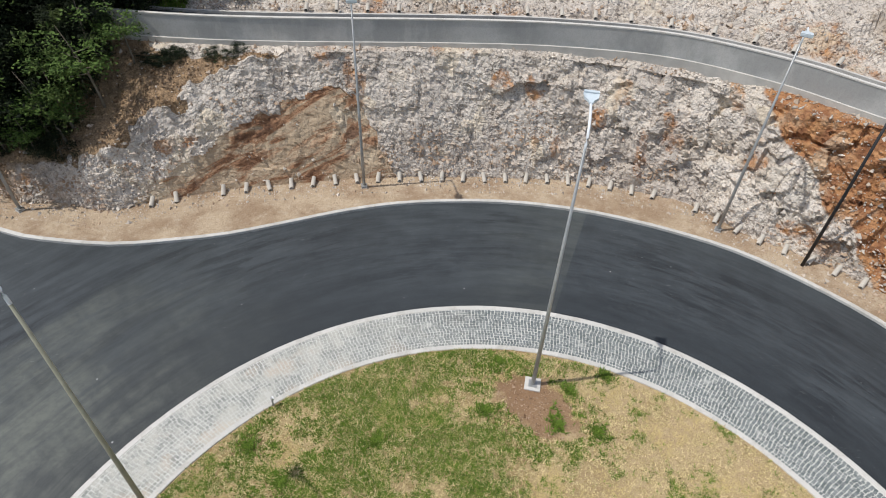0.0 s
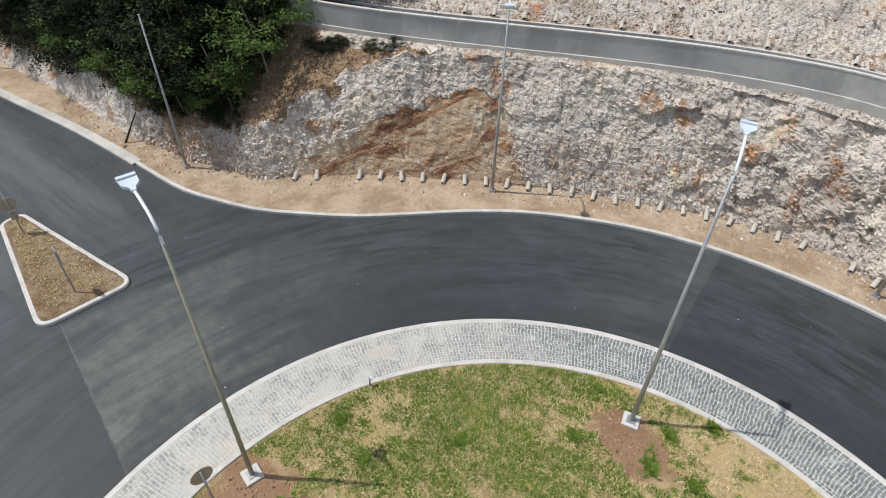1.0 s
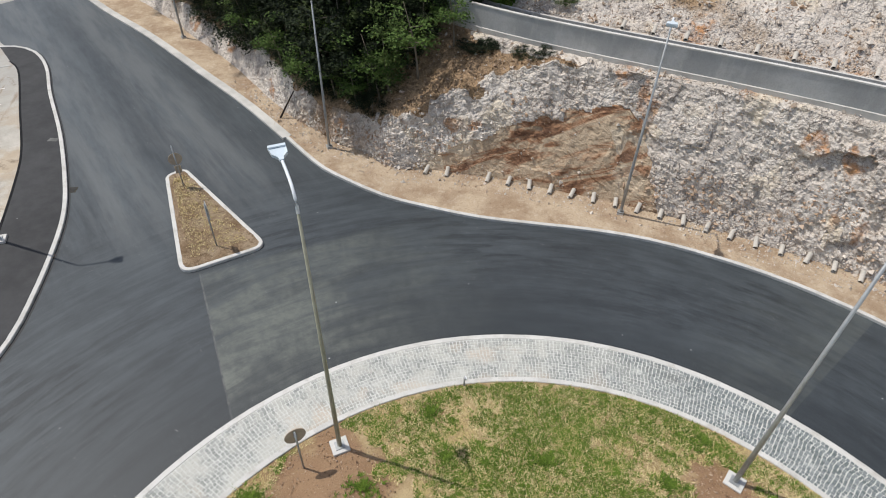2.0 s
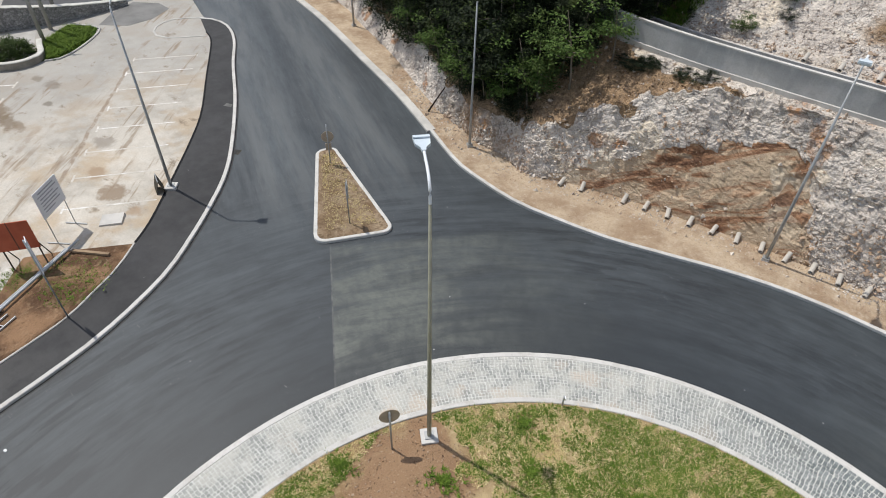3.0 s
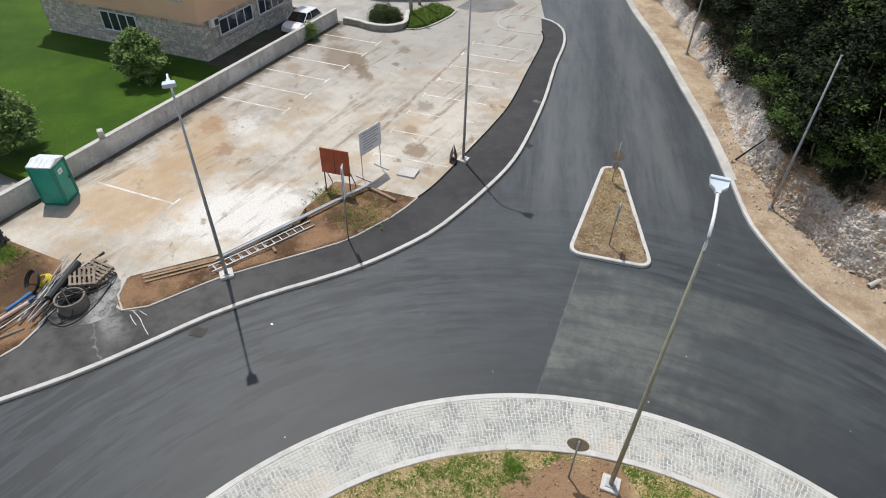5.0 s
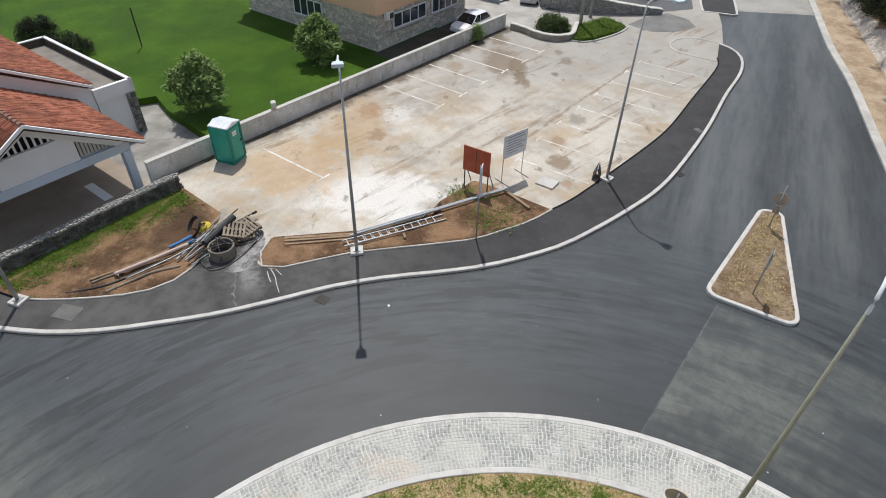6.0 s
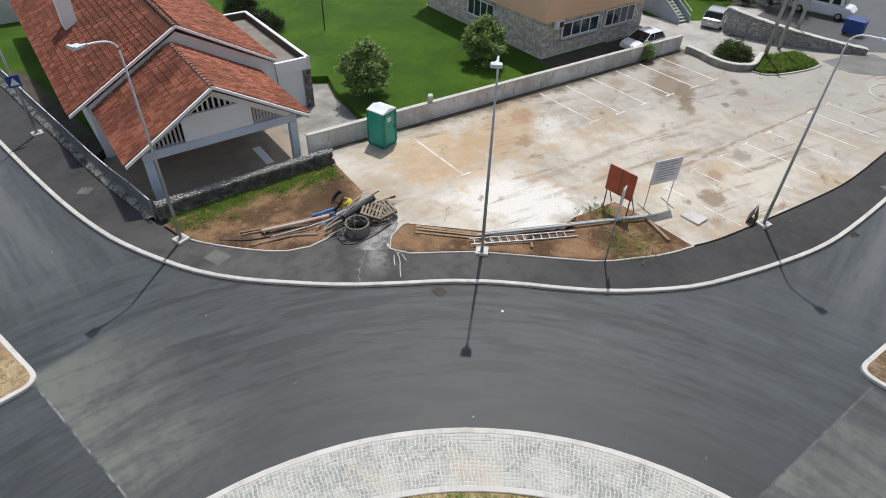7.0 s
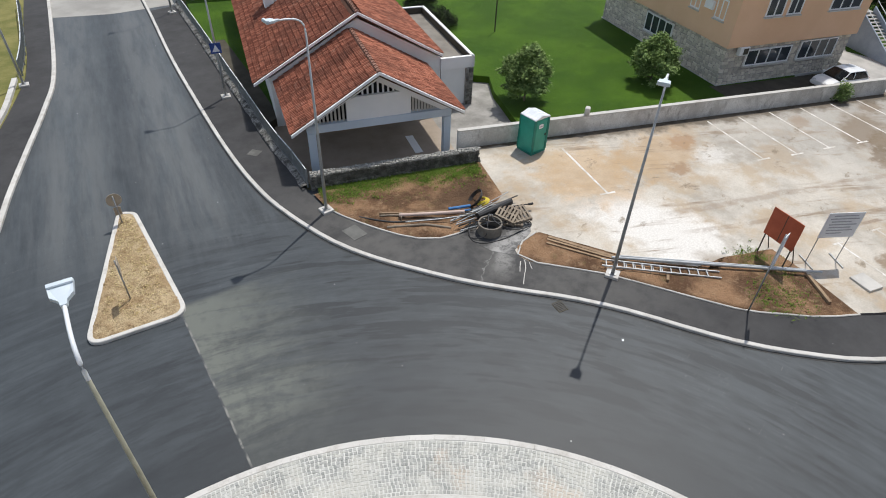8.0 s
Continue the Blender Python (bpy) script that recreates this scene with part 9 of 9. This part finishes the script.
for off in (-0.15, -0.05, 0.05, 0.15):
    a = 0.0
    while a < length:
        wide = w_rnd.uniform(0.10, 0.22)
        small_stones.append(("coping_stone", wall_frame @ Matrix.Translation((a + wide / 2, off + w_rnd.uniform(-0.02, 0.02), 0.81 + w_rnd.uniform(-0.02, 0.03))) @ pose(0, 0, 0, 90 + w_rnd.uniform(-12, 12), 0, 0) @ pose(0, 0, 0, 0, w_rnd.uniform(-20, 20), 0) @ Matrix.Diagonal((wide, 1.2, 0.11, 1))))
        a += wide
jverts, jfaces = [], []
for k, (name, m) in enumerate(small_stones):
    me = w_rnd.choice(dry_kinds)
    mat = COPING_STONE if name == "coping_stone" else DRY_STONE
    if k < 150 or (name == "coping_stone" and k % 3 == 0):
        me = dry_tops[dry_kinds.index(me)] if name == "coping_stone" else me
        placed_piece(name, me, mat, stone_wall, m)
    else:
        at = len(jverts)
        jverts += [tuple(m @ v.co) for v in me.vertices]
        jfaces += [(tuple(at + q for q in p.vertices), name) for p in me.polygons]
me = bpy.data.meshes.new("small_stones")
me.from_pydata(jverts, [], [f for f, _ in jfaces])
me.materials.append(DRY_STONE)
me.materials.append(COPING_STONE)
me.polygons.foreach_set("material_index", [1 if name == "coping_stone" else 0 for _, name in jfaces])
ob = new("small_stones", me)
ob.parent = stone_wall
tagged(ob, kind="stuff")
stone_facing(stone_storey, True, 11.1, 2.75, OPENINGS_FRONT, 170, 4)
stone_facing(stone_storey, False, 14.8, 2.75, OPENINGS_SIDE, 130, 7)
for low, high, y0, y1, roof, singles in (((-4.4, 2.76), (0, 5.36), -0.7, 5.7, porch_roof, 290), ((4.4, 2.84), (0, 5.36), -0.7, 5.7, porch_roof, 0),
                                         ((-5.5, 2.86), (0.45, 6.18), 5.5, 27, main_roof, 0), ((5.4, 3.42), (0.45, 6.18), 5.5, 27, main_roof, 0)):
    roof_plane(roof, low, high, y0, y1, singles)
RIDGE = plain("mortared ridge tiles", (0.19, 0.085, 0.06), (0.36, 0.22, 0.165), 3.0, 18, 0.92, 0.4, 0.02)
for x, z, y0, y1, roof in ((0, 5.40, -0.75, 5.5, porch_roof), (0.45, 6.22, 5.45, 27, main_roof)):
    cap = tile_mesh("ridge_tile", 0.30, 0.36)
    cap.materials.clear()
    cap.materials.append(RIDGE)
    for k in range(int((y1 - y0) / 0.36)):
        placed_piece("ridge_tile", cap, RIDGE, roof, HOUSE @ Matrix.Translation((x, y0 + k * 0.36, z - 0.06)))
